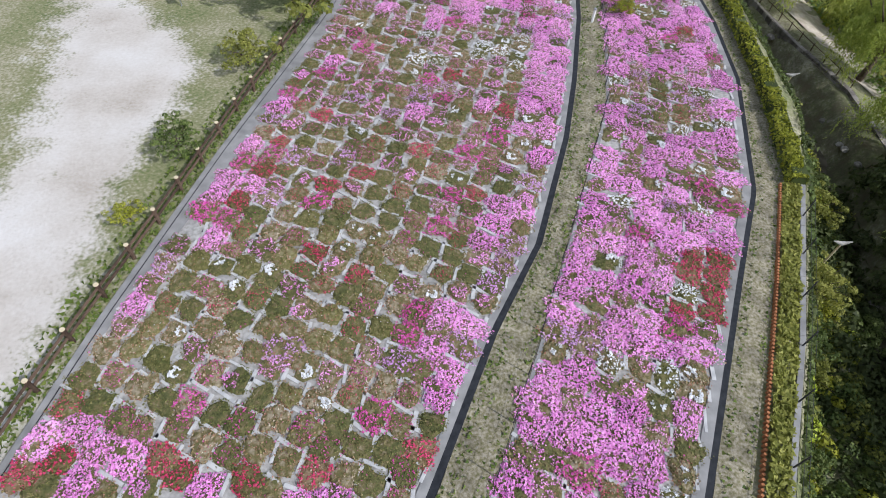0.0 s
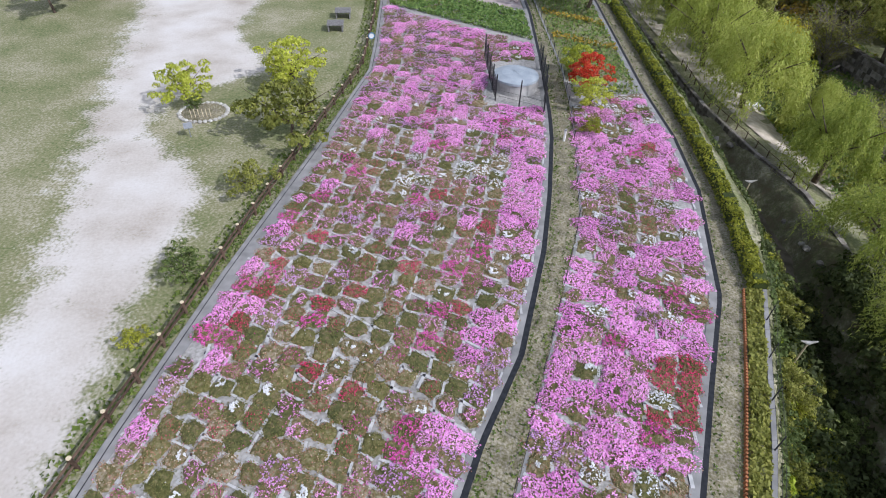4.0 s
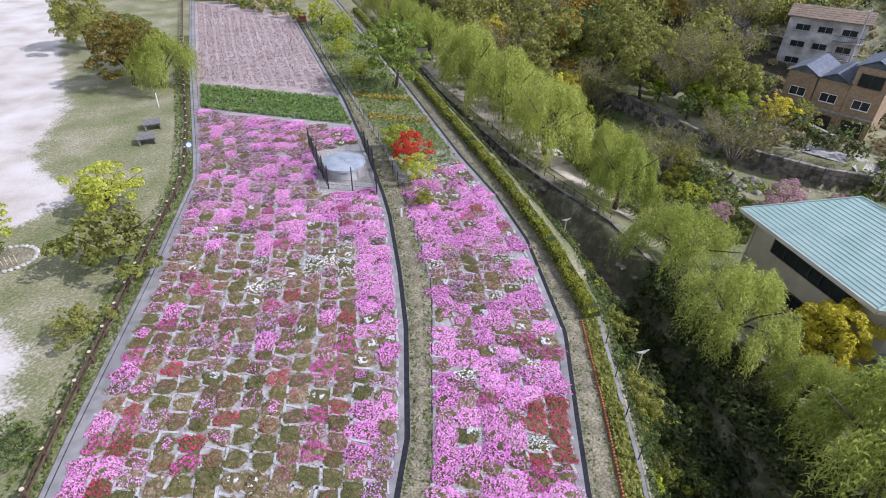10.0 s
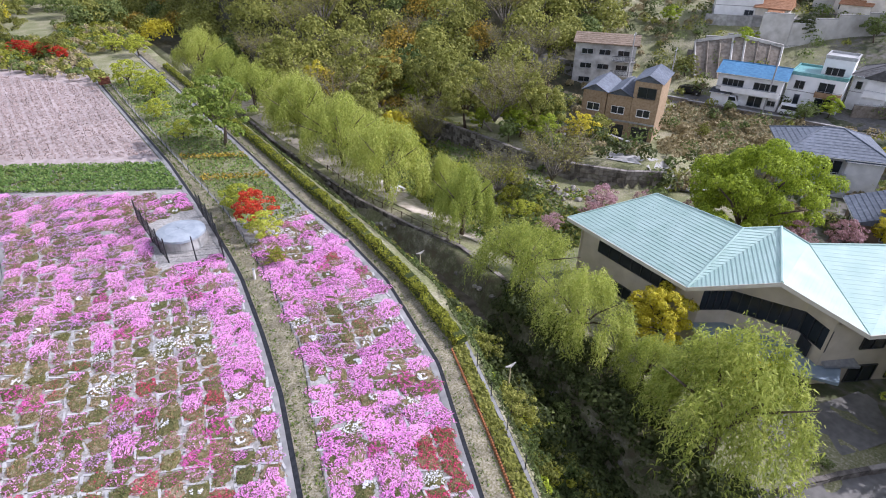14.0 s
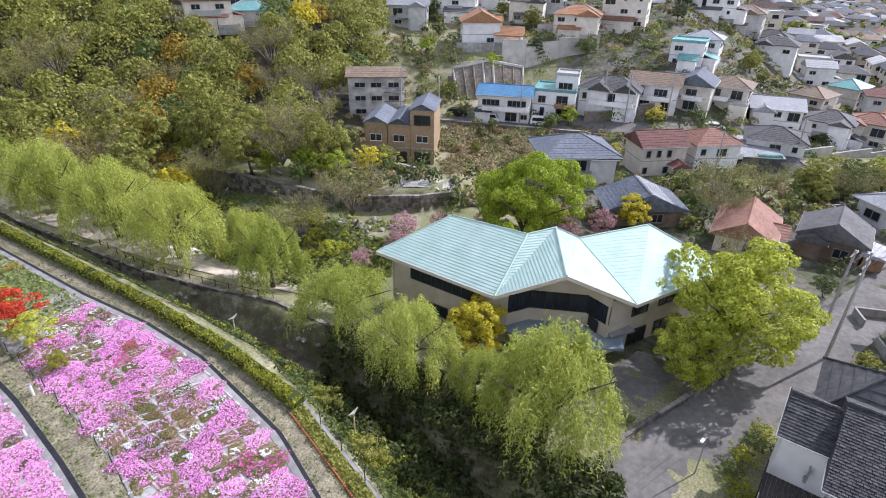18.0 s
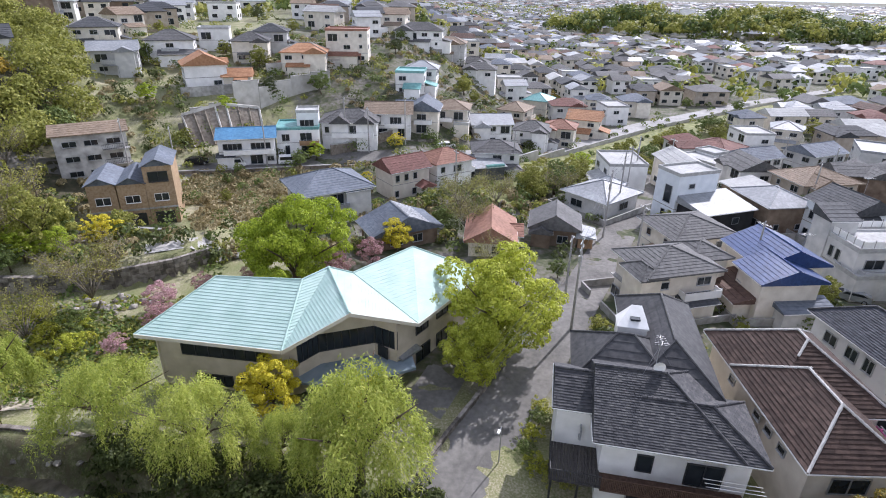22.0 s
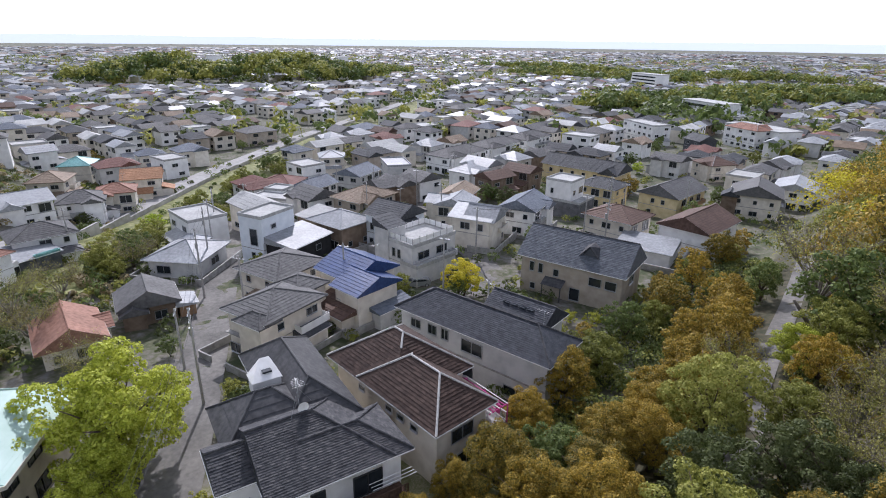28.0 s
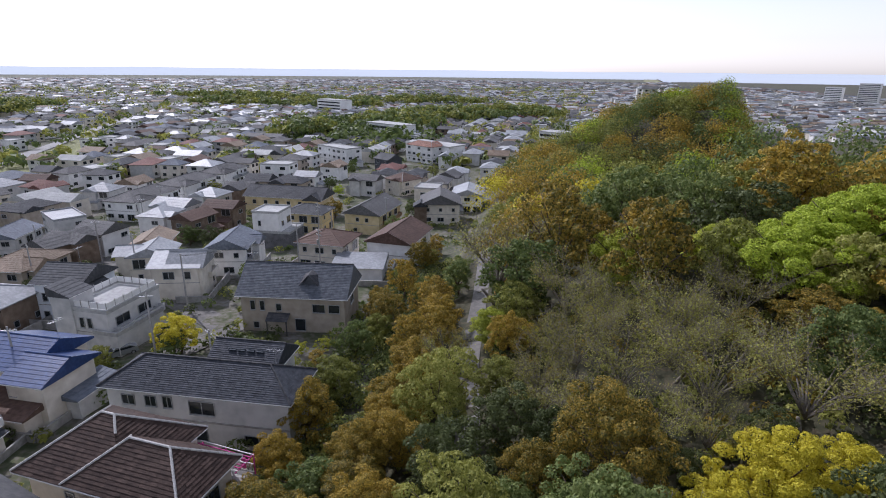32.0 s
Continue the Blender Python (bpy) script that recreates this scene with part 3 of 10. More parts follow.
def tree_meshes(seed, kind, height_m, spread, leaf, n_scale, leafmat, blobs_n=34, trunk_r=0.22):
    """Trunk and crown meshes of one tree: 'round' (clumped), 'willow' (hanging), 'twiggy' (open branches)."""
    rng = np.random.default_rng(seed)
    tr = Geo()
    fork = height_m * (0.28 if kind != "twiggy" else 0.2)
    tr.tube((0, 0, -0.4), (0.06 * spread * rng.normal(), 0.06 * spread * rng.normal(), fork), trunk_r * 1.3, trunk_r * 0.8, 8)
    limbs = 7 if kind != "twiggy" else 13
    tips = []
    for i in range(limbs):
        a = 2 * math.pi * (i + rng.uniform(-0.3, 0.3)) / limbs
        r, h = spread * rng.uniform(0.3, 0.62), height_m * rng.uniform(0.6, 0.86)
        mid = (math.cos(a) * r * 0.45, math.sin(a) * r * 0.45, (fork + h) * 0.52)
        end = (math.cos(a) * r, math.sin(a) * r, h)
        tr.tube((0, 0, fork * 0.9), mid, trunk_r * 0.55, trunk_r * 0.36, 6)
        tr.tube(mid, end, trunk_r * 0.36, trunk_r * 0.1, 5)
        tips.append(end)
        if kind == "twiggy":
            for k in range(9):
                t = rng.uniform(0.1, 1.0)
                s = np.array(mid) * (1 - t) + np.array(end) * t
                e = s + np.array([math.cos(a + rng.normal(0, 0.9)), math.sin(a + rng.normal(0, 0.9)), rng.uniform(0.5, 1.5)]) * rng.uniform(0.7, 1.9)
                tr.tube(s, e, trunk_r * 0.14, 0.012, 4)
                for w in range(3):
                    s2 = s + (e - s) * rng.uniform(0.3, 1)
                    tr.tube(s2, s2 + np.array([rng.normal(0, 0.5), rng.normal(0, 0.5), rng.uniform(0.2, 0.9)]), 0.018, 0.006, 3)
                    tips.append(tuple(s2))
    cg = Geo()
    if kind == "round":
        # many small leaf clumps over an uneven shell, with gaps between them
        blobs = []
        blobs_n = int(blobs_n * 2.6)
        for i in range(blobs_n):
            u = (i + 0.5) / blobs_n
            el = math.asin(1 - 1.72 * u)
            a = i * 2.399963 + rng.uniform(-0.5, 0.5)
            swell = 1 + 0.2 * math.sin(2 * a + seed) + 0.17 * math.sin(3 * a + 2.3 * seed) + 0.12 * math.sin(5 * a + seed + 3 * el)
            rr = spread * 0.5 * (rng.uniform(0.78, 1.1) if i % 4 else rng.uniform(0.45, 0.8)) * swell
            zc = height_m * 0.55
            x, y = math.cos(el) * math.cos(a) * rr, math.cos(el) * math.sin(a) * rr
            z = zc + math.sin(el) * height_m * 0.42 * rng.uniform(0.76, 1.1) * (1 + 0.16 * math.sin(a + 1.7 * seed))
            sz = spread * rng.uniform(0.055, 0.12)
            blobs.append((x, y, z, sz, sz, sz * rng.uniform(0.5, 0.8)))
        blobs.append((0, 0, height_m * 0.52, spread * 0.26, spread * 0.26, height_m * 0.2))
        n_scale *= 1.6
        p, d = crown_points(rng, blobs, n_scale)
        cg.quads(leaf_quads(rng, p, d + np.array([0, 0, 0.3]), leaf * 0.8, jitter=0.42))
    elif kind == "twiggy":
        t = np.array(tips)
        p = t[rng.integers(0, len(t), int(1500 * n_scale))] + rng.normal(0, 0.42, (int(1500 * n_scale), 3))
        cg.quads(leaf_quads(rng, p, np.tile([0, 0, 1.0], (len(p), 1)), leaf))
    else:
        # hanging twigs that start from several arching limbs
        Q = []
        lobes = [(0.0, 0.0, 1.0, 0.16)]
        for i in range(26):
            la = i * 2.399963 + rng.uniform(-0.5, 0.5)
            lr = spread * 0.5 * math.sqrt((i + 0.5) / 26) * rng.uniform(0.75, 1.05)
            lobes.append((math.cos(la) * lr, math.sin(la) * lr, (1.02 - 0.42 * (lr / (spread * 0.5)) ** 2) * rng.uniform(0.78, 1.06), rng.uniform(0.06, 0.12)))
        for i in range(int(560 * n_scale)):
            lx, ly, lh, lw = lobes[int(rng.integers(len(lobes)))]
            a0, r0 = rng.uniform(0, 2 * math.pi), math.sqrt(rng.uniform(0.01, 1))
            px, py = lx + math.cos(a0) * r0 * lw * spread, ly + math.sin(a0) * r0 * lw * spread
            a, r = math.atan2(py, px), math.hypot(px, py)
            top = height_m * lh * (1 - 0.16 * r0 ** 2) * rng.uniform(0.92, 1.03)
            ln = height_m * (0.1 + 0.42 * rng.uniform() ** 1.6) * (0.55 + 0.6 * r / (spread * 0.5))
            ln = min(ln, top - height_m * 0.14)
            k = max(3, int(ln / (leaf * 0.6)))
            zz = top - np.linspace(0, ln, k)
            sway = rng.normal(0, 0.22, 2)
            f = np.linspace(0, 1, k)
            out = 1 + 0.1 * f ** 0.5
            p = np.stack([math.cos(a) * r * out + sway[0] * f + rng.normal(0, 0.12, k), math.sin(a) * r * out + sway[1] * f + rng.normal(0, 0.12, k), zz], 1)
            nr = np.tile([math.cos(a), math.sin(a), 0.6], (k, 1))
            d = nr + rng.normal(0, 0.8, (k, 3))
            d /= np.linalg.norm(d, axis=1)[:, None]
            side = np.cross(d, [0, 0, 1.0])
            side /= np.linalg.norm(side, axis=1)[:, None] + 1e-9
            dn = np.array([0, 0, -0.8]) + rng.normal(0, 0.6, (k, 3)) + nr * 0.2
            s = (leaf * rng.uniform(0.6, 1.2, k))[:, None]
            Q.append(np.stack([p - side * s * 0.2, p + side * s * 0.2, p + dn * s * 0.85], 1))
        cg.quads(np.concatenate(Q))
    return tr.mesh("trunk", M_PALEBARK if kind == "twiggy" else M_BARK, True), cg.mesh("crown", leafmat)


TREES = {}


def plant(key, x, y, scale=1.0, label="", category="tree", name="tree", group="", z=None, sz=1.0):
    """Puts one tree of a kind made before on the ground."""
    tm, cm = TREES[key]
    h = ((x * 12.9898 + y * 78.233) * 43.7585) % 1.0
    ob = thing(name, label, category, group, at=(x, y, hz(x, y) if z is None else z), rz=h * 6.283)
    ob.scale = (scale, scale, scale * sz)
    part("trunk", tm, None, ob)
    part("crown", cm, None, ob)
    return ob


TREES["willow"] = tree_meshes(1, "willow", 7.6, 8.2, 0.26, 3.2, L_WILLOW)
TREES["willow_b"] = tree_meshes(2, "willow", 8.2, 7.0, 0.24, 3.4, L_WILLOW)
TREES["willow_c"] = tree_meshes(3, "willow", 6.8, 8.6, 0.26, 3.0, L_WILLOW)
TREES["fresh"] = tree_meshes(4, "round", 9.0, 9.5, 0.22, 46, L_FRESH, 52, 0.3)
TREES["fresh_small"] = tree_meshes(5, "round", 4.2, 3.6, 0.19, 52, L_FRESH, 22, 0.1)
TREES["gold"] = tree_meshes(6, "round", 5.0, 4.6, 0.18, 74, L_GOLD, 30, 0.14)
TREES["olive"] = tree_meshes(7, "round", 8.2, 7.4, 0.25, 28, L_OLIVE, 44, 0.22)
TREES["bronze"] = tree_meshes(8, "round", 7.6, 6.6, 0.22, 37, L_BRONZE, 46, 0.2)
TREES["bronze_b"] = tree_meshes(9, "round", 8.4, 6.0, 0.22, 37, L_BRONZE, 40, 0.2)
TREES["green"] = tree_meshes(10, "round", 7.8, 6.4, 0.24, 33, L_GREEN, 42, 0.2)
TREES["dark"] = tree_meshes(11, "round", 7.6, 6.2, 0.22, 37, L_DARK, 38, 0.2)
TREES["twiggy"] = tree_meshes(12, "twiggy", 9.0, 9.0, 0.14, 3.0, L_TWIG, trunk_r=0.17)
TREES["twiggy_b"] = tree_meshes(13, "twiggy", 8.0, 7.6, 0.14, 2.3, L_TWIG, trunk_r=0.15)
TREES["far_bronze"] = tree_meshes(14, "round", 8.4, 7.6, 0.36, 15, L_BRONZE, 30, 0.22)
TREES["far_green"] = tree_meshes(15, "round", 8.6, 7.8, 0.36, 15, L_GREEN, 30, 0.22)
TREES["far_olive"] = tree_meshes(16, "round", 8.2, 7.4, 0.36, 15, L_OLIVE, 30, 0.22)
TREES["far_gold"] = tree_meshes(17, "round", 7.0, 6.4, 0.43, 11, L_GOLD, 26, 0.2)
TREES["far_fresh"] = tree_meshes(18, "round", 8.0, 7.4, 0.36, 15, L_FRESH, 28, 0.2)
TREES["bush_lime"] = tree_meshes(29, "round", 1.9, 2.3, 0.12, 110, L_LIME, 18, 0.05)
TREES["bronze_fine"] = tree_meshes(8, "round", 7.6, 6.6, 0.15, 85, L_BRONZE, 46, 0.2)
TREES["gold_fine"] = tree_meshes(6, "round", 5.0, 4.6, 0.125, 155, L_GOLD, 30, 0.14)
TREES["bronze_mid"] = tree_meshes(8, "round", 7.6, 6.6, 0.3, 18, L_BRONZE, 46, 0.2)
TREES["bronze_b_mid"] = tree_meshes(9, "round", 8.4, 6.0, 0.3, 18, L_BRONZE, 40, 0.2)
TREES["green_mid"] = tree_meshes(10, "round", 7.8, 6.4, 0.32, 16, L_GREEN, 42, 0.2)
TREES["olive_mid"] = tree_meshes(7, "round", 8.2, 7.4, 0.33, 14, L_OLIVE, 44, 0.22)
TREES["dark_mid"] = tree_meshes(11, "round", 7.6, 6.2, 0.3, 18, L_DARK, 38, 0.2)
TREES["maple"] = tree_meshes(27, "round", 4.6, 3.8, 0.19, 60, L_MAPLE, 26, 0.1)
TREES["lime"] = tree_meshes(26, "round", 8.2, 7.6, 0.22, 42, L_LIME, 48, 0.22)
TREES["bush"] = tree_meshes(19, "round", 1.7, 2.4, 0.13, 105, L_OLIVE, 16, 0.05)
TREES["bush_green"] = tree_meshes(20, "round", 1.6, 2.2, 0.13, 105, L_GREEN, 16, 0.05)
TREES["bush_red"] = tree_meshes(21, "round", 2.6, 2.4, 0.10, 175, L_RED, 22, 0.06)
TREES["pink"] = tree_meshes(22, "round", 4.4, 4.6, 0.16, 46, L_PINK, 26, 0.12)
TREES["far_pink"] = tree_meshes(23, "round", 6.0, 7.0, 0.39, 10, L_PALEPINK, 26, 0.15)
TREES["bush_fresh"] = tree_meshes(24, "round", 1.6, 2.3, 0.12, 105, L_HEDGE, 16, 0.05)
TREES["far_dark"] = tree_meshes(25, "round", 8.0, 7.0, 0.36, 15, L_DARK, 28, 0.22)


# ---- flower beds ----
def flower_material(name, a, b):
    return leaf_material(name, [(0.1, a), (0.85, b)], 0.15, 0.3)


FLOWERS = {
    "pink": flower_material("pink_flowers", (0.68, 0.18, 0.54), (0.93, 0.48, 0.81)),
    "magenta": flower_material("magenta_flowers", (0.5, 0.04, 0.24), (0.76, 0.16, 0.5)),
    "lilac": flower_material("lilac_flowers", (0.5, 0.2, 0.5), (0.72, 0.44, 0.72)),
    "red": flower_material("red_flowers", (0.46, 0.02, 0.08), (0.72, 0.09, 0.21)),
    "white": flower_material("white_flowers", (0.66, 0.66, 0.66), (0.82, 0.82, 0.82)),
}
MAT_LEAF = material("low_mat_foliage", [(0.25, (0.06, 0.07, 0.022)), (0.42, (0.12, 0.12, 0.045)), (0.56, (0.165, 0.135, 0.06)), (0.72, (0.33, 0.28, 0.19))], 5.0, bump=1.0, bscale=30, rand=0.2)
MAT_GREEN = material("green_mat_foliage", [(0.3, (0.075, 0.08, 0.022)), (0.5, (0.155, 0.14, 0.05)), (0.72, (0.28, 0.25, 0.13))], 5.0, bump=1.0, bscale=30, rand=0.2)
MAT_RUST = material("rusty_mat_foliage", [(0.3, (0.09, 0.08, 0.03)), (0.5, (0.17, 0.115, 0.055)), (0.72, (0.29, 0.21, 0.13))], 5.0, bump=1.0, bscale=30, rand=0.2)


def clump_mesh(seed, base, flower, count, size, cover=1.0):
    """One low cushion of creeping plants, about a metre wide, with its flowers."""
    rng = np.random.default_rng(seed)
    g = Geo()
    n = 9
    ph = rng.uniform(0, 6.28, 4)

    def rim(a):
        return 0.64 * (1 + 0.09 * math.sin(2 * a + ph[0]) + 0.11 * math.sin(3 * a + ph[1]) + 0.09 * math.sin(5 * a + ph[2]) + 0.06 * math.sin(9 * a + ph[3])) * (1 + 0.1 * abs(math.sin(2 * a)) ** 1.5)

    g.v.append((0, 0, 0.08))
    rings, spokes = 4, 18
    for r in range(1, rings + 1):
        for s in range(spokes):
            a = 2 * math.pi * s / spokes
            q = r / rings
            h = 0.08 * (1 - q ** 4) * (1 + 0.35 * noise.noise((math.cos(a) * q * 3 + seed, math.sin(a) * q * 3, 0.3))) - (0.03 if r == rings else 0)
            g.v.append((math.cos(a) * rim(a) * q, math.sin(a) * rim(a) * q, h))
    for s in range(spokes):
        t = (s + 1) % spokes
        g.f.append((0, 1 + s, 1 + t))
        for r in range(rings - 1):
            k = 1 + r * spokes
            g.f.append((k + s, k + spokes + s, k + spokes + t, k + t))
    g.m = [0] * len(g.f)
    k = 230
    a, q = rng.uniform(0, 6.283, k), np.sqrt(rng.uniform(0, 1, k)) * 1.08
    rr = np.array([rim(v) for v in a]) * q
    p = np.stack([np.cos(a) * rr, np.sin(a) * rr, 0.075 * (1 - np.minimum(q, 1) ** 4) + 0.015 + rng.uniform(0, 0.03, k)], 1)
    g.quads(leaf_quads(rng, p, np.tile([0.1, -0.1, 1.0], (k, 1)), 0.075, jitter=0.7), 2)
    if count:
        a, q = rng.uniform(0, 6.283, count), np.sqrt(rng.uniform(0, 1, count)) * cover
        if cover < 0.9:
            c0 = rng.uniform(-0.3, 0.3, 2)
        else:
            c0 = (0, 0)
        rr = np.array([rim(v) for v in a]) * q
        p = np.stack([np.cos(a) * rr + c0[0], np.sin(a) * rr + c0[1], 0.085 * (1 - q ** 4) + 0.02 + rng.uniform(0, 0.04, count)], 1)
        gap = 0.62 if cover < 1.07 else 0.95
        keep = np.array([noise.noise((v[0] * 3.2 + seed, v[1] * 3.2, 2.0)) < gap - 0.5 + rng.uniform(-0.15, 0.15) for v in p])
        p = p[keep] if keep.sum() > 3 else p
        g.quads(leaf_quads(rng, p, np.tile([0.15, -0.1, 1.0], (len(p), 1)), size * 0.9, jitter=0.45), 1)
    return g.mesh("flower_clump", [base, FLOWERS[flower], L_MAT], False)


L_MAT = leaf_material("cushion_leaves", [(0.05, (0.08, 0.095, 0.025)), (0.36, (0.17, 0.17, 0.05)), (0.56, (0.25, 0.205, 0.09)), (0.7, (0.33, 0.14, 0.095)), (0.82, (0.4, 0.3, 0.19)), (0.97, (0.54, 0.48, 0.38))], 0.1, 0.55)
M_EDGING = two("pale_edging_block", (0.36, 0.355, 0.35), (0.54, 0.53, 0.51), 3.0, bump=0.3)
CLUMPS = {}
for key, base, fl, cnt, sz, cov in (("pink", MAT_LEAF, "pink", 640, 0.09, 1.1), ("pink_thin", MAT_LEAF, "pink", 240, 0.075, 1.05), ("magenta", MAT_LEAF, "magenta", 400, 0.085, 1.05),
                                    ("magenta_thin", MAT_LEAF, "magenta", 120, 0.07, 1.0), ("lilac", MAT_LEAF, "lilac", 320, 0.08, 1.05), ("red", MAT_RUST, "red", 270, 0.085, 0.98),
                                    ("red_thin", MAT_LEAF, "red", 90, 0.065, 0.95), ("white", MAT_GREEN, "white", 250, 0.1, 0.95), ("white_thin", MAT_LEAF, "white", 110, 0.11, 0.4),
                                    ("bare", MAT_LEAF, "magenta", 12, 0.06, 1.0), ("bare_green", MAT_GREEN, "white", 3, 0.06, 0.8), ("pink_half", MAT_LEAF, "pink", 150, 0.085, 0.62)):
    CLUMPS[key] = [clump_mesh(sum(map(ord, key)) + 7 * i, base, fl, cnt, sz, cov) for i in range(4)]
KIND_LABEL = {"pink": "dense pink flower cushion", "magenta": "magenta flower cushion", "red": "red flower cushion", "white": "white-flowered green cushion", "lilac": "lilac flower cushion", "bare": "brown-green cushion past flowering"}


def choose(rng, table):
    keys, w = zip(*table)
    w = np.array(w, float)
    return keys[int(rng.choice(len(keys), p=w / w.sum()))]


def main_kind(rng, u, y, nz):
    if y < 7.6:
        return choose(rng, [("pink", 3.5 if u < 0.3 else 1), ("red", 1.6), ("magenta", 1.2), ("bare", 3), ("magenta_thin", 2), ("pink_half", 1)])
    if u < 0.13 and 15.5 < y < 23:
        return choose(rng, [("magenta", 3), ("pink", 4), ("red", 2)])
    if u > 0.87:
        return choose(rng, [("pink", 1.6 + 0.16 * y), ("lilac", 1.6), ("pink_half", 2), ("magenta_thin", 1.4), ("white_thin", 1), ("bare", max(0.2, 3 - 0.12 * y))])
    if 30.2 < y < 34.2 and u > 0.36:
        return choose(rng, [("white", 3), ("white_thin", 2), ("pink_thin", 2), ("bare_green", 1), ("pink_half", 1)])
    if y > 48:
        return choose(rng, [("lilac", 3), ("pink_thin", 4), ("pink", 3), ("bare", 1), ("magenta_thin", 0.6)])
    if y > 41.5:
        return choose(rng, [("lilac", 2), ("pink_thin", 3), ("pink", 2.5 + 4 * u), ("bare", 0.7), ("pink_half", 1)])
    if y > 34.2:
        if u < 0.4:
            return choose(rng, [("pink_thin", 4), ("lilac", 2), ("pink", 2.4), ("bare", 1.6), ("white_thin", 1), ("magenta_thin", 1), ("bare_green", 0.8)])
        return choose(rng, [("pink", 6), ("lilac", 1.4), ("magenta", 1), ("pink_half", 1), ("pink_thin", 1.6), ("white_thin", 0.6 if u < 0.7 else 1.6)])
    if y > 23:
        return choose(rng, [("magenta", 1.4 + 2 * nz), ("pink_thin", 2.8), ("pink", 0.7), ("lilac", 1.6), ("magenta_thin", 2), ("red_thin", 1.2), ("bare", 2.4 - nz), ("pink_half", 1.2), ("red", 0.5), ("bare_green", 0.6), ("white_thin", 0.8)])
    side = abs(u - 0.38) * 2
    return choose(rng, [("bare", 4.2 - 3 * nz - 2 * side), ("bare_green", 1.3), ("magenta_thin", 2.0 + nz), ("red_thin", 1.5), ("magenta", 0.3 + 0.6 * side), ("pink_half", 0.9), ("pink_thin", 0.8 + side), ("white_thin", 1.0), ("red", 0.35), ("lilac", 0.3), ("pink", 0.15 + 0.5 * side)])


def strip_kind(rng, u, y, nz):
    if 25.5 < y < 30 and 0.1 < u < 0.65:
        return choose(rng, [("bare", 2), ("red_thin", 2), ("pink_thin", 3), ("pink", 1), ("lilac", 1)])
    if u > 0.72 and 12.5 < y < 16.5:
        return choose(rng, [("red", 5), ("magenta", 1), ("white", 1), ("pink", 1)])
    if u > 0.55 and 22 < y < 30:
        return choose(rng, [("pink", 6), ("white", 1.4), ("pink_thin", 2), ("white_thin", 1), ("bare", 0.4)])
    return choose(rng, [("pink", 12 + 3 * nz), ("pink_half", 1.6), ("lilac", 0.8), ("magenta", 0.9), ("red_thin", 0.5), ("bare", 0.4), ("white_thin", 2.4), ("pink_thin", 2.6), ("red", 1.3 if u > 0.6 else 0.2), ("white", 0.9)])


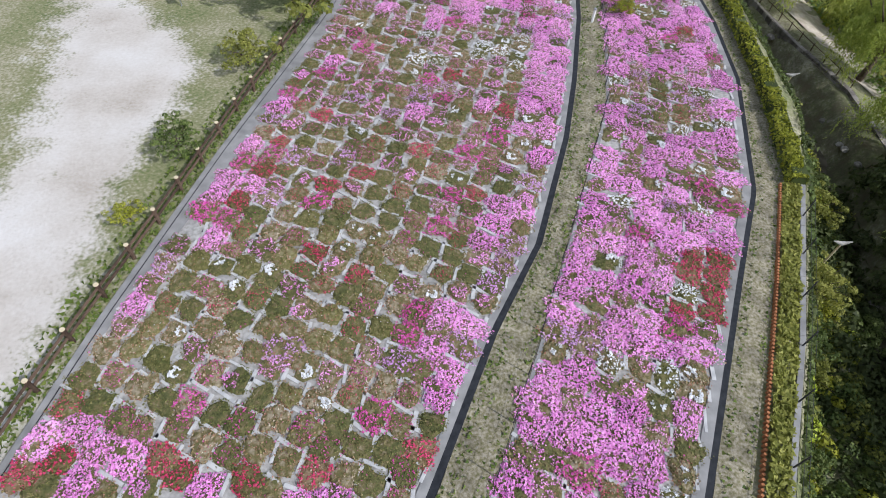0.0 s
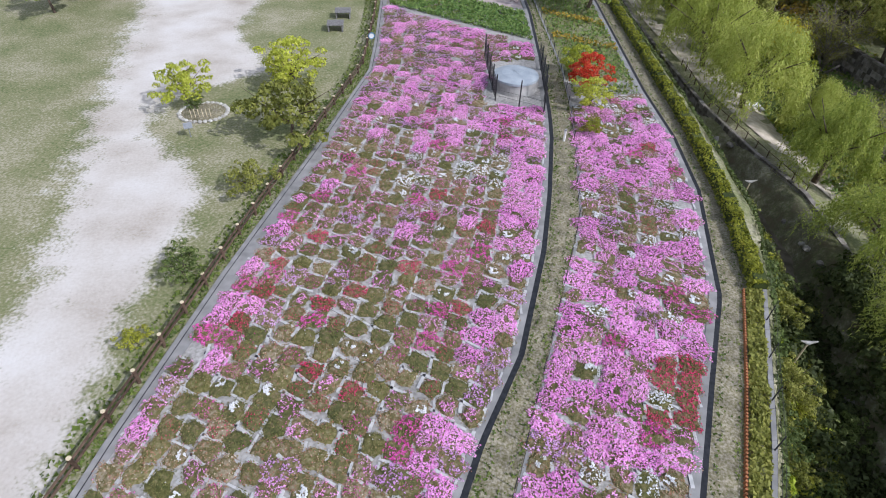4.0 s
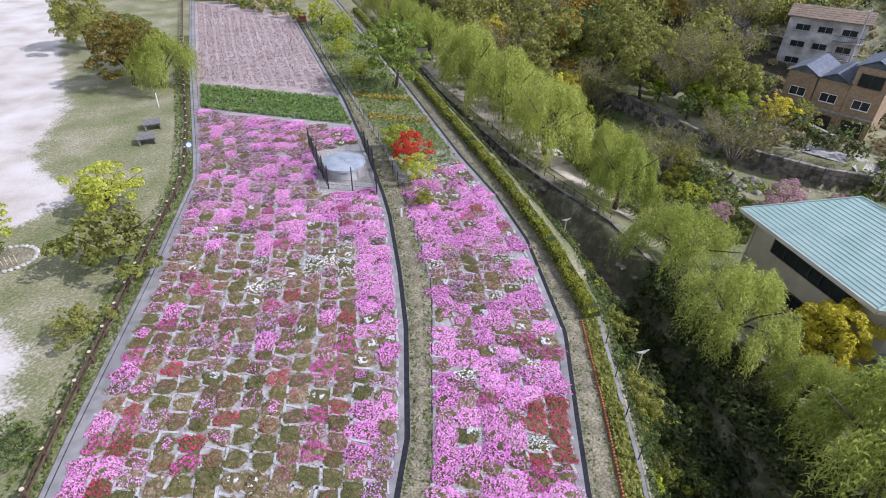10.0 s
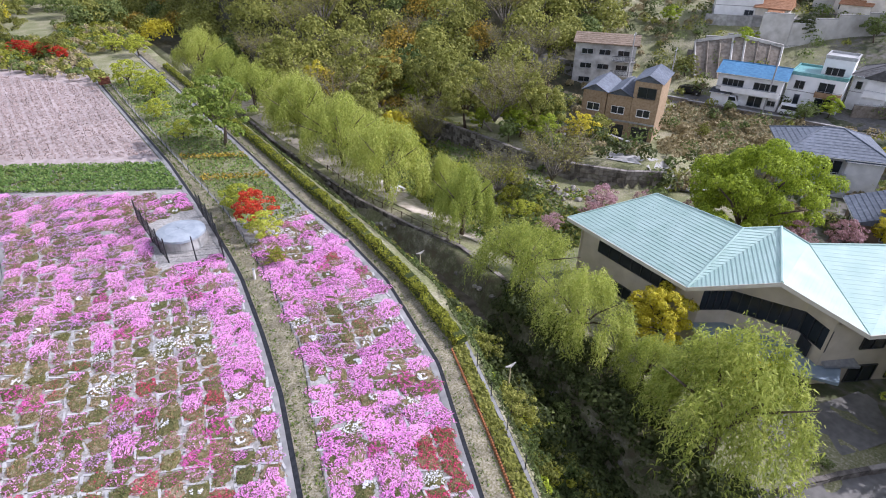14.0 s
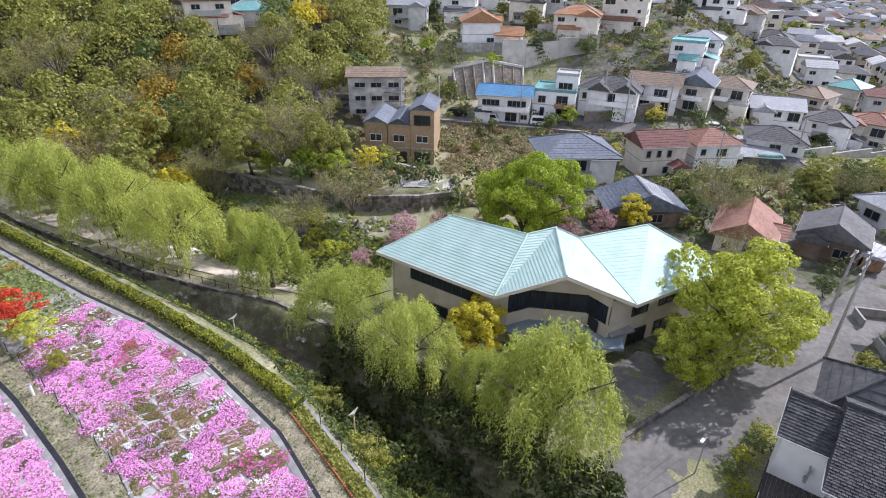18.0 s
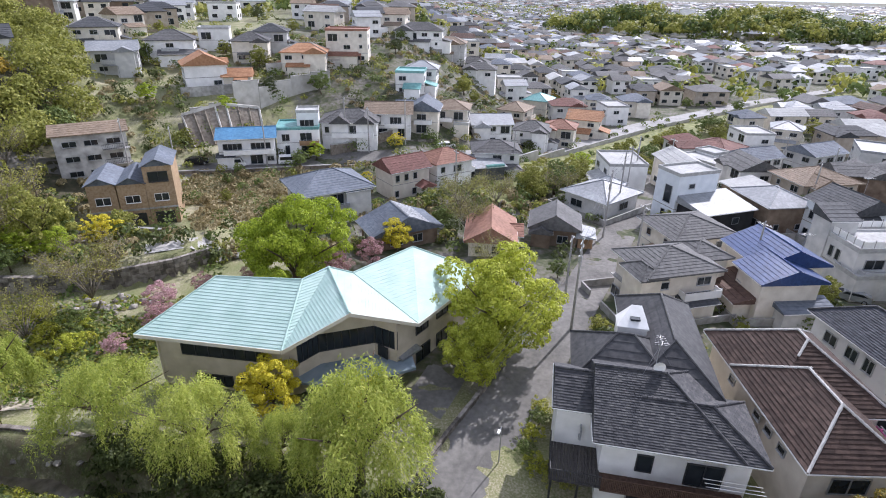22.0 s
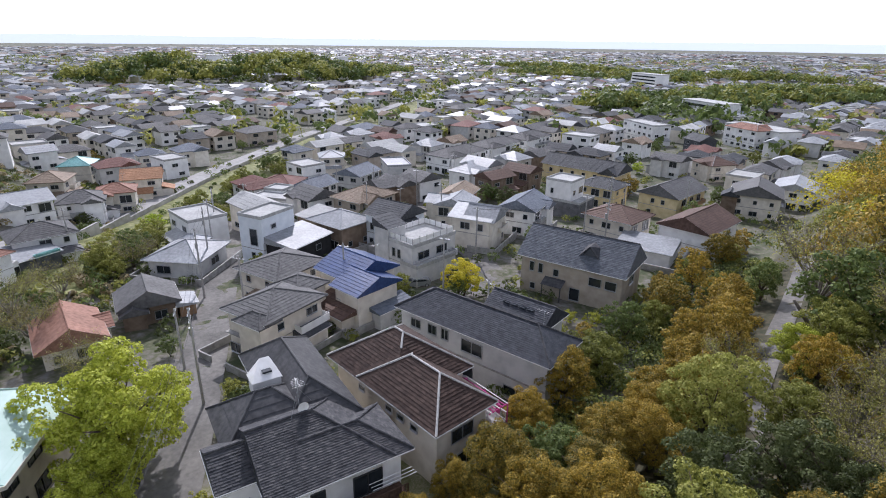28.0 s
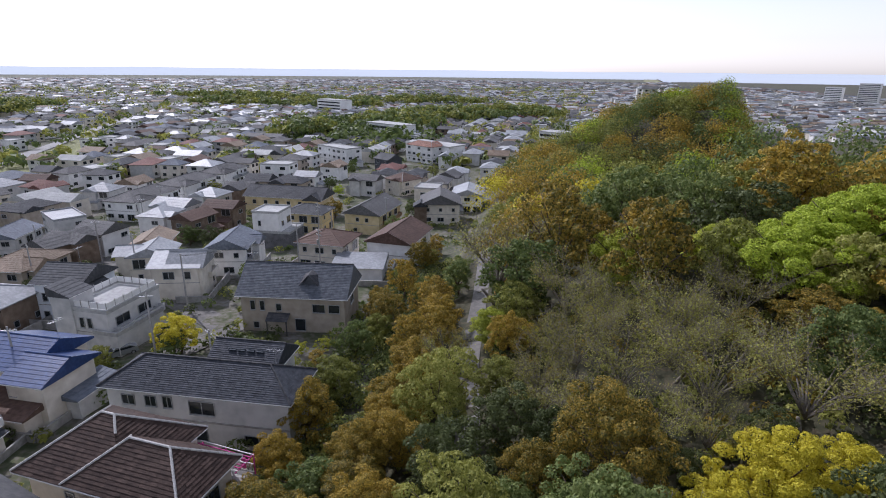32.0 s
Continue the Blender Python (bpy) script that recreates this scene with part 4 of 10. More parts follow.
def lay_bed(label, left, right, y0, y1, cols, pitch, slant, pick, far_from, skip):
    """Rows of cushions between two plan lines; those past far_from are joined into one mass."""
    rng = np.random.default_rng(int(cols * 100 + y1))
    bed = thing("flower_bed", label, "flower bed", "flower beds")
    joined = {}
    edging = Geo()
    # short near-black strips laid along some of the joints
    slits = Geo()
    made = 0
    for r in range(int((y1 - y0) / pitch) + 14):
        for c in range(cols):
            u = (c + 0.5) / cols
            yy = y0 + r * pitch
            for _ in range(3):
                xl, xr = lerp_line(left, yy) - 0.15, lerp_line(right, yy) + 0.05
                x = xl + (xr - xl) * u
                yy = y0 + r * pitch - slant * (x - xl) + 0.2 * pitch * math.sin(c * 2.1 + r * 0.4)
            if not y0 <= yy <= y1 or skip(x, yy):
                continue
            w = (xr - xl) / cols
            nz = 0.5 * noise.noise((x * 0.23, yy * 0.23, 7.7))
            if rng.uniform() < 0.92 and yy < far_from + 18:
                edging.box(x + w * 0.5, yy, 0.0, 0.13 * rng.uniform(0.7, 1.3), pitch * rng.uniform(0.4, 0.85), 0.075, rng.normal(-0.2, 0.12))
            if rng.uniform() < 0.88 and yy < far_from + 18:
                edging.box(x, yy + pitch * 0.5, 0.0, w * rng.uniform(0.5, 1.05), 0.13 * rng.uniform(0.7, 1.3), 0.075, rng.normal(-math.atan(slant), 0.1))
            elif rng.uniform() < 0.35:
                slits.box(x + w * 0.47, yy + 0.1, 0.0, 0.09, pitch * 0.42, 0.05, rng.normal(-0.2, 0.1))
            if rng.uniform() < 0.006:
                continue
            kind = pick(rng, u, yy, nz)
            me = CLUMPS[kind][int(rng.integers(4))]
            full = (1.25 if kind in ("pink", "magenta", "lilac") else 1.08) * (1.06 if cols < 8 else 1.0)
            sx, sy = w / 1.2 * rng.uniform(0.74, 1.06) * full, pitch / 1.2 * rng.uniform(0.74, 1.06) * full
            pos = (x + rng.normal(0, 0.08), yy + rng.normal(0, 0.08), 0.025)
            rz = float(rng.integers(4)) * math.pi / 2 - 0.35 + rng.normal(0, 0.25)
            if yy < far_from and made < 300:
                made += 1
                ob = part("flower_clump", me, None, bed, at=pos, rz=rz)
                ob.scale = (sx, sy, rng.uniform(0.8, 1.5))
            else:
                joined.setdefault((kind, me.name), (me, []))[1].append((pos, rz, sx, sy))
    stuff = []
    for (kind, _), (me, places) in joined.items():
        v = np.empty(len(me.vertices) * 3)
        me.vertices.foreach_get("co", v)
        v = v.reshape(-1, 3)
        faces = [tuple(p.vertices) for p in me.polygons]
        mi = [p.material_index for p in me.polygons]
        g = Geo()
        for pos, rz, sx, sy in places:
            k = len(g.v)
            c, s = math.cos(rz), math.sin(rz)
            q = v * (sx, sy, 1.1)
            g.v += np.stack([q[:, 0] * c - q[:, 1] * s + pos[0], q[:, 0] * s + q[:, 1] * c + pos[1], q[:, 2] + pos[2]], 1).tolist()
            g.f += [tuple(i + k for i in f) for f in faces]
            g.m += mi
        stuff.append((kind.split("_")[0], g, list(me.materials)))
    for kind, g, mats in stuff:
        ob = part("flower_clumps", g, mats, bed, KIND_LABEL.get(kind, ""))
        ob["kind"] = "stuff"
    for nm, g, m in (("edging", edging, M_EDGING), ("drip_hose", slits, M_BLACK)):
        if g.v:
            part(nm, g, m, bed)["kind"] = "stuff"
    return bed


def near_tank(x, y):
    return 5.3 < x and 41.6 < y < 50.6


def north_limit(x, y):
    return near_tank(x, y) or y > 65.3 - 0.68 * (x + 5.1)


lay_bed("creeping phlox in pink, red, white and brown cushions", BED_L, shift(GUT_L, -0.45), 4.6, 65, 13, 1.1, 0.58, main_kind, 31.0, north_limit)
lay_bed("narrow bed of dense pink creeping phlox", shift(PATH_R, 0.2), shift(STRIP_R, -0.3), 1.5, 46, 6, 1.05, 0.68, strip_kind, 47.0, lambda x, y: y > 42 + (x - 13) * 0.5)

# ---- houses ----
WALLS = {
    "white": two("white_render", (0.7, 0.69, 0.67), (0.84, 0.83, 0.81), 0.9, big=0.15, rand=0.3),
    "cream": two("cream_render", (0.58, 0.53, 0.45), (0.74, 0.69, 0.6), 0.9, big=0.15, rand=0.3),
    "grey": two("grey_render", (0.44, 0.44, 0.43), (0.6, 0.59, 0.57), 0.9, big=0.15, rand=0.3),
    "yellow": two("yellow_render", (0.56, 0.45, 0.24), (0.68, 0.57, 0.34), 0.9, big=0.12),
    "brownw": two("brown_siding", (0.14, 0.1, 0.07), (0.26, 0.2, 0.15), 0.9, big=0.15),
    "wood": two("timber_siding", (0.22, 0.13, 0.07), (0.38, 0.25, 0.15), 0.9, big=0.15),
    "black": two("black_siding", (0.018, 0.018, 0.02), (0.04, 0.04, 0.043), 0.9),
    "dark": two("dark_siding", (0.05, 0.055, 0.065), (0.11, 0.115, 0.125), 0.9),
    "beige": two("beige_siding", (0.34, 0.29, 0.23), (0.46, 0.4, 0.33), 0.9, big=0.12),
    "tile": two("tan_tile_cladding", (0.28, 0.19, 0.11), (0.42, 0.31, 0.2), 3.0, big=0.12),
}


def roof_mat(name, a, b, rough=0.75, metal=0.0):
    return two(name, a, b, 2.2, rough=rough, metal=metal, bump=0.25, bscale=9, big=0.22, rand=0.25)


ROOFS = {
    "slate": roof_mat("grey_back_slate", (0.05, 0.05, 0.053), (0.095, 0.094, 0.094), 0.6),
    "dark": roof_mat("charcoal_slate", (0.04, 0.043, 0.048), (0.085, 0.088, 0.092)),
    "grey": roof_mat("grey_tile", (0.075, 0.074, 0.074), (0.145, 0.143, 0.14)),
    "silver": roof_mat("silver_sheet_roof", (0.24, 0.25, 0.26), (0.36, 0.372, 0.382), 0.5),
    "pale": roof_mat("pale_flat_roof", (0.33, 0.33, 0.32), (0.46, 0.46, 0.445), 0.8),
    "terra": roof_mat("terracotta_tile", (0.2, 0.1, 0.07), (0.33, 0.18, 0.13)),
    "orange": roof_mat("orange_tile", (0.28, 0.14, 0.07), (0.42, 0.23, 0.13)),
    "redbrown": roof_mat("red_brown_tile", (0.13, 0.06, 0.05), (0.22, 0.11, 0.09)),
    "darkbrown": roof_mat("dark_brown_tile", (0.075, 0.045, 0.035), (0.14, 0.09, 0.07)),
    "tan": roof_mat("tan_tile", (0.17, 0.125, 0.085), (0.28, 0.22, 0.165)),
    "blue": roof_mat("glazed_blue_tile", (0.015, 0.035, 0.12), (0.035, 0.075, 0.2), 0.35),
    "skyblue": roof_mat("bright_blue_sheet", (0.06, 0.17, 0.3), (0.11, 0.26, 0.42), 0.5),
    "bluegrey": roof_mat("blue_grey_tile", (0.09, 0.105, 0.13), (0.17, 0.19, 0.22)),
    "teal": roof_mat("teal_sheet_roof", (0.1, 0.27, 0.26), (0.2, 0.42, 0.4), 0.4),
}
ROOF_WORDS = {"dark": "charcoal slate", "slate": "grey slate", "grey": "grey tiled", "silver": "silver sheet", "pale": "pale flat", "terra": "terracotta tiled", "orange": "orange tiled", "redbrown": "red-brown tiled", "darkbrown": "dark brown tiled",
              "tan": "tan tiled", "blue": "glazed blue tiled", "skyblue": "bright blue sheet", "bluegrey": "blue-grey tiled", "teal": "teal sheet"}
WALL_WORDS = {"white": "white", "cream": "cream", "grey": "grey", "yellow": "yellow", "brownw": "brown-clad", "wood": "timber-clad", "black": "black-clad", "dark": "dark-clad", "beige": "beige", "tile": "tan-tiled"}


def slope(g, e0, e1, t0, t1, courses=0, lift=0.035, mi=0):
    """One roof plane from the eave e0-e1 up to t0-t1, laid in lapped courses."""
    e0, e1, t0, t1 = map(Vector, (e0, e1, t0, t1))
    if not courses:
        g.face([e0, e1, t1, t0] if (t1 - t0).length > 1e-4 else [e0, e1, t1], mi)
        return
    up = (e1 - e0).cross(t0 - e0).normalized() * lift
    for i in range(courses):
        a, b = i / courses, (i + 1) / courses
        p, q = e0.lerp(t0, a) + up, e1.lerp(t1, a) + up
        r, s = e1.lerp(t1, b), e0.lerp(t0, b)
        g.face([p, q, r, s], mi)
        g.face([e0.lerp(t0, a), e1.lerp(t1, a), q, p], mi)


def make_roof(g, caps, kind, w, d, z, rise, over=0.5, courses=0):
    """Roof over a w x d block with the long ridge along x; caps gets ridge and hip tiles."""
    a, b = w / 2 + over, d / 2 + over
    A, B, C, D = (-a, -b, z), (a, -b, z), (a, b, z), (-a, b, z)
    th = 0.16
    if kind == "flat":
        g.box(0, 0, z, w + 0.12, d + 0.12, 0.22)
        for s in (-1, 1):
            g.box(0, s * (d / 2), z + 0.22, w + 0.2, 0.18, 0.35)
            g.box(s * (w / 2), 0, z + 0.22, 0.18, d - 0.2, 0.35)
        return
    g.solid([(x, y, zz - th) for x, y, zz in (A, B, C, D)], [(x, y, zz - 0.002) for x, y, zz in (A, B, C, D)])
    if kind == "shed":
        E1, E2 = (a, b, z + rise), (-a, b, z + rise)
        slope(g, A, B, E2, E1, courses)
        g.face([D, (a, b, z), E1, E2][::-1])
        g.face([A, D, E2])
        g.face([B, E1, C])
        return
    if kind == "hip":
        k = max(0.0, a - b)
        R0, R1 = (-k, 0, z + rise), (k, 0, z + rise)
        slope(g, A, B, R0, R1, courses)
        slope(g, C, D, R1, R0, courses)
        slope(g, B, C, R1, R1, courses)
        slope(g, D, A, R0, R0, courses)
        lines = [(R0, R1), (A, R0), (D, R0), (B, R1), (C, R1)]
    else:
        R0, R1 = (-a, 0, z + rise), (a, 0, z + rise)
        slope(g, A, B, R0, R1, courses)
        slope(g, C, D, R1, R0, courses)
        g.face([A, R0, D])
        g.face([B, C, R1])
        lines = [(R0, R1)]
    for p, q in lines:
        if (Vector(p) - Vector(q)).length > 0.2:
            p, q = Vector(p) + Vector((0, 0, 0.02)), Vector(q) + Vector((0, 0, 0.02))
            caps.append((p, q))


WINDOW = {}


def window_mesh(w, h, sill=True, bars=1, frame_mat=None):
    """A framed window in the x-z plane, facing -y, its lower middle at the origin: one shell of frame, bars and set-back panes."""
    key = (w, h, bars, sill, frame_mat)
    if key not in WINDOW:
        g = Geo()
        f = 0.07
        xs = [-w / 2 - f, -w / 2]
        for i in range(bars):
            c = w * (i + 1) / (bars + 1) - w / 2
            xs += [c - f / 2, c + f / 2]
        xs += [w / 2, w / 2 + f]
        zs = [0.0, f, h - f, h]
        index = {}

        def vert(x, y, z):
            k = (round(x, 4), round(y, 4), round(z, 4))
            if k not in index:
                index[k] = len(g.v)
                g.v.append(k)
            return index[k]

        def quad(pts, mi):
            g.f.append(tuple(vert(*p) for p in pts))
            g.m.append(mi)

        yf, yg, yb = -0.07, -0.01, 0.04
        for i in range(len(xs) - 1):
            for j in range(3):
                x0, x1, z0, z1 = xs[i], xs[i + 1], zs[j], zs[j + 1]
                if i % 2 == 1 and j == 1:
                    quad([(x0, yg, z0), (x1, yg, z0), (x1, yg, z1), (x0, yg, z1)], 1)
                    ring = [(x0, z0), (x1, z0), (x1, z1), (x0, z1)]
                    for (a, b), (c, d) in zip(ring, ring[1:] + ring[:1]):
                        quad([(a, yf, b), (c, yf, d), (c, yg, d), (a, yg, b)], 0)
                else:
                    quad([(x0, yf, z0), (x1, yf, z0), (x1, yf, z1), (x0, yf, z1)], 0)
        for i in range(len(xs) - 1):
            for z in (zs[0], zs[-1]):
                quad([(xs[i], yf, z), (xs[i + 1], yf, z), (xs[i + 1], yb, z), (xs[i], yb, z)], 0)
        for j in range(3):
            for x in (xs[0], xs[-1]):
                quad([(x, yf, zs[j]), (x, yf, zs[j + 1]), (x, yb, zs[j + 1]), (x, yb, zs[j])], 0)
        if sill:
            x0, x1 = xs[0], xs[-1]
            quad([(x0, yf, 0), (x1, yf, 0), (x1, -0.14, -0.04), (x0, -0.14, -0.04)], 0)
            quad([(x0, -0.14, -0.04), (x1, -0.14, -0.04), (x1, yb, -0.08), (x0, yb, -0.08)], 0)
        WINDOW[key] = g.mesh("window", [frame_mat or M_METAL, M_GLASS])
    return WINDOW[key]


def put_window(parent, side, along, zz, w, d, mesh, name="window", proud=0.03):
    """Window on one of four walls: side 0 front (-y), 1 right, 2 back, 3 left."""
    half = (d, w, d, w)[side] / 2 + proud
    rz = side * math.pi / 2
    x, y = (along, -half) if side == 0 else (half, along) if side == 1 else (-along, half) if side == 2 else (-half, -along)
    return part(name, mesh, None, parent, at=(x, y, zz), rz=rz)


def moved(g, dx=0.0, dy=0.0, turn=False):
    """The same mesh turned a quarter round (optional) and shifted."""
    g.v = [((-y if turn else x) + dx, (x if turn else y) + dy, z) for x, y, z in g.v]
    return g


def body(w, d, z0, z1, rise=0.0, over=0.5):
    """Walls of one block in one piece, with gables along x where it has them."""
    if not rise:
        return Geo().box(0, 0, z0, w, d, z1 - z0)
    ring = [(-d / 2, z0), (d / 2, z0), (d / 2, z1 - 0.02), (0, z1 + rise * d / (d + 2 * over) - 0.05), (-d / 2, z1 - 0.02)]
    return Geo().solid([(-w / 2, p, q) for p, q in ring], [(w / 2, p, q) for p, q in ring])


def annexes(rng, w, d, st, roof, courses):
    """Extra volumes of a dwelling: a cross gable and lean-to rooms; gives wall and roof meshes."""
    pairs = []
    hgt = 0.35 + 2.75 * st
    if st > 1 and roof != "flat" and rng.uniform() < 0.6:
        cw, out = w * rng.uniform(0.36, 0.5), rng.uniform(0.6, 1.5)
        cx = rng.choice([-1, 1]) * (w - cw) / 2 * rng.uniform(0.6, 1.0)
        for s in ((-1,) if rng.uniform() < 0.6 else (-1, 1)):
            dd = d / 2 + out
            hh = hgt - rng.uniform(0.0, 0.3)
            b = body(dd, cw, -1.0, hh, cw * 0.27, 0.4)
            moved(b, cx, s * dd / 2, True)
            r = Geo()
            make_roof(r, [], "gable", dd, cw, hh, cw * 0.27, 0.4, courses)
            moved(r, cx, s * dd / 2, True)
            pairs.append((b, r))
    for side in (0, 1, 3):
        if rng.uniform() < (0.55 if st > 1 else 0.3):
            ln = w if side == 0 else d
            aw, out = ln * rng.uniform(0.4, 0.75), rng.uniform(1.2, 2.8)
            ax = rng.uniform(-1, 1) * (ln - aw) / 2
            half = (d if side == 0 else w) / 2
            b = Geo().box(ax, -half - out / 2, -1.0, aw, out, 3.7)
            r = Geo()
            lo, hi = 2.62, 2.62 + out * 0.36
            A, B, C, D = (ax - aw / 2 - 0.35, -half - out - 0.4, lo), (ax + aw / 2 + 0.35, -half - out - 0.4, lo), (ax + aw / 2 + 0.35, -half + 0.02, hi), (ax - aw / 2 - 0.35, -half + 0.02, hi)
            r.solid([(x, y, z - 0.12) for x, y, z in (A, B, C, D)], [(x, y, z - 0.002) for x, y, z in (A, B, C, D)])
            slope(r, A, B, D, C, max(3, courses // 2))
            for g in (b, r):
                if side == 1:
                    g.v = [(-y, x, z) for x, y, z in g.v]
                elif side == 3:
                    g.v = [(y, -x, z) for x, y, z in g.v]
            pairs.append((b, r))
    return pairs


M_BLOCKWALL = two("concrete_block_wall", (0.24, 0.235, 0.22), (0.42, 0.41, 0.39), 1.4, bump=0.3, big=0.3)


def garden_wall(x, y, z, rz, w, d, rng):
    """Low block wall round a plot, open at the gate, with a coping."""
    ob = thing("garden_wall", "low grey concrete block wall round a house plot", "wall", "garden walls", at=(x, y, z), rz=rz)
    a, b, h = w / 2 + rng.uniform(1.0, 1.6), d / 2 + rng.uniform(1.2, 2.0), rng.uniform(0.9, 1.4)
    gate = rng.uniform(-0.4, 0.4) * w
    g, cap = Geo(), Geo()
    for x0, y0, x1, y1 in ((-a, -b, gate - 1.2, -b), (gate + 1.2, -b, a, -b), (a, -b, a, b), (-a, b, -a, -b)):
        ln, an = math.hypot(x1 - x0, y1 - y0), math.atan2(y1 - y0, x1 - x0)
        if ln > 0.4:
            g.box((x0 + x1) / 2, (y0 + y1) / 2, -0.9, ln - 0.16, 0.14, h + 0.9, an)
            cap.box((x0 + x1) / 2, (y0 + y1) / 2, h, ln - 0.12, 0.2, 0.07, an)
    part("wall", g, M_BLOCKWALL, ob)
    part("coping", cap, M_CONC, ob)


PLOTS = []


def house(x, y, z, rz, w, d, st, roof, wall, rmat, detail=1, courses=None):
    """A dwelling with walls, roof, windows, door and balcony; front is local -y."""
    rng = np.random.default_rng(int(abs(x * 31 + y * 57)) + 5)
    PLOTS.append((x, y, max(w, d) / 2 + 5.0))
    hgt = 0.35 + 2.75 * st
    ob = thing("house", "%s %d-storey house with a %s roof" % (WALL_WORDS[wall], st, ROOF_WORDS[rmat]), "house", "houses of the town", at=(x, y, z), rz=rz)
    part("foundation", Geo().box(0, 0, -1.2, w + 0.06, d + 0.06, 1.55), M_CONC, ob)
    part("wall", body(w, d, 0.352, hgt, d * 0.27 if roof == "gable" else 0), WALLS[wall], ob)
    if detail and st > 1:
        part("belt_course", Geo().box(0, 0, 3.0, w + 0.07, d + 0.07, 0.12), M_CONC, ob)
    g, caps = Geo(), []
    cs = courses if courses is not None else (7 if rmat not in ("silver", "pale", "skyblue", "teal") else 0)
    make_roof(g, caps, roof, w, d, hgt, d * (0.27 if roof == "gable" else 0.24 if roof == "hip" else 0.14), 0.5, cs)
    part("roof", g, ROOFS[rmat], ob)
    for wg, rg in annexes(rng, w, d, st, roof, cs):
        part("wing_wall", wg, WALLS[wall], ob)
        part("wing_roof", rg, ROOFS[rmat], ob)
    if math.hypot(x, y) < 150:
        garden_wall(x, y, z, rz, w, d, rng)
    if roof == "flat" and math.hypot(x, y) < 100:
        g = Geo()
        for x0, y0, x1, y1 in ((-1, -1, 1, -1), (1, -1, 1, 1), (1, 1, -1, 1), (-1, 1, -1, -1)):
            p, q = Vector((x0 * w * 0.46, y0 * d * 0.46, hgt + 0.2)), Vector((x1 * w * 0.46, y1 * d * 0.46, hgt + 0.2))
            for hh in (0.55, 0.8, 1.05):
                g.tube(p + Vector((0, 0, hh)), q + Vector((0, 0, hh)), 0.025, 0.025, 4)
            for i in range(7):
                c = p.lerp(q, i / 7)
                g.box(c.x, c.y, c.z, 0.05, 0.05, 1.1)
        part("roof_rail", g, M_WHITE, ob)
    if detail and roof != "flat" and rng.uniform() < 0.5 and math.hypot(x, y) < 170:
        an = Geo()
        ax = rng.uniform(-0.3, 0.3) * w
        an.tube((ax, 0, hgt + 1.2), (ax, 0, hgt + 4.0), 0.03, 0.025, 5)
        an.tube((ax - 0.7, 0, hgt + 3.8), (ax + 0.7, 0, hgt + 3.8), 0.015, 0.015, 4)
        for i in range(5):
            an.tube((ax - 0.7 + i * 0.35, -0.4, hgt + 3.8), (ax - 0.7 + i * 0.35, 0.4, hgt + 3.8), 0.012, 0.012, 4)
        part("aerial", an, M_METAL, ob)
    cap_mat = ROOFS[rmat] if rng.uniform() < 0.6 else M_CONC
    for p, q in caps:
        part("ridge_cap", Geo().tube(p, q, 0.11, 0.11, 6), cap_mat, ob)
    std, tall, small = window_mesh(1.65, 1.05), window_mesh(2.4, 1.85, False), window_mesh(0.7, 0.9, True, 0)
    for s in range(4):
        ln = w if s % 2 == 0 else d
        n = max(1, int(ln / 3.4))
        for f in range(st):
            for i in range(n):
                if rng.uniform() < (0.2 if s % 2 == 0 else 0.4):
                    continue
                a = (i + 0.5) / n * ln - ln / 2
                k = rng.uniform()
                m, zz = (tall, 0.5) if (k < 0.35 and s == 0) else (small, 1.5) if k > 0.75 else (std, 1.3)
                put_window(ob, s, a, zz + f * 2.75, w, d, m)
    if detail and st > 1 and rng.uniform() < 0.6:
        bw = w * rng.uniform(0.35, 0.6)
        bx = rng.uniform(-1, 1) * (w - bw) / 2
        g = Geo()
        g.box(bx, -d / 2 - 0.55, 2.85, bw, 1.1, 0.14)
        g.box(bx, -d / 2 - 1.07, 2.99, bw, 0.06, 0.95)
        for s in (-1, 1):
            g.box(bx + s * (bw / 2 - 0.03), -d / 2 - 0.55, 2.99, 0.06, 1.0, 0.95)
        part("balcony", g, WALLS[wall] if rng.uniform() < 0.5 else M_METAL, ob)
    if detail and rng.uniform() < 0.5:
        g = Geo()
        px = w * 0.5 * rng.uniform(-0.6, 0.6)
        slope(g, (px - 1.6, -d / 2 - 1.5, 2.55), (px + 1.6, -d / 2 - 1.5, 2.55), (px - 1.6, -d / 2, 3.0), (px + 1.6, -d / 2, 3.0), 4)
        for s in (-1, 1):
            g.box(px + s * 1.5, -d / 2 - 1.4, 0, 0.12, 0.12, 2.5)
        part("porch_roof", g, ROOFS[rmat], ob)
    return ob


house(158.4, -86.5, -12.11, -0.42, 8.0, 7.0, 2, 'hip', 'cream', 'silver')
house(135.3, -95.6, -11.83, -0.42, 12.0, 7.0, 2, 'flat', 'grey', 'silver')
house(131.6, -230.6, -13.20, -0.42, 22.0, 9.0, 3, 'flat', 'white', 'pale')
house(97.1, -253.4, -13.25, -0.42, 17.0, 8.0, 3, 'hip', 'white', 'terra')
house(102.6, -222.4, -13.03, -0.42, 9.0, 8.0, 2, 'gable', 'dark', 'dark')
house(76.4, -177.9, -12.35, -0.42, 9.0, 9.0, 2, 'hip', 'cream', 'darkbrown')
house(96.8, -323.9, -13.80, -0.42, 8.0, 7.0, 2, 'hip', 'white', 'grey')
house(167.8, -12.1, -10.80, -0.42, 9.0, 8.0, 2, 'hip', 'cream', 'tan')
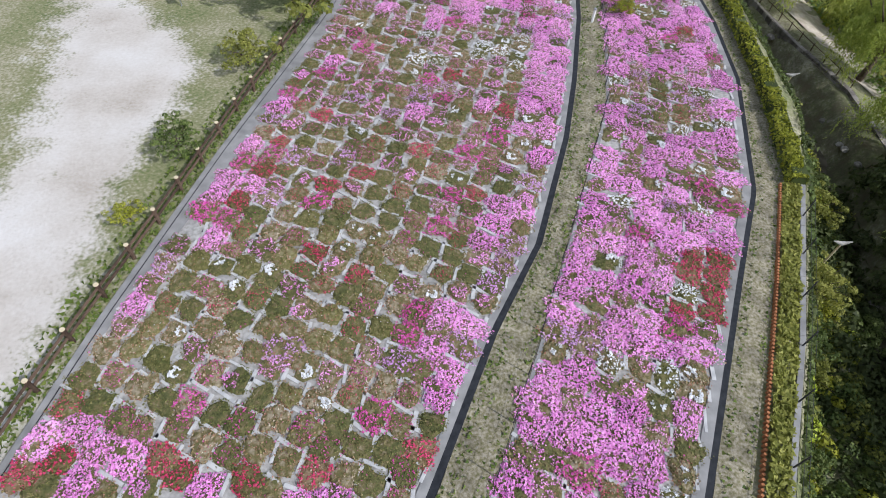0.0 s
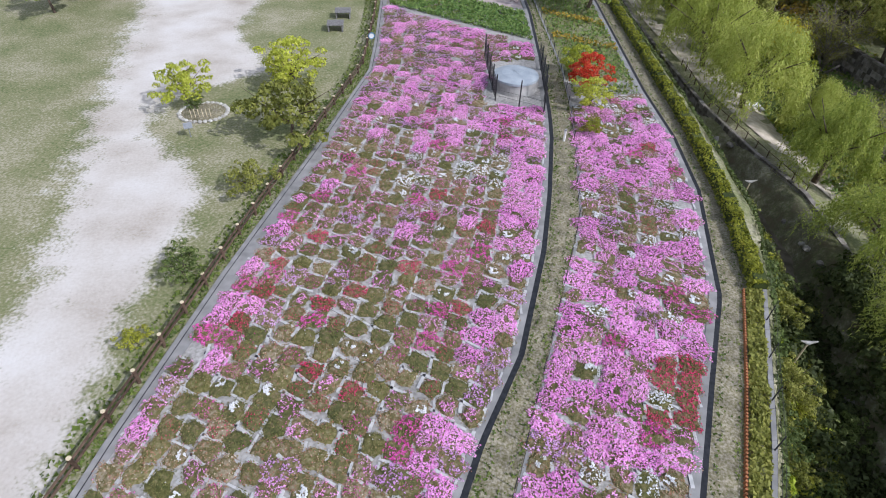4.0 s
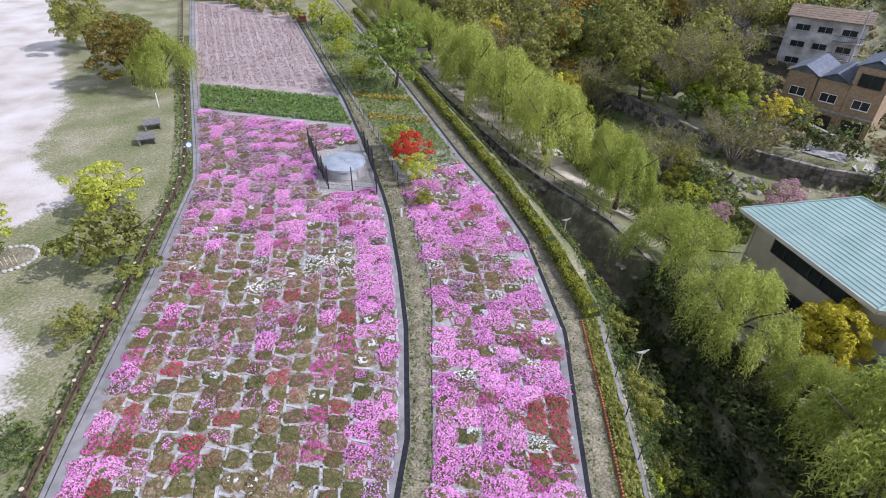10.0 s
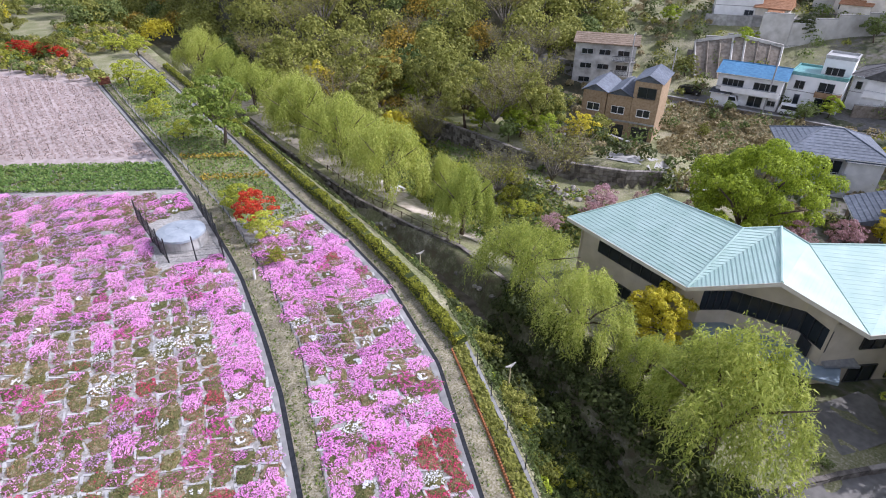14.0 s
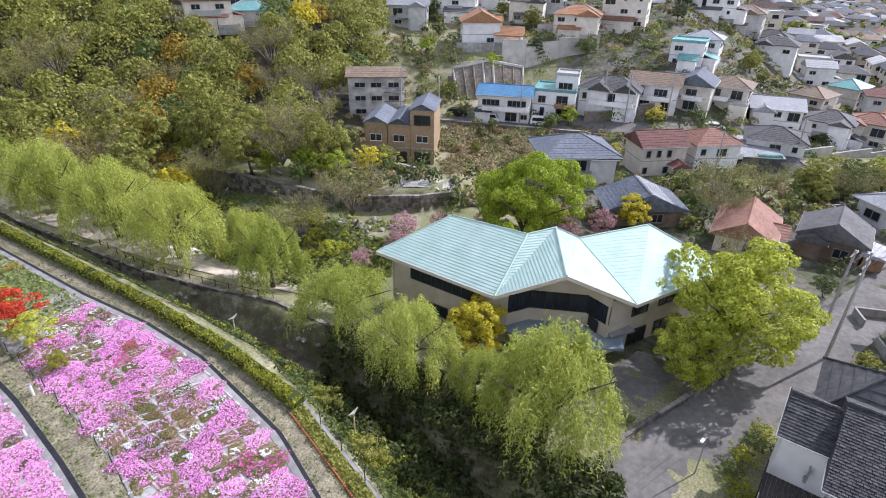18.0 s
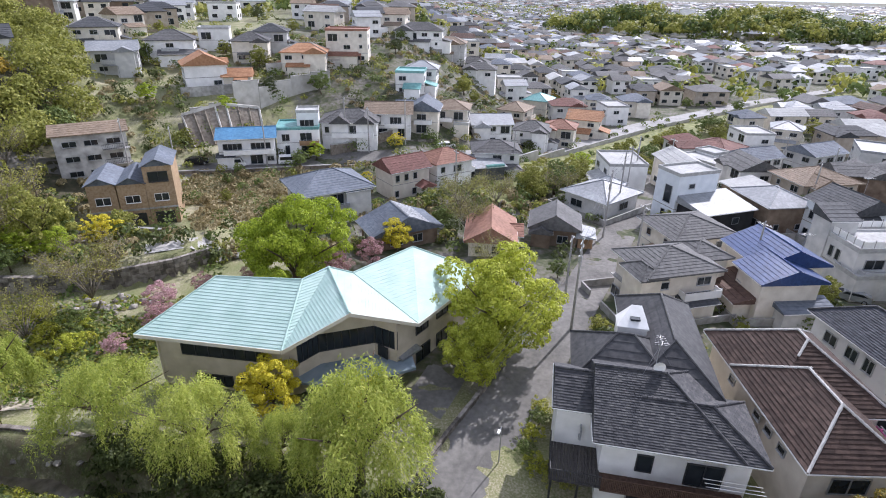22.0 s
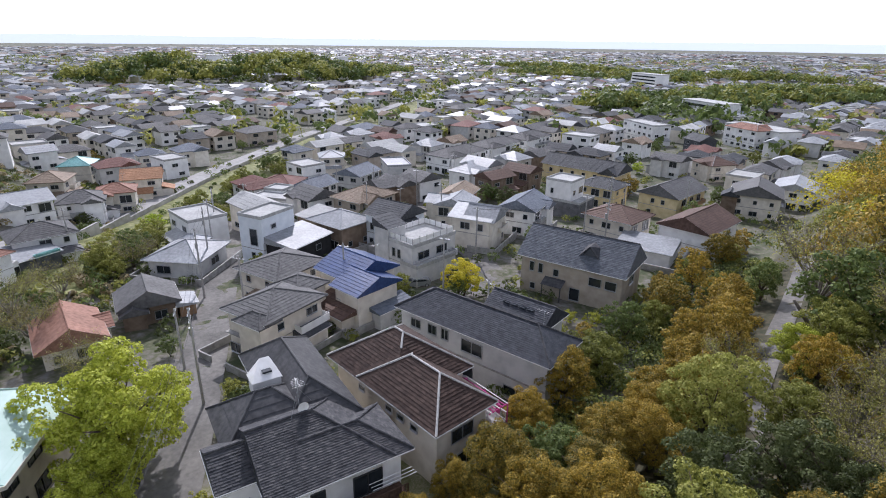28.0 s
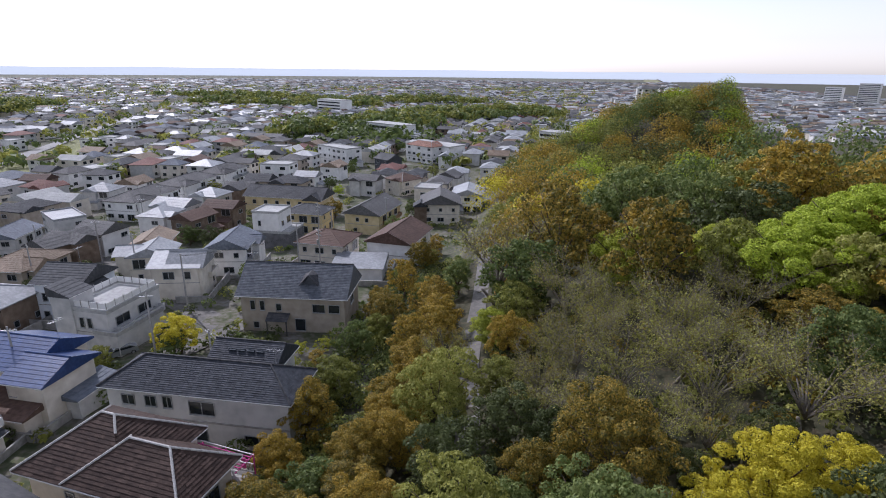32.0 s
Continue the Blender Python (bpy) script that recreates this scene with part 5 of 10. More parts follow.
house(193.5, -21.7, -12.37, -0.42, 9.0, 8.0, 2, 'hip', 'cream', 'teal')
house(144.9, -15.1, -11.42, -1.79, 9.0, 8.0, 2, 'hip', 'white', 'grey')
house(149.0, -22.9, -11.54, -1.84, 8.0, 7.0, 2, 'hip', 'cream', 'terra')
house(162.1, -31.7, -11.82, -1.88, 9.0, 8.0, 2, 'gable', 'cream', 'orange')
house(130.6, 63.6, 4.6, 0.55, 8.0, 9.0, 2, 'gable', 'white', 'orange')
house(132.4, 56.4, 4.6, -1.28, 6.0, 6.0, 1, 'gable', 'cream', 'orange')
house(147.6, 44.4, 6.02, -1.40, 11.0, 8.0, 2, 'hip', 'cream', 'orange')
house(158.7, 35.3, 7.74, -1.47, 11.0, 9.0, 3, 'flat', 'cream', 'terra')
house(114.6, 103.0, 10.6, -0.85, 12.0, 8.5, 2, 'gable', 'grey', 'dark')
house(133.2, 85.9, 6.88, -1.12, 10.0, 7.0, 2, 'gable', 'grey', 'silver')
house(146.6, 78.7, 8.32, -1.20, 11.0, 9.0, 2, 'hip', 'white', 'grey')
house(149.0, 99.8, 10.79, -1.10, 11.0, 9.0, 2, 'hip', 'cream', 'dark')
house(101.0, 118.0, 12.4, -0.75, 10.0, 8.0, 2, 'flat', 'white', 'pale')
house(87.6, 108.5, 9.7, -0.62, 9.5, 7.5, 2, 'gable', 'cream', 'redbrown')
house(97.4, 106.0, 9.9, -0.8, 10.0, 7.0, 1, 'hip', 'grey', 'teal')
house(152.6, 60.1, 7.94, -1.32, 9.0, 8.0, 2, 'hip', 'cream', 'grey')
house(160.4, 73.1, 9.96, -1.26, 8.0, 7.0, 2, 'flat', 'white', 'pale')
house(163.4, 58.2, 9.51, -1.35, 9.0, 8.0, 2, 'hip', 'grey', 'dark')
house(207.3, 1.0, -2.71, -1.69, 11.0, 8.0, 2, 'hip', 'white', 'grey')
house(142.2, 16.3, 2.33, -1.58, 7.0, 7.0, 2, 'flat', 'white', 'teal')
house(149.8, 14.3, 2.43, -1.60, 8.0, 7.0, 2, 'hip', 'white', 'silver')
house(191.2, 18.8, 8.87, -1.59, 15.0, 9.0, 2, 'hip', 'white', 'grey')
house(204.3, 11.1, 4.07, -1.64, 14.0, 8.0, 2, 'hip', 'grey', 'tan')


# ---- dwellings of the near streets, each of several volumes ----
M_BLUEWHITE = two("cool_white_cladding", (0.62, 0.66, 0.7), (0.74, 0.77, 0.8), 0.9, big=0.12)
WALLS["cool"] = M_BLUEWHITE
WALLS["charcoal"] = two("charcoal_cladding", (0.1, 0.1, 0.105), (0.18, 0.18, 0.185), 0.9, big=0.15)
WALL_WORDS["cool"], WALL_WORDS["charcoal"] = "pale blue-white", "charcoal"


def volume(ob, cx, cy, w, d, z0, eave, kind, rise, wall, roof, over=0.45, turn=False):
    """One block of a dwelling: walls, roof and ridge tiles; turn lays the ridge along local y."""
    W, D = (d, w) if turn else (w, d)
    part("wall", moved(body(W, D, z0, eave, rise if kind == "gable" else 0, over), cx, cy, turn), WALLS[wall], ob)
    g, caps = Geo(), []
    sheet = roof in ("silver", "pale", "skyblue", "teal")
    make_roof(g, caps, kind, W, D, eave, rise, over, 0 if sheet else max(5, int(D / 0.8)))
    part("roof", moved(g, cx, cy, turn), ROOFS[roof], ob)
    for p, q in caps:
        part("ridge_cap", moved(Geo().tube(p, q, 0.1, 0.1, 6), cx, cy, turn), ROOFS[roof], ob)
    if kind != "flat":
        gut = Geo()
        for s in (-1, 1):
            gut.tube((-W / 2 - over, s * (D / 2 + over), eave - 0.08), (W / 2 + over, s * (D / 2 + over), eave - 0.08), 0.06, 0.06, 5)
        part("gutter", moved(gut, cx, cy, turn), M_WHITE, ob)


def balcony(ob, side, along, z, length, w, d, mat, deep=1.2):
    """Slab with a solid parapet and a metal hand rail on one wall of a block centred at the origin."""
    half = (d, w, d, w)[side] / 2
    g, r = Geo(), Geo()
    g.box(0, -deep / 2, 0, length, deep, 0.16)
    g.box(0, -deep + 0.05, 0.16, length, 0.08, 0.75)
    for s in (-1, 1):
        g.box(s * (length / 2 - 0.04), -deep / 2, 0.16, 0.08, deep - 0.1, 0.75)
    r.tube((-length / 2, -deep + 0.05, 1.1), (length / 2, -deep + 0.05, 1.1), 0.03, 0.03, 5)
    for i in range(6):
        x = (i / 5 - 0.5) * (length - 0.1)
        r.tube((x, -deep + 0.05, 0.9), (x, -deep + 0.05, 1.1), 0.02, 0.02, 4)
    x, y = (along, -half) if side == 0 else (half, along) if side == 1 else (-along, half) if side == 2 else (-half, -along)
    b = part("balcony", g, mat, ob, at=(x, y, z), rz=side * math.pi / 2)
    part("hand_rail", r, M_METAL, b)


def villa(x, y, z, rz, label, blocks, windows=(), balconies=(), aerial=None, wall_round=True):
    """A dwelling at x, y with its corner turned to the park: blocks as volume() takes them, windows as side, along, height, width, tall, bars."""
    rng = np.random.default_rng(int(abs(x * 13 + y * 29)) + 3)
    W, D = blocks[0][2], blocks[0][3]
    PLOTS.append((x, y, max(W, D) / 2 + 5.5))
    ob = thing("house", label, "house", "houses of the near streets", at=(x, y, z), rz=rz)
    for b in blocks:
        volume(ob, *b)
    hgt = blocks[0][5]
    if windows == "auto":
        windows = []
        for side in (0, 1, 3):
            ln = W if side == 0 else D
            n = max(1, int(ln / 2.9))
            for f in range(max(1, int(hgt / 2.7))):
                for i in range(n):
                    if rng.uniform() < 0.12:
                        continue
                    k = rng.uniform()
                    wd, tall, up = (1.65, 1.15, 1.0) if k < 0.5 else (2.1, 1.8, 0.4) if k < 0.75 else (0.75, 1.0, 1.1)
                    windows.append((side, ((i + 0.5) / n - 0.5) * ln, up + 2.75 * f, wd, tall, 1 if wd > 1 else 0))
    for side, along, up, wd, tall, bars in windows:
        put_window(ob, side, along, up, W, D, window_mesh(wd, tall, True, bars))
    for side, along, up, ln, mat in balconies:
        balcony(ob, side, along, up, ln, W, D, mat)
    if hgt > 5:
        part("belt_course", Geo().box(0, 0, 2.95, W + 0.06, D + 0.06, 0.12), M_CONC, ob)
    if aerial:
        an = Geo()
        ax, ay, az = aerial
        an.tube((ax, ay, az), (ax, ay, az + 2.6), 0.03, 0.025, 5)
        an.tube((ax, ay - 0.8, az + 2.5), (ax, ay + 0.8, az + 2.5), 0.015, 0.015, 4)
        for i in range(6):
            an.tube((ax - 0.4, ay - 0.75 + 0.3 * i, az + 2.5), (ax + 0.4, ay - 0.75 + 0.3 * i, az + 2.5), 0.012, 0.012, 4)
        part("aerial", an, M_METAL, ob)
    if wall_round and math.hypot(x, y) < 110:
        garden_wall(x, y, z, rz, W + 1.0, D + 1.0, rng)
    return ob


white_box = villa(86.4, -34.0, -6.7, -2.75, "tall cool-white box house with a black-clad sheet-roofed wing",
      [(0, 0, 5.0, 7.6, -1.5, 8.3, "flat", 0, "cool", "pale"), (5.4, 1.4, 6.2, 9.2, -1.5, 4.3, "shed", 1.1, "black", "silver", 0.35, True)],
      [(0, 0.6, 3.6, 1.5, 2.9, 0), (0, 0.2, 0.5, 0.8, 1.9, 0), (1, -1.2, 6.2, 1.0, 0.8, 0)], wall_round=False)
put_window(white_box, 1, 2.6, 2.2, 17.0, 9.2, window_mesh(1.2, 1.1, False, 0))
villa(84.6, -47.2, -6.7, -2.95, "brown-clad house with a low silver hip roof", [(0, 0, 8.2, 7.2, -1.5, 5.0, "hip", 1.7, "brownw", "silver", 0.7), (-6.0, -1.0, 4.6, 5.0, -1.5, 4.9, "shed", 0.9, "brownw", "pale", 0.4)], "auto")
villa(78.2, -54.6, -6.7, -2.9, "pale blue-white house with stepped charcoal gables", [(0, 0, 7.2, 7.6, -1.5, 6.4, "gable", 2.0, "cool", "dark", 0.5), (2.6, -2.0, 4.2, 5.4, -1.5, 5.2, "gable", 1.5, "cool", "dark", 0.45, True), (-3.4, 1.6, 4.0, 4.0, -1.5, 4.3, "hip", 1.0, "cool", "dark", 0.4)],
      [(0, -2.2, 3.6, 0.7, 1.3, 0), (0, -0.3, 3.6, 0.7, 1.3, 0), (0, -2.4, 1.0, 0.8, 1.0, 0), (1, 2.0, 4.3, 0.9, 0.6, 0), (1, -2.4, 3.4, 1.2, 1.4, 1), (0, 1.8, 0.4, 2.2, 1.9, 1)], aerial=(0.5, 1.0, 8.0))
roof_garden = villa(65.6, -50.2, -6.4, -3.03, "pale grey flat-roofed house with a railed roof terrace", [(0, 0, 7.0, 9.6, -1.5, 5.9, "flat", 0, "grey", "pale"), (-3.3, -3.2, 3.2, 3.6, -1.5, 7.9, "shed", 1.2, "grey", "dark", 0.25, True), (3.2, -1.0, 3.6, 8.6, -1.5, 3.1, "flat", 0, "grey", "pale")],
      [(0, -0.6, 3.6, 0.6, 1.5, 0), (0, 0.6, 3.6, 0.6, 1.5, 0), (0, -2.2, 3.9, 0.5, 0.5, 0), (0, -2.9, 3.3, 0.5, 0.5, 0), (1, -2.4, 3.7, 2.3, 1.3, 1), (1, 1.6, 3.7, 2.3, 1.3, 1), (0, 2.2, 0.6, 1.8, 1.9, 1)], [(1, 0.0, 2.9, 8.4, WALLS["grey"])], wall_round=False)
for p, q in (((-3.2, -4.5), (3.3, -4.5)), ((3.3, -4.5), (3.3, 4.5)), ((3.3, 4.5), (-3.2, 4.5)), ((-3.2, 4.5), (-3.2, -1.0))):
    n_bay = max(2, int(math.hypot(q[0] - p[0], q[1] - p[1]) / 1.3))
    for k in range(n_bay):
        a0, a1 = Vector((*p, 6.3)).lerp(Vector((*q, 6.3)), k / n_bay), Vector((*p, 6.3)).lerp(Vector((*q, 6.3)), (k + 1) / n_bay)
        part("rail_post", Geo().box(a0.x, a0.y, 6.3, 0.09, 0.09, 1.15), M_CONC, roof_garden)
        part("rail_panel", Geo().solid([a0 + Vector((0, 0, 0.15)), a1 + Vector((0, 0, 0.15)), a1 + Vector((0.03, 0.03, 0.15)), a0 + Vector((0.03, 0.03, 0.15))], [a0 + Vector((0, 0, 0.95)), a1 + Vector((0, 0, 0.95)), a1 + Vector((0.03, 0.03, 0.95)), a0 + Vector((0.03, 0.03, 0.95))]), M_WHITE, roof_garden)
villa(58.2, -34.0, -5.9, -3.0, "cream house with a bright glazed blue tile roof in two steps", [(-1.6, 1.4, 6.6, 7.6, -1.5, 5.9, "gable", 1.9, "cream", "blue", 0.6), (2.6, -0.6, 4.4, 6.6, -1.5, 5.5, "gable", 1.5, "cream", "blue", 0.6), (1.0, -4.4, 6.0, 3.0, -1.5, 2.8, "shed", 0.9, "cream", "darkbrown", 0.5), (5.4, 1.0, 2.0, 5.4, -1.5, 2.7, "shed", 0.6, "grey", "bluegrey", 0.4, True)],
      [(0, 1.0, 3.7, 0.9, 1.5, 0), (1, -1.4, 3.7, 2.6, 1.3, 2), (1, 2.0, 3.7, 1.2, 1.2, 1)], [(1, 0.4, 2.75, 4.4, WALLS["white"])], aerial=(0.2, 3.2, 6.4))
villa(56.6, -21.4, -5.8, -2.84, "cream house with brown-trimmed windows under a grey hip roof", [(0, 0.6, 6.4, 8.4, -1.5, 5.8, "hip", 1.7, "cream", "grey", 0.6), (-1.8, 6.0, 4.6, 4.6, -1.5, 5.6, "hip", 1.2, "cream", "grey", 0.5), (1.6, -3.4, 3.6, 2.4, -1.5, 5.6, "hip", 0.9, "cream", "grey", 0.45), (3.9, 2.2, 1.8, 3.6, -1.5, 2.6, "shed", 0.7, "cream", "dark", 0.4, True)],
      [(0, 1.6, 3.9, 1.5, 1.3, 1), (0, -1.6, 0.8, 1.6, 1.3, 1), (1, -2.6, 4.0, 2.8, 0.9, 2), (1, 3.2, 4.0, 1.6, 1.0, 1), (1, -2.4, 0.8, 2.2, 1.6, 1)], [(1, 2.6, 2.85, 4.6, WALLS["white"])])
villa(69.4, -28.6, -6.5, -2.84, "grey-roofed cream house behind the white box house", [(0, 0, 7.6, 8.6, -1.5, 5.6, "hip", 1.6, "cream", "grey", 0.6), (1.6, -4.4, 3.8, 3.0, -1.5, 2.8, "shed", 0.7, "cream", "tan", 0.4)], "auto", wall_round=False)
villa(70.2, -68.0, -6.8, -2.72, "cream gabled house with a pale silver roof and brick-quoined porch", [(0, 0, 7.4, 8.4, -1.5, 5.8, "gable", 1.7, "cream", "silver", 0.6), (1.6, -1.4, 5.2, 5.2, -1.5, 5.7, "gable", 2.0, "cream", "silver", 0.5), (-3.0, 1.6, 3.2, 8.0, -1.5, 5.6, "hip", 1.2, "cream", "silver", 0.5)],
      [(0, -1.0, 3.7, 1.7, 1.3, 1), (0, 2.0, 3.7, 0.9, 1.3, 0), (1, -2.2, 3.5, 1.1, 1.6, 0), (1, 1.4, 3.6, 1.7, 1.2, 1), (1, -2.2, 0.5, 1.4, 2.0, 0), (1, 2.0, 0.6, 2.2, 1.8, 1)], [(1, 0.8, 2.8, 3.6, WALLS["cream"])])
villa(71.2, -82.0, -7.6, -2.76, "white house with a faded blue tiled gable roof", [(0, 0, 7.0, 9.4, -1.5, 5.7, "gable", 1.9, "white", "bluegrey", 0.6, True), (3.2, 2.2, 3.0, 4.2, -1.5, 5.2, "gable", 1.1, "white", "bluegrey", 0.4)], [(0, -1.4, 3.8, 1.6, 1.1, 1), (0, 1.8, 3.8, 0.8, 1.0, 0), (1, -2.6, 3.3, 2.4, 1.8, 1), (0, 0.2, 0.8, 1.8, 1.2, 1)], [(1, -2.2, 2.75, 4.0, M_METAL)])
villa(78.2, -104.0, -9.6, -2.95, "white cube upper floor over a charcoal base", [(0, 0, 6.4, 7.0, 3.0, 8.2, "flat", 0, "white", "pale"), (1.2, 0.4, 9.0, 8.2, -1.5, 3.6, "flat", 0, "charcoal", "pale")], [(0, -1.5, 5.2, 0.6, 1.3, 0), (1, -1.6, 5.0, 1.0, 1.2, 0), (1, 1.8, 5.0, 1.8, 1.6, 1)])
villa(91.2, -81.6, -9.0, -2.62, "timber-clad house with a tan gable roof", [(0, 0, 6.4, 9.4, -1.5, 5.3, "gable", 1.6, "wood", "tan", 0.6, True)], "auto")
villa(83.0, -74.0, -8.3, -2.62, "cream rendered house with a pale silver gable", [(0, 0, 7.0, 7.0, -1.5, 5.5, "gable", 1.6, "cream", "silver", 0.5, True), (-4.4, 1.0, 4.0, 5.0, -1.5, 5.2, "gable", 1.3, "cream", "silver", 0.45)], "auto")
villa(95.6, -136.4, -11.4, -3.0, "long yellow rendered row with a charcoal gable roof", [(0, 0, 24.0, 9.0, -1.5, 5.8, "gable", 2.6, "yellow", "dark", 0.5), (9.6, -3.0, 5.0, 5.0, -1.5, 5.6, "gable", 1.8, "yellow", "dark", 0.4, True)], [(0, -9 + 3.6 * k, 3.6 - 2.7 * (k % 2 == 3), 1.0, 1.2, 0) for k in range(6)] + [(0, -7 + 4.4 * k, 0.8, 1.0, 1.2, 0) for k in range(4)])
villa(79.0, -121.0, -10.9, -3.0, "pale yellow house with a charcoal hip roof", [(0, 0, 10.0, 8.0, -1.5, 5.6, "hip", 1.7, "yellow", "dark", 0.6)], "auto")
villa(64.2, -129.0, -11.0, -3.1, "yellow house with a large grey gable roof", [(0, 0, 9.6, 15.0, -1.5, 5.8, "gable", 2.6, "yellow", "grey", 0.6, True)], [(0, -1.2, 3.7, 0.8, 1.1, 0), (0, 1.4, 3.7, 0.8, 1.1, 0), (0, -1.8, 1.0, 0.8, 1.0, 0), (1, -4, 3.4, 1.8, 1.6, 1), (1, 0, 3.4, 1.8, 1.6, 1), (1, 4, 3.4, 1.8, 1.6, 1)], [(1, 0.5, 2.8, 11.0, WALLS["wood"])])
villa(54.8, -90.0, -7.4, -3.06, "cream house with a dark brown hip roof", [(0, 0, 9.2, 8.4, -1.5, 5.7, "hip", 1.8, "cream", "darkbrown", 0.6)], "auto")
villa(42.6, -97.4, -7.3, -3.1, "white-gabled house with a dark red-brown roof", [(0, 0, 9.0, 12.4, -1.5, 5.6, "gable", 2.2, "white", "darkbrown", 0.5, True)], [(1, -3, 3.6, 1.6, 1.2, 1), (1, 2, 3.6, 1.6, 1.2, 1), (0, 2.5, 1.0, 1.4, 1.2, 1)])
villa(45.2, -84.6, -6.9, -2.85, "low white shed with a ribbed silver roof", [(0, 0, 9.0, 6.0, -1.5, 3.0, "shed", 0.9, "white", "silver", 0.4)], [(0, -2, 0.8, 1.6, 1.3, 1)])
villa(50.6, -145.0, -11.3, -2.8, "cream gabled apartment house with a grey roof", [(0, 0, 10.6, 11.0, -1.5, 6.0, "gable", 2.6, "cream", "grey", 0.6, True), (-5.6, -4.0, 3.4, 4.0, -1.5, 5.4, "gable", 1.2, "brownw", "dark", 0.4, True)], "auto", [(1, 0, 2.9, 8.0, M_METAL)])
villa(48.0, -164.0, -11.9, -2.9, "white house with a long silver roof", [(0, 0, 9.0, 13.0, -1.5, 5.6, "gable", 1.8, "white", "silver", 0.5, True)], "auto")
for ax, ay, az, ln in ((137.0, -122.0, -11.8, 20.0), (143.0, -146.0, -12.2, 20.0), (148.0, -170.0, -12.6, 18.0)):
    villa(ax, ay, az, -2.98, "pale two-storey apartment row with grey hip roofs and balconies", [(0, 0, 9.6, ln, -1.5, 5.8, "hip", 2.1, "white", "grey", 0.6, True), (3.6, -ln * 0.28, 4.0, 7.0, -1.5, 5.7, "hip", 1.5, "white", "grey", 0.5)], "auto", [(1, -ln * 0.05, 2.8, 5.0, M_METAL), (1, ln * 0.3, 2.8, 5.0, M_METAL)])
villa(119.8, -50.8, -9.8, -2.6, "long white flat-roofed house beside the embankment", [(0, 0, 9.6, 7.0, -1.5, 4.2, "flat", 0, "white", "pale"), (-2.4, 4.0, 5.0, 4.6, -1.5, 4.8, "flat", 0, "white", "pale")], "auto")
villa(124.0, -62.6, -10.8, -2.75, "white-walled house with a blue-grey gable", [(0, 0, 6.6, 9.0, -1.5, 5.4, "gable", 1.7, "white", "bluegrey", 0.5, True)], "auto")
villa(139.0, -60.6, -11.3, -2.5, "low house with a red-brown hip roof", [(0, 0, 9.0, 8.6, -1.5, 4.2, "hip", 1.7, "cream", "redbrown", 0.7)], "auto")
villa(101.0, -62.6, -8.8, -2.92, "large house with a grey-brown tile hip roof and dormers", [(0, 0, 8.0, 11.0, -1.5, 5.6, "hip", 2.1, "beige", "tan", 0.7), (3.4, -2.0, 3.6, 4.4, -1.5, 5.4, "gable", 1.5, "beige", "tan", 0.5)], "auto")
villa(132.0, -80.0, -11.6, -2.7, "grey-walled house with a blue-grey roof", [(0, 0, 8.0, 10.4, -1.5, 5.6, "gable", 1.8, "grey", "bluegrey", 0.5, True)], "auto")
old_house = villa(72.4, 10.4, -6.3, 0.53, "dark old house with blue-grey tiles and a pale sheet slope", [(0, 0, 5.6, 9.4, -1.5, 2.9, "gable", 2.1, "brownw", "bluegrey", 0.7), (3.6, -1.6, 2.0, 5.0, -1.5, 2.6, "hip", 1.2, "brownw", "bluegrey", 0.5)], [(3, -1.6, 0.9, 1.8, 1.2, 1), (3, 1.6, 0.9, 1.4, 1.2, 1), (2, -0.6, 0.9, 1.4, 1.2, 1)], wall_round=False)
sheet = Geo()
for i in range(9):
    x0 = -3.5 + 0.78 * i
    sheet.tube((x0, -0.1, 5.16), (x0, -5.35, 2.74), 0.035, 0.035, 4)
sheet.tube((-3.5, -0.1, 5.12), (3.5, -0.1, 5.12), 0.05, 0.05, 4)
for i in range(9):
    x0 = -3.4 + 0.78 * i
    sheet.tube((x0 + 0.25, -0.1, 4.98), (x0 + 0.25, -5.35, 2.56), 0.3, 0.3, 4)
part("sheet_covering", sheet, ROOFS["silver"], old_house, "pale ribbed sheet laid over the tiles")
villa(71.4, -2.7, -6.3, -0.03, "low cream cottage with a terracotta gable roof", [(0, 0, 7.8, 5.9, -1.5, 2.9, "gable", 2.1, "cream", "terra", 0.7), (1.0, -3.0, 3.4, 2.2, -1.5, 2.5, "gable", 1.0, "cream", "terra", 0.5, True)], [(3, 0.9, 0.9, 1.3, 1.2, 1), (3, -1.6, 0.9, 0.8, 1.1, 0), (0, -2.4, 0.9, 1.4, 1.2, 1), (2, 0.0, 0.9, 1.6, 1.2, 1)], wall_round=False)
villa(75.2, -12.1, -6.5, -0.14, "old brown cottage with a grey half-gabled roof", [(0, 0, 5.4, 6.2, -1.5, 3.2, "gable", 2.1, "brownw", "grey", 0.7), (-2.6, 1.9, 2.4, 2.6, -1.5, 2.7, "gable", 0.9, "brownw", "grey", 0.4), (-1.0, -4.4, 3.4, 2.0, -1.5, 2.2, "shed", 0.5, "wood", "silver", 0.4)], [(3, 1.2, 0.9, 1.4, 1.2, 1), (2, 0.4, 0.9, 1.4, 1.2, 1), (3, -0.6, 3.7, 0.7, 0.6, 0)], wall_round=False)
villa(90.4, -21.9, -6.7, -2.4, "low house with a pale silver hip roof", [(0, 0, 8.2, 9.0, -1.5, 3.1, "hip", 1.9, "grey", "silver", 0.7), (-2.6, 5.4, 4.4, 3.4, -1.5, 2.8, "hip", 1.1, "grey", "silver", 0.5)], [(0, -1.6, 0.8, 2.2, 1.3, 1), (1, 0.6, 0.8, 2.2, 1.3, 1)])


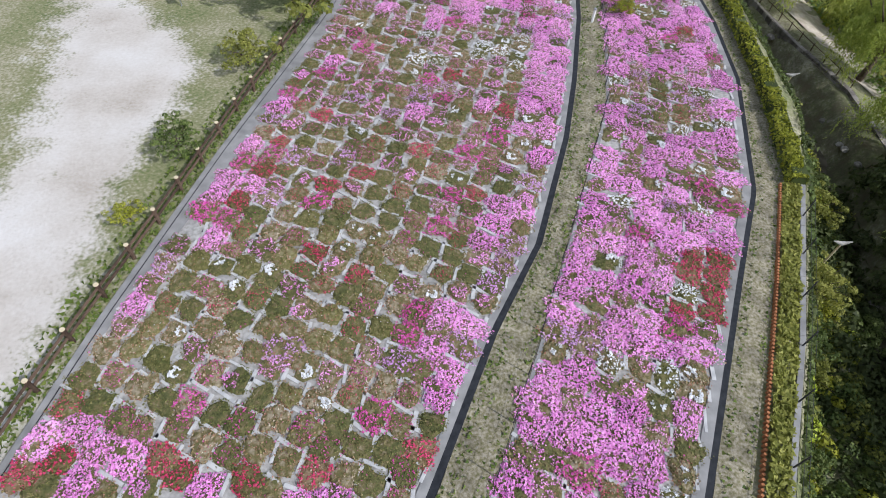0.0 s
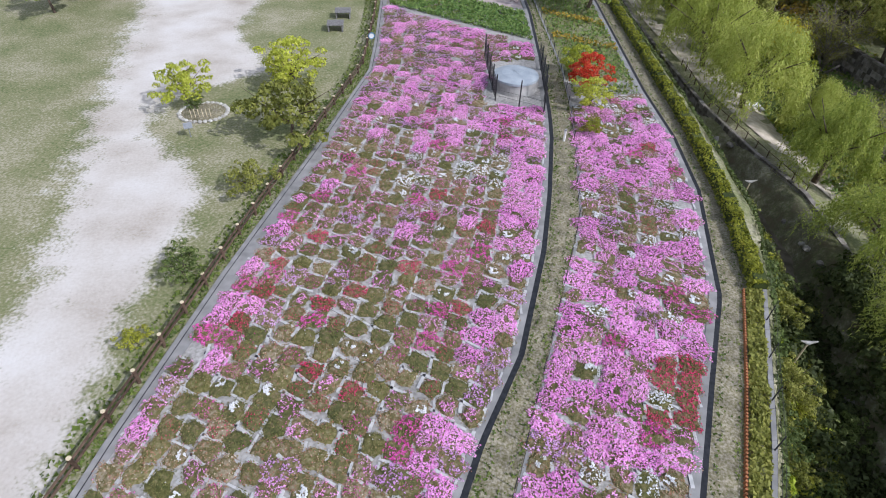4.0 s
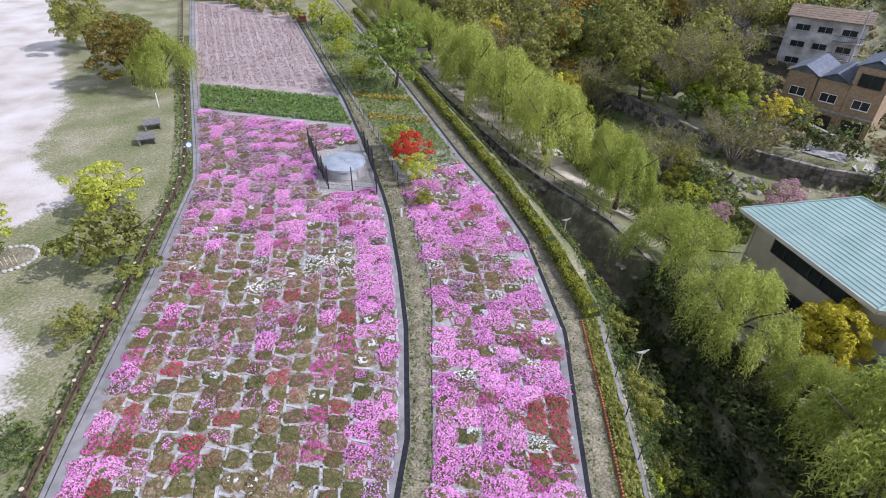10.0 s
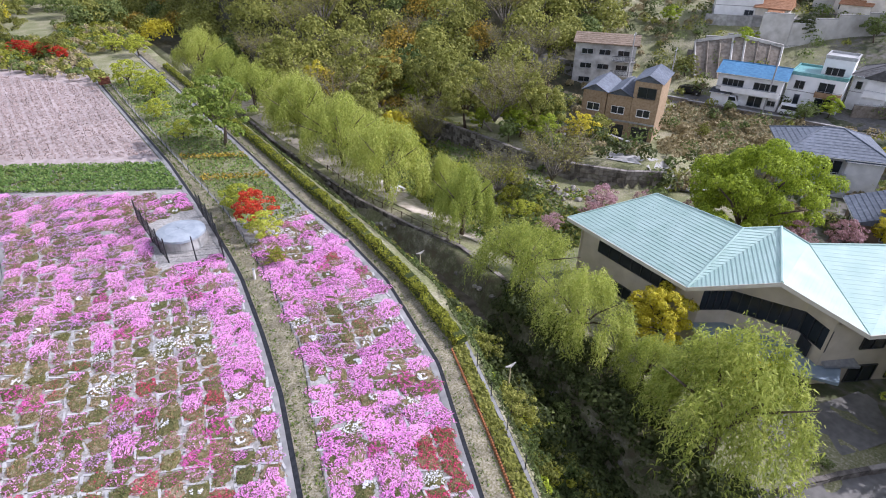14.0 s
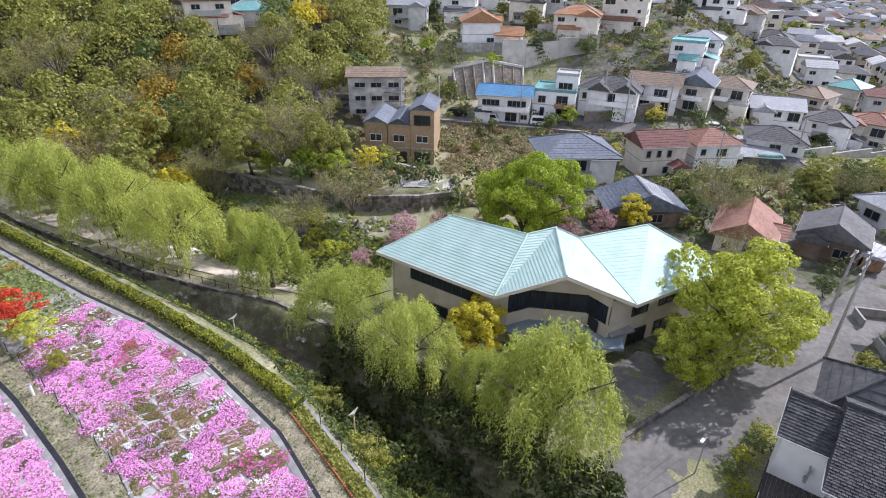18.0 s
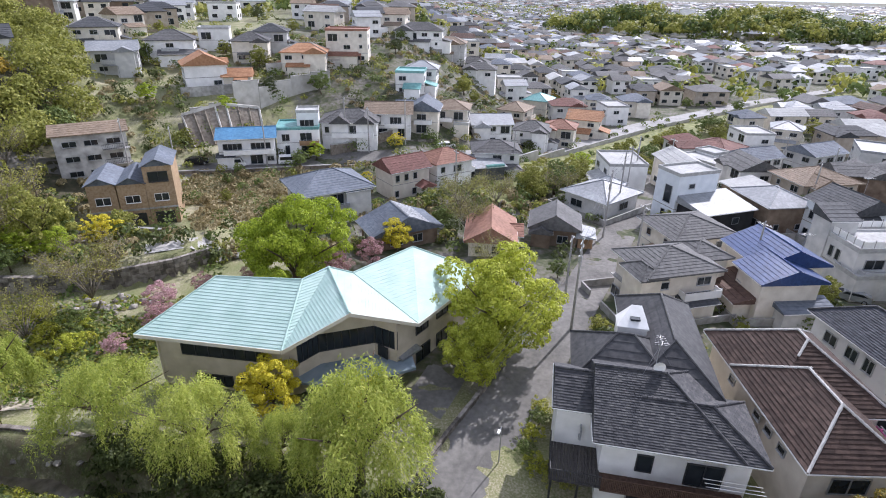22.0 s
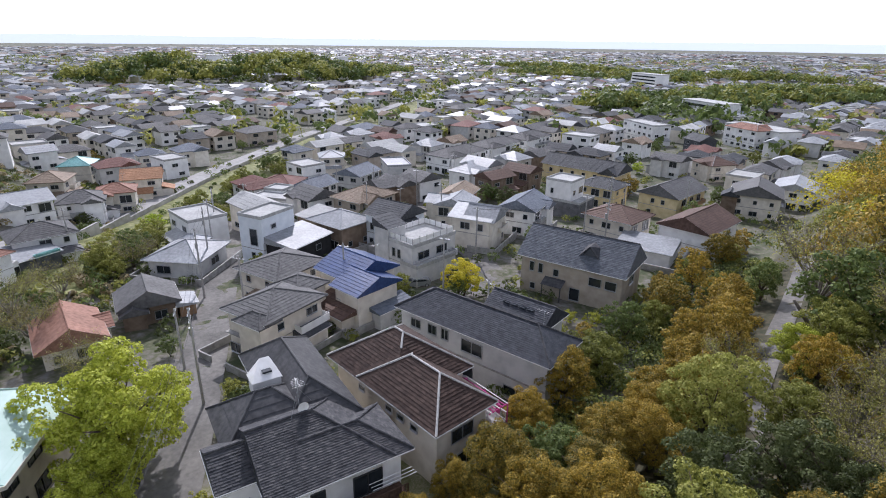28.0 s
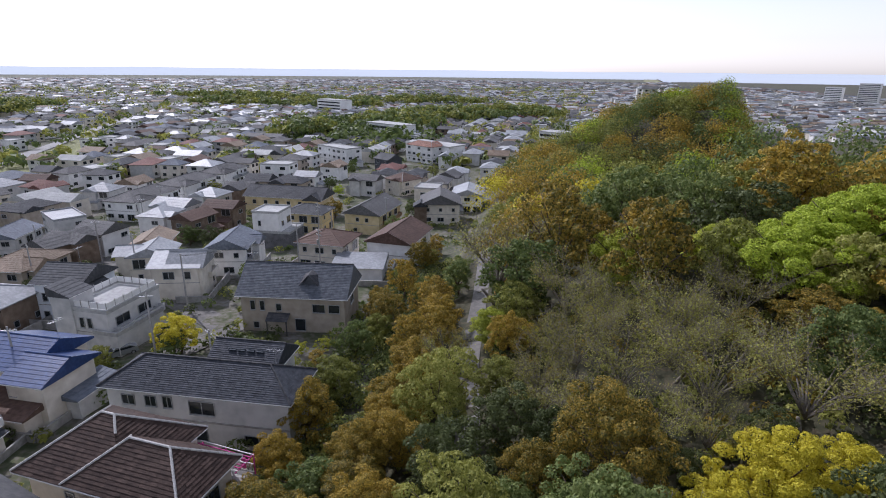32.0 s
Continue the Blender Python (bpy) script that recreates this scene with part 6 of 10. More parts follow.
# the row along the hillside lane and the houses below it
W_ = WALLS["white"]
villa(105.9, 45.0, -5.23, -1.27, "white two-storey house with a bright blue sheet roof and long balcony", [(0, 0, 10.4, 7.0, -2.0, 5.5, "gable", 1.4, "white", "skyblue", 0.5), (-4.0, -3.8, 3.0, 2.2, -2.0, 2.3, "shed", 0.3, "white", "dark", 0.3)],
      [(0, -2.6, 3.3, 3.4, 1.3, 3), (0, 2.6, 3.3, 3.6, 1.3, 3), (0, -2.4, 0.7, 1.8, 1.2, 1), (0, 1.6, 0.4, 2.2, 1.8, 1), (0, 4.2, 0.9, 1.2, 1.0, 1), (3, 0, 3.4, 1.2, 1.1, 1)], [(0, 0.4, 2.55, 9.2, W_)], wall_round=False)
villa(112.0, 36.4, -4.78, -1.35, "white flat-roofed house with teal terrace glass and a timber balcony", [(0, 0, 8.4, 7.6, -2.0, 5.6, "flat", 0, "white", "teal"), (2.0, 1.2, 4.4, 4.6, 5.6, 8.4, "flat", 0, "white", "pale")],
      [(0, -2.4, 3.4, 1.4, 1.4, 1), (0, 1.6, 3.0, 2.2, 2.0, 1), (0, -2.2, 0.6, 0.8, 1.9, 0), (0, 1.8, 0.4, 2.4, 2.0, 1), (0, 2.0, 6.3, 2.6, 1.3, 2)], [(0, 2.2, 2.7, 3.8, WALLS["wood"])], wall_round=False)
villa(117.4, 26.6, -4.2, -1.47, "wide white house with a ribbed grey hip roof and arched balcony", [(0, 0, 11.4, 8.0, -2.0, 5.7, "hip", 2.0, "white", "grey", 0.6), (-1.8, -1.0, 3.4, 7.4, -2.0, 5.68, "gable", 1.5, "white", "grey", 0.5, True), (3.2, -1.0, 3.4, 7.4, -2.0, 5.68, "gable", 1.5, "white", "grey", 0.5, True)],
      [(0, -4.6, 3.5, 0.8, 1.3, 0), (0, -1.8, 3.2, 1.8, 1.8, 1), (0, 1.0, 3.2, 1.8, 1.8, 1), (0, 4.0, 3.2, 1.8, 1.8, 1), (0, -2.0, 0.4, 2.2, 2.0, 1), (0, 2.4, 0.4, 2.2, 2.0, 1)], [(0, 0.8, 2.7, 8.6, W_)], wall_round=False)
villa(123.6, 19.2, -3.5, -1.5, "white house with a pale tan gable roof", [(0, 0, 9.6, 7.0, -2.0, 5.6, "gable", 2.0, "white", "tan", 0.6)], [(0, -2.6, 3.3, 1.8, 1.3, 1), (0, 1.6, 3.3, 2.4, 1.6, 2), (0, -1.4, 0.6, 2.2, 1.8, 1), (0, 2.8, 0.6, 1.4, 1.8, 1)], [(0, 1.6, 2.7, 4.8, W_)], wall_round=False)
villa(128.8, 11.8, -3.5, -1.6, "cream gabled house with a blue-grey roof", [(0, 0, 7.0, 8.4, -2.0, 5.6, "gable", 2.2, "cream", "bluegrey", 0.5, True), (-4.4, 1.0, 4.0, 6.0, -2.0, 5.4, "gable", 1.5, "cream", "bluegrey", 0.5)], [(0, -0.2, 3.4, 2.0, 1.4, 1), (0, -0.2, 0.6, 2.2, 1.8, 1), (0, -3.0, 1.0, 0.8, 1.1, 0)], [(0, 0.2, 2.7, 4.0, W_)], wall_round=False)
villa(134.6, 5.8, -4.2, -1.64, "cream house with a tan hip roof and carport", [(0, 0, 8.4, 7.4, -2.0, 5.5, "hip", 1.7, "cream", "tan", 0.6), (3.0, -4.4, 3.4, 3.0, -2.0, 2.4, "flat", 0, "cream", "pale")], "auto", [(0, -1.2, 2.7, 3.8, W_)], wall_round=False)
villa(82.6, 23.2, -6.93, -0.98, "grey two-storey flats with a broad blue-grey hip roof and balconies", [(0, 0, 10.6, 8.4, -2.0, 5.7, "hip", 2.2, "grey", "bluegrey", 0.9), (3.4, -4.0, 4.0, 1.6, -2.0, 5.4, "hip", 0.5, "grey", "bluegrey", 0.3)],
      [(0, -3.4, 3.2, 2.0, 1.9, 1), (0, 0.0, 3.2, 2.0, 1.9, 1), (0, -3.4, 0.4, 2.0, 1.9, 1), (0, 0.0, 0.4, 2.0, 1.9, 1), (3, -1.5, 3.6, 0.9, 1.2, 0), (3, 1.8, 3.6, 0.9, 1.2, 0)], [(0, -3.4, 2.75, 2.8, M_METAL), (0, 0.2, 2.75, 2.8, M_METAL), (0, 0.0, 0.1, 9.4, WALLS["grey"])], wall_round=False)
villa(95.4, 12.8, -7.25, -0.9, "cream house with a dark red-brown gable roof and round porch", [(0, 0, 7.6, 6.0, -2.0, 5.4, "gable", 1.9, "cream", "redbrown", 0.5), (2.4, -3.8, 2.6, 2.0, -2.0, 2.4, "gable", 0.8, "cream", "redbrown", 0.4, True)],
      [(0, -2.8, 3.6, 0.7, 1.2, 0), (0, -1.0, 3.6, 0.7, 1.2, 0), (0, 0.8, 3.6, 0.7, 1.2, 0), (1, -1.2, 3.4, 1.1, 1.2, 1), (1, 1.2, 3.4, 1.1, 1.2, 1), (0, -3.0, 0.8, 0.7, 1.2, 0), (0, 0.6, 0.8, 0.8, 1.2, 0)], wall_round=False)
villa(101.6, 5.4, -7.25, -0.95, "white house with a terracotta hip roof and white balcony", [(0, 0, 7.6, 6.6, -2.0, 5.4, "hip", 1.9, "white", "terra", 0.6)], [(0, -2.6, 3.6, 0.8, 1.1, 0), (0, 0.6, 3.4, 1.6, 1.3, 1), (1, 0.0, 3.1, 2.4, 1.9, 1), (1, 0.4, 0.4, 2.4, 2.0, 1)], [(1, 0.0, 2.6, 5.6, W_)], wall_round=False)
villa(106.6, -0.6, -7.4, -1.2, "low dark garage house with a pale shed roof and green doors", [(0, 0, 9.0, 6.4, -2.0, 3.2, "shed", 0.8, "dark", "silver", 0.5), (2.6, -3.4, 3.6, 0.5, -2.0, 3.0, "flat", 0, "dark", "teal")], [(0, -2.6, 0.4, 2.0, 2.2, 1)], wall_round=False)
villa(112.4, -4.4, -8.0, -1.5, "white house with a grey hip roof beside the straight road", [(0, 0, 9.0, 7.6, -2.0, 5.4, "hip", 1.7, "white", "grey", 0.6), (3.0, -4.6, 3.0, 2.4, -2.0, 2.6, "hip", 0.7, "white", "grey", 0.4)], "auto", wall_round=False)
villa(138.4, -3.6, -8.1, -1.4, "white house with pale silver gables", [(0, 0, 9.6, 8.0, -2.0, 5.4, "gable", 1.8, "white", "silver", 0.6), (-2.6, -3.0, 4.0, 4.0, -2.0, 4.9, "gable", 1.2, "white", "silver", 0.4, True)], "auto", wall_round=False)


# ---- houses in three variants that fill the streets further out ----
def fill_town():
    rng = np.random.default_rng(77)
    walls = ["white", "cream", "white", "grey", "cream", "beige", "white", "cream", "brownw"]
    roofs = ["grey", "dark", "silver", "grey", "dark", "grey", "tan", "bluegrey", "darkbrown", "dark", "pale", "silver", "redbrown", "grey", "dark", "silver", "bluegrey", "grey", "tan"]
    taken = list(PLOTS)
    proto = []
    for i in range(26):
        roof = ("hip", "gable", "hip", "gable", "gable", "hip", "flat")[i % 7]
        w, d = rng.uniform(7.5, 11.5), rng.uniform(6.2, 8.2)
        rm = roofs[i % len(roofs)] if roof != "flat" else "pale"
        hgt = 5.85
        bodyg, roofg, caps = Geo(), Geo(), []
        bodyg = body(w, d, -2.5, hgt, d * 0.26 if roof == "gable" else 0)
        make_roof(roofg, caps, roof, w, d, hgt, d * 0.26, 0.5, 4)
        wings = [(a.mesh("wing_wall", WALLS[walls[i % len(walls)]]), b.mesh("wing_roof", ROOFS[rm])) for a, b in annexes(rng, w, d, 2, roof, 4)[:2]]
        plain = Geo()
        make_roof(plain, caps, roof, w, d, hgt, d * 0.26, 0.5, 0)
        proto.append((w, d, bodyg.mesh("wall", WALLS[walls[i % len(walls)]]), roofg.mesh("roof", ROOFS[rm]), walls[i % len(walls)], rm, bodyg, plain, wings))
    # Pale-coloured houses, favoured far out so their colours stand in for haze.
    HAZE_PALE = [q for q in range(len(proto)) if proto[q][5] in ("silver", "pale", "bluegrey") or proto[q][4] == "white"]
    std, tall = window_mesh(1.65, 1.05), window_mesh(2.4, 1.85, False)
    c, s = math.cos(0.13), math.sin(0.13)
    river = np.array([(115, 3), (140.6, -19.5), (178.6, -54), (227, -107), (284, -182), (420, -360), (700, -760)], float)

    def river_side(x, y):
        best = 1e9
        for (x0, y0), (x1, y1) in zip(river, river[1:]):
            dx, dy = x1 - x0, y1 - y0
            t = max(0, min(1, ((x - x0) * dx + (y - y0) * dy) / (dx * dx + dy * dy)))
            ex, ey = x - x0 - t * dx, y - y0 - t * dy
            dist = math.hypot(ex, ey)
            if dist < best:
                best, side = dist, (dx * ey - dy * ex)
        return best, side

    far = {}
    count = 0
    for i in range(-60, 205):
        for j in range(-205, 30):
            gx, gy = i * 12.6 + rng.normal(0, 1.1), j * 11.2 + (j // 2) * 3.6 + rng.normal(0, 0.9)
            if i % 6 == 0 and rng.uniform() < 0.7:
                continue
            x, y = gx * c - gy * s, gx * s + gy * c
            dist, az = math.hypot(x, y), math.degrees(math.atan2(x, y)) % 360
            if dist < 108 or dist > 2600 or az < 38 or az > 200 or (az > 170 and dist < 430):
                continue
            if az < 62 and dist < 150 or (102 < x < 128 and 40 < y < 68):
                continue
            if az < 100 and dist < 128:
                continue
            fx = np.interp(-y, [-p[1] for p in FOREST], [p[0] for p in FOREST])
            if y < 0 and x < fx + 8 and dist < 620:
                continue
            if az < 72 and dist > 520:
                continue
            if az < 97 and dist < 230 and rng.uniform() < 0.5:
                continue
            if dist < 420 and noise.noise((x * 0.021, y * 0.021, 9.0)) > 0.3:
                continue
            rd, side = river_side(x, y)
            if rd < (10 if side > 0 else 22):
                continue
            if any((x - p) ** 2 + (y - q) ** 2 < r * r for p, q, r in taken):
                continue
            kp, kq = 0.35 * (x - 562) + 0.937 * (y + 210), 0.937 * (x - 562) - 0.35 * (y + 210)
            if (kp / 152) ** 2 + (kq / 66) ** 2 < 1:
                continue
            if rng.uniform() < (0.16 if dist < 400 else 0.14 if dist < 700 else 0.42 if dist < 1200 else 0.8):
                continue
            k = int(rng.integers(len(proto)))
            if dist > 450 and rng.uniform() < 0.45:
                k = HAZE_PALE[int(rng.integers(len(HAZE_PALE)))]
            w, d, wm, rm, wn, rn, bg, rg, wings = proto[k]
            rz = 0.13 + (math.pi if x < 0 else math.pi / 2 * int(rng.integers(2)) + math.pi) + rng.normal(0, 0.07)
            if az < 95 and dist < 400:
                rz = -math.radians(az) + rng.normal(0, 0.2)
            z = hz(x, y) - 0.2
            if dist < 235:
                ob = thing("house", "%s two-storey house with a %s roof" % (WALL_WORDS[wn], ROOF_WORDS[rn]), "house", "houses of the town", at=(x, y, z), rz=rz)
                part("wall", wm, None, ob)
                part("roof", rm, None, ob)
                for a, b in wings:
                    part("wing_wall", a, None, ob)
                    part("wing_roof", b, None, ob)
                # the two walls that look to the park
                for sd in (0, 1, 3):
                    for f in (0, 1):
                        ln = w if sd == 0 else d
                        for a in ((-0.27, 0.27) if sd == 0 else (rng.uniform(-0.3, 0.3),)):
                            if rng.uniform() < 0.2:
                                continue
                            put_window(ob, sd, a * ln, 1.0 + f * 2.75, w, d, tall if rng.uniform() < 0.3 and sd == 0 else std)
                count += 1
            else:
                far.setdefault(k, []).append((x, y, z, rz, rng.uniform(0.9, 1.3) if dist < 700 else rng.uniform(0.9, 1.7) if dist < 1200 else rng.uniform(1.3, 2.6)))
    for k, places in far.items():
        w, d, wm, rm, wn, rn, bg, rg, wings = proto[k]
        for g0, mats, nm in ((bg, WALLS[wn], "far_house_walls"), (rg, ROOFS[rn], "far_house_roofs")):
            v0 = np.array(g0.v)
            g = Geo()
            for x, y, z, rz, sc in places:
                n0 = len(g.v)
                cc, ss = math.cos(rz) * sc, math.sin(rz) * sc
                g.v += np.stack([v0[:, 0] * cc - v0[:, 1] * ss + x, v0[:, 0] * ss + v0[:, 1] * cc + y, v0[:, 2] + z], 1).tolist()
                g.f += [tuple(q + n0 for q in f) for f in g0.f]
            g.m = [0] * len(g.f)
            tagged(part(nm, g, mats), "distant %s houses with %s roofs" % (WALL_WORDS[wn], ROOF_WORDS[rn]), "houses", kind="stuff")
        # small dark windows on the distant walls
        g = Geo()
        for x, y, z, rz, sc in places:
            if math.hypot(x, y) > 620:
                continue
            cc, ss = math.cos(rz) * sc, math.sin(rz) * sc
            for lx, lz in ((-0.28, 1.2), (0.22, 1.2), (-0.22, 4.0), (0.28, 4.0)):
                for px, py, r2 in ((lx * w, -d / 2 - 0.04, 0.0), (w / 2 + 0.04, lx * d, math.pi / 2)):
                    wx, wy, ca, sa = x + px * cc - py * ss, y + px * ss + py * cc, math.cos(rz + r2) * 0.85 * sc, math.sin(rz + r2) * 0.85 * sc
                    g.face([(wx - ca, wy - sa, z + lz), (wx + ca, wy + sa, z + lz), (wx + ca, wy + sa, z + lz + 1.2), (wx - ca, wy - sa, z + lz + 1.2)])
        tagged(part("far_house_windows", g, M_GLASS), "dark windows of distant houses", "windows", kind="stuff")
    return count


fill_town()

# ---- community centre with the pale green roof ----
M_GREENROOF = two("pale_green_sheet_roof", (0.36, 0.5, 0.44), (0.45, 0.58, 0.53), 0.7, rough=0.55, metal=0.0, big=0.1, bump=0.08, bscale=3)
M_ROOFSEAM = two("grey_green_sheet_lap", (0.29, 0.41, 0.37), (0.36, 0.49, 0.44), 0.7, rough=0.5)
M_TERRACE = two("blue_grey_terrace", (0.17, 0.22, 0.26), (0.25, 0.3, 0.34), 1.0)
M_FASCIA = two("cream_fascia", (0.5, 0.46, 0.38), (0.6, 0.56, 0.48), 1.0)
M_RENDER = two("sand_render", (0.46, 0.4, 0.31), (0.6, 0.53, 0.43), 0.8, big=0.15, bump=0.15)
M_FRAME = two("black_window_frame", (0.015, 0.017, 0.02), (0.035, 0.037, 0.04), 3.0, rough=0.4)


def tiled_slope(g, e0, e1, t0, t1, courses, tile, seed, lift=0.055, gap=0.015, mi=0):
    """A roof plane laid tile by tile in staggered courses, each a little uneven."""
    rng = np.random.default_rng(seed)
    e0, e1, t0, t1 = map(Vector, (e0, e1, t0, t1))
    nrm = (e1 - e0).cross(t0 - e0)
    if nrm.length < 1e-6:
        nrm = (e1 - e0).cross(t1 - e0)
    nrm.normalize()
    g.face([e0, e1, t1, t0] if (t1 - t0).length > 1e-3 else [e0, e1, t1], mi)
    for i in range(courses):
        a, b = i / courses, min(1.0, (i + 1.12) / courses)
        l0, r0, l1, r1 = e0.lerp(t0, a), e1.lerp(t1, a), e0.lerp(t0, b), e1.lerp(t1, b)
        n = max(1, round((r0 - l0).length / tile))
        off = 0.5 * (i % 2)
        for j in range(n + 1):
            u0, u1 = max(0, (j - off) / n), min(1, (j + 1 - off) / n)
            if u1 - u0 < 0.01:
                continue
            k = gap / max(0.2, (r0 - l0).length)
            h = nrm * (lift * rng.uniform(0.75, 1.3))
            p, q, r, s = l0.lerp(r0, u0 + k) + h, l0.lerp(r0, u1 - k) + h, l1.lerp(r1, u1 - k) + nrm * 0.006, l1.lerp(r1, u0 + k) + nrm * 0.006
            g.face([p, q, r, s], mi)
            g.face([p - h * 0.9, q - h * 0.9, q, p], mi)


def wall_panel(g, p, q, z0, z1, thick=0.25, mi=0):
    """Upright wall between two plan points."""
    p, q = Vector((*p, 0)), Vector((*q, 0))
    n = (q - p).cross(Vector((0, 0, 1))).normalized() * thick
    ring = [p, q, q - n, p - n]
    g.solid([(v.x, v.y, z0) for v in ring], [(v.x, v.y, z1) for v in ring], mi)


def facade_window(parent, p, q, u0, u1, z0, z1, bars=2, proud=0.06, frame=None, name="window"):
    """A window with frame and panes on the wall from p to q, between the fractions u0 and u1 of its length."""
    p, q = Vector((*p, 0)), Vector((*q, 0))
    n = (q - p).cross(Vector((0, 0, 1))).normalized()
    a, b = p.lerp(q, u0) + n * proud, p.lerp(q, u1) + n * proud
    rz = math.atan2(b.y - a.y, b.x - a.x)
    w, h = (b - a).length, z1 - z0
    ob = part(name, window_mesh(round(w, 2), round(h, 2), False, bars, frame or M_FRAME), None, parent)
    ob.matrix_basis = parent.matrix_world.inverted() @ pose((a.x + b.x) / 2, (a.y + b.y) / 2, z0, 0, 0, math.degrees(rz))
    return ob


def community_centre():
    c = thing("community_centre", "sand-coloured two-storey hall under a folded pale green roof", "building", at=(45, 15, -6))
    inv = c.matrix_world.inverted()

    def add(name, g, m, label=""):
        ob = part(name, g, m, c, label)
        ob.matrix_basis = inv
        return ob

    A, B, N, C, D = (37.7, 28.5, 0.0), (36.4, 15.3, 0.0), (38.5, 9.95, 2.6), (41.4, 4.5, 0.0), (51.7, -1.6, 0.0)
    E_, V, M, J, K = (43.8, 23.6, 2.8), (43.5, 15.4, 2.8), (45.8, 13.5, 3.0), (45.8, 11.2, 2.5), (51.5, 6.1, 2.8)

    def onto(p, q, r, s):
        """s moved in height into the plane of p, q and r."""
        n = (Vector(q) - Vector(p)).cross(Vector(r) - Vector(p))
        return (s[0], s[1], p[2] - (n.x * (s[0] - p[0]) + n.y * (s[1] - p[1])) / n.z)

    E_ = onto(A, B, V, E_)
    planes = [(A, B, V, E_), (B, N, M, V), (N, C, J, M), (C, D, K, J)]
    roof = Geo()
    for p, q, r, t in planes:
        roof.face([p, q, r])
        roof.face([p, r, t])
    add("roof", roof, M_GREENROOF, "pale green sheet roof")
    low = Geo()
    for p, q, r, t in planes:
        for f in ((p, q, r), (p, r, t)):
            low.face([(x, y, z - 0.22) for x, y, z in f[::-1]])
    add("soffit", low, M_FASCIA)
    # standing laps of the sheets, level across each slope
    for p, q, r, t in planes:
        thick = 0.028 if p in (A, B) else 0.008
        rib = Geo()
        for tri in ((p, q, r), (p, r, t)):
            tri = [Vector(v) for v in tri]
            n = (tri[1] - tri[0]).cross(tri[2] - tri[0]).normalized()
            down = (Vector((0, 0, -1)) + n * n.z).normalized() * 0.05
            z = 0.09
            while z < 3.4:
                cut = []
                for a, b in ((0, 1), (1, 2), (2, 0)):
                    u, v = tri[a], tri[b]
                    if (u.z - z) * (v.z - z) < 0:
                        cut.append(u.lerp(v, (z - u.z) / (v.z - u.z)))
                if len(cut) == 2 and (cut[0] - cut[1]).length > 0.3:
                    a, b = cut
                    rib.solid([a, b, b + down, a + down], [a + n * thick, b + n * thick, b + down + n * (thick + 0.004), a + down + n * (thick + 0.004)])
                z += 0.13
        add("roof_seam", rib, M_ROOFSEAM if p in (A, B) else M_GREENROOF)
    for a, b in ((A, B), (B, N), (N, C), (C, D), (D, K), (K, J), (J, M), (M, V), (V, E_), (E_, A)):
        a, b = Vector(a), Vector(b)
        n = (b - a).cross(Vector((0, 0, 1))).normalized() * 0.06
        lo, hi = Vector((0, 0, 0.3)), Vector((0, 0, 0.04))
        add("fascia", Geo().solid([a - lo, b - lo, b - lo + n, a - lo + n], [a + hi, b + hi, b + hi + n, a + hi + n]), M_FASCIA)
    for a, b, r in ((B, V, 0.09), (N, M, 0.1), (C, J, 0.03), (E_, V, 0.07), (M, V, 0.07), (J, K, 0.07), (A, E_, 0.06), (M, J, 0.07), (K, D, 0.07)):
        add("ridge_cap", Geo().tube(Vector(a) + Vector((0, 0, 0.04)), Vector(b) + Vector((0, 0, 0.04)), r, r, 6), M_GREENROOF)
    # walls
    W1, W2, W5, W6 = (38.4, 27.2), (37.5, 16.2), (42.2, 5.4), (51.6, -0.4)
    G1, G2, G3, G4 = (37.9, 14.6), (39.8, 13.2), (41.6, 8.6), (40.6, 6.4)
    W0, W7, W8 = (44.2, 23.0), (51.7, 5.8), (46.2, 12.6)
    for p, q, zt in ((W0, W1, -0.1), (W1, W2, -0.05), (W5, W6, -0.05), (W6, W7, -0.1), (W7, W8, 0.4), (W8, W0, 0.4), (W2, G1, 0.1), (G4, W5, 0.1)):
        wall = Geo()
        wall_panel(wall, p, q, -7.5, zt)
        add("wall", wall, M_RENDER)
    # glazed bay behind the terrace: sill wall, glass band, wall up to the gable soffit
    for p, q, zt in ((G1, G2, 0.3), (G2, G3, 1.2), (G3, G4, 0.5)):
        sill, head = Geo(), Geo()
        wall_panel(sill, p, q, -7.5, -2.45)
        wall_panel(head, p, q, -0.55, zt)
        add("sill_wall", sill, M_RENDER)
        add("head_wall", head, M_RENDER)
    facade_window(c, G1, G2, 0.02, 0.98, -2.45, -0.5, 3, -0.1)
    facade_window(c, G2, G3, 0.01, 0.4, -2.45, -0.5, 2, -0.1)
    facade_window(c, G2, G3, 0.42, 0.99, -2.45, -0.5, 3, -0.1)
    facade_window(c, G3, G4, 0.02, 0.98, -2.45, -0.5, 2, -0.1)
    door = Geo()
    wall_panel(door, (G3[0] - 0.15, G3[1] - 0.3), (G4[0] + 0.1, G4[1] + 0.9), -3.6, -2.4, 0.1)
    add("terrace_door", door, M_FRAME)
    floor = Geo()
    ring = [(37.3, 15.6), G2, G3, G4, (41.8, 5.2), (39.9, 4.6), (38.0, 8.2), (36.9, 12.4)]
    floor.solid([(x, y, -3.95) for x, y in ring], [(x, y, -3.7) for x, y in ring])
    add("terrace", floor, M_TERRACE, "blue-grey terrace roof below the glazed bay")
    facade_window(c, W1, W2, 0.22, 0.55, -2.1, -0.75, 2)
    facade_window(c, W1, W2, 0.56, 0.92, -2.1, -0.75, 3)
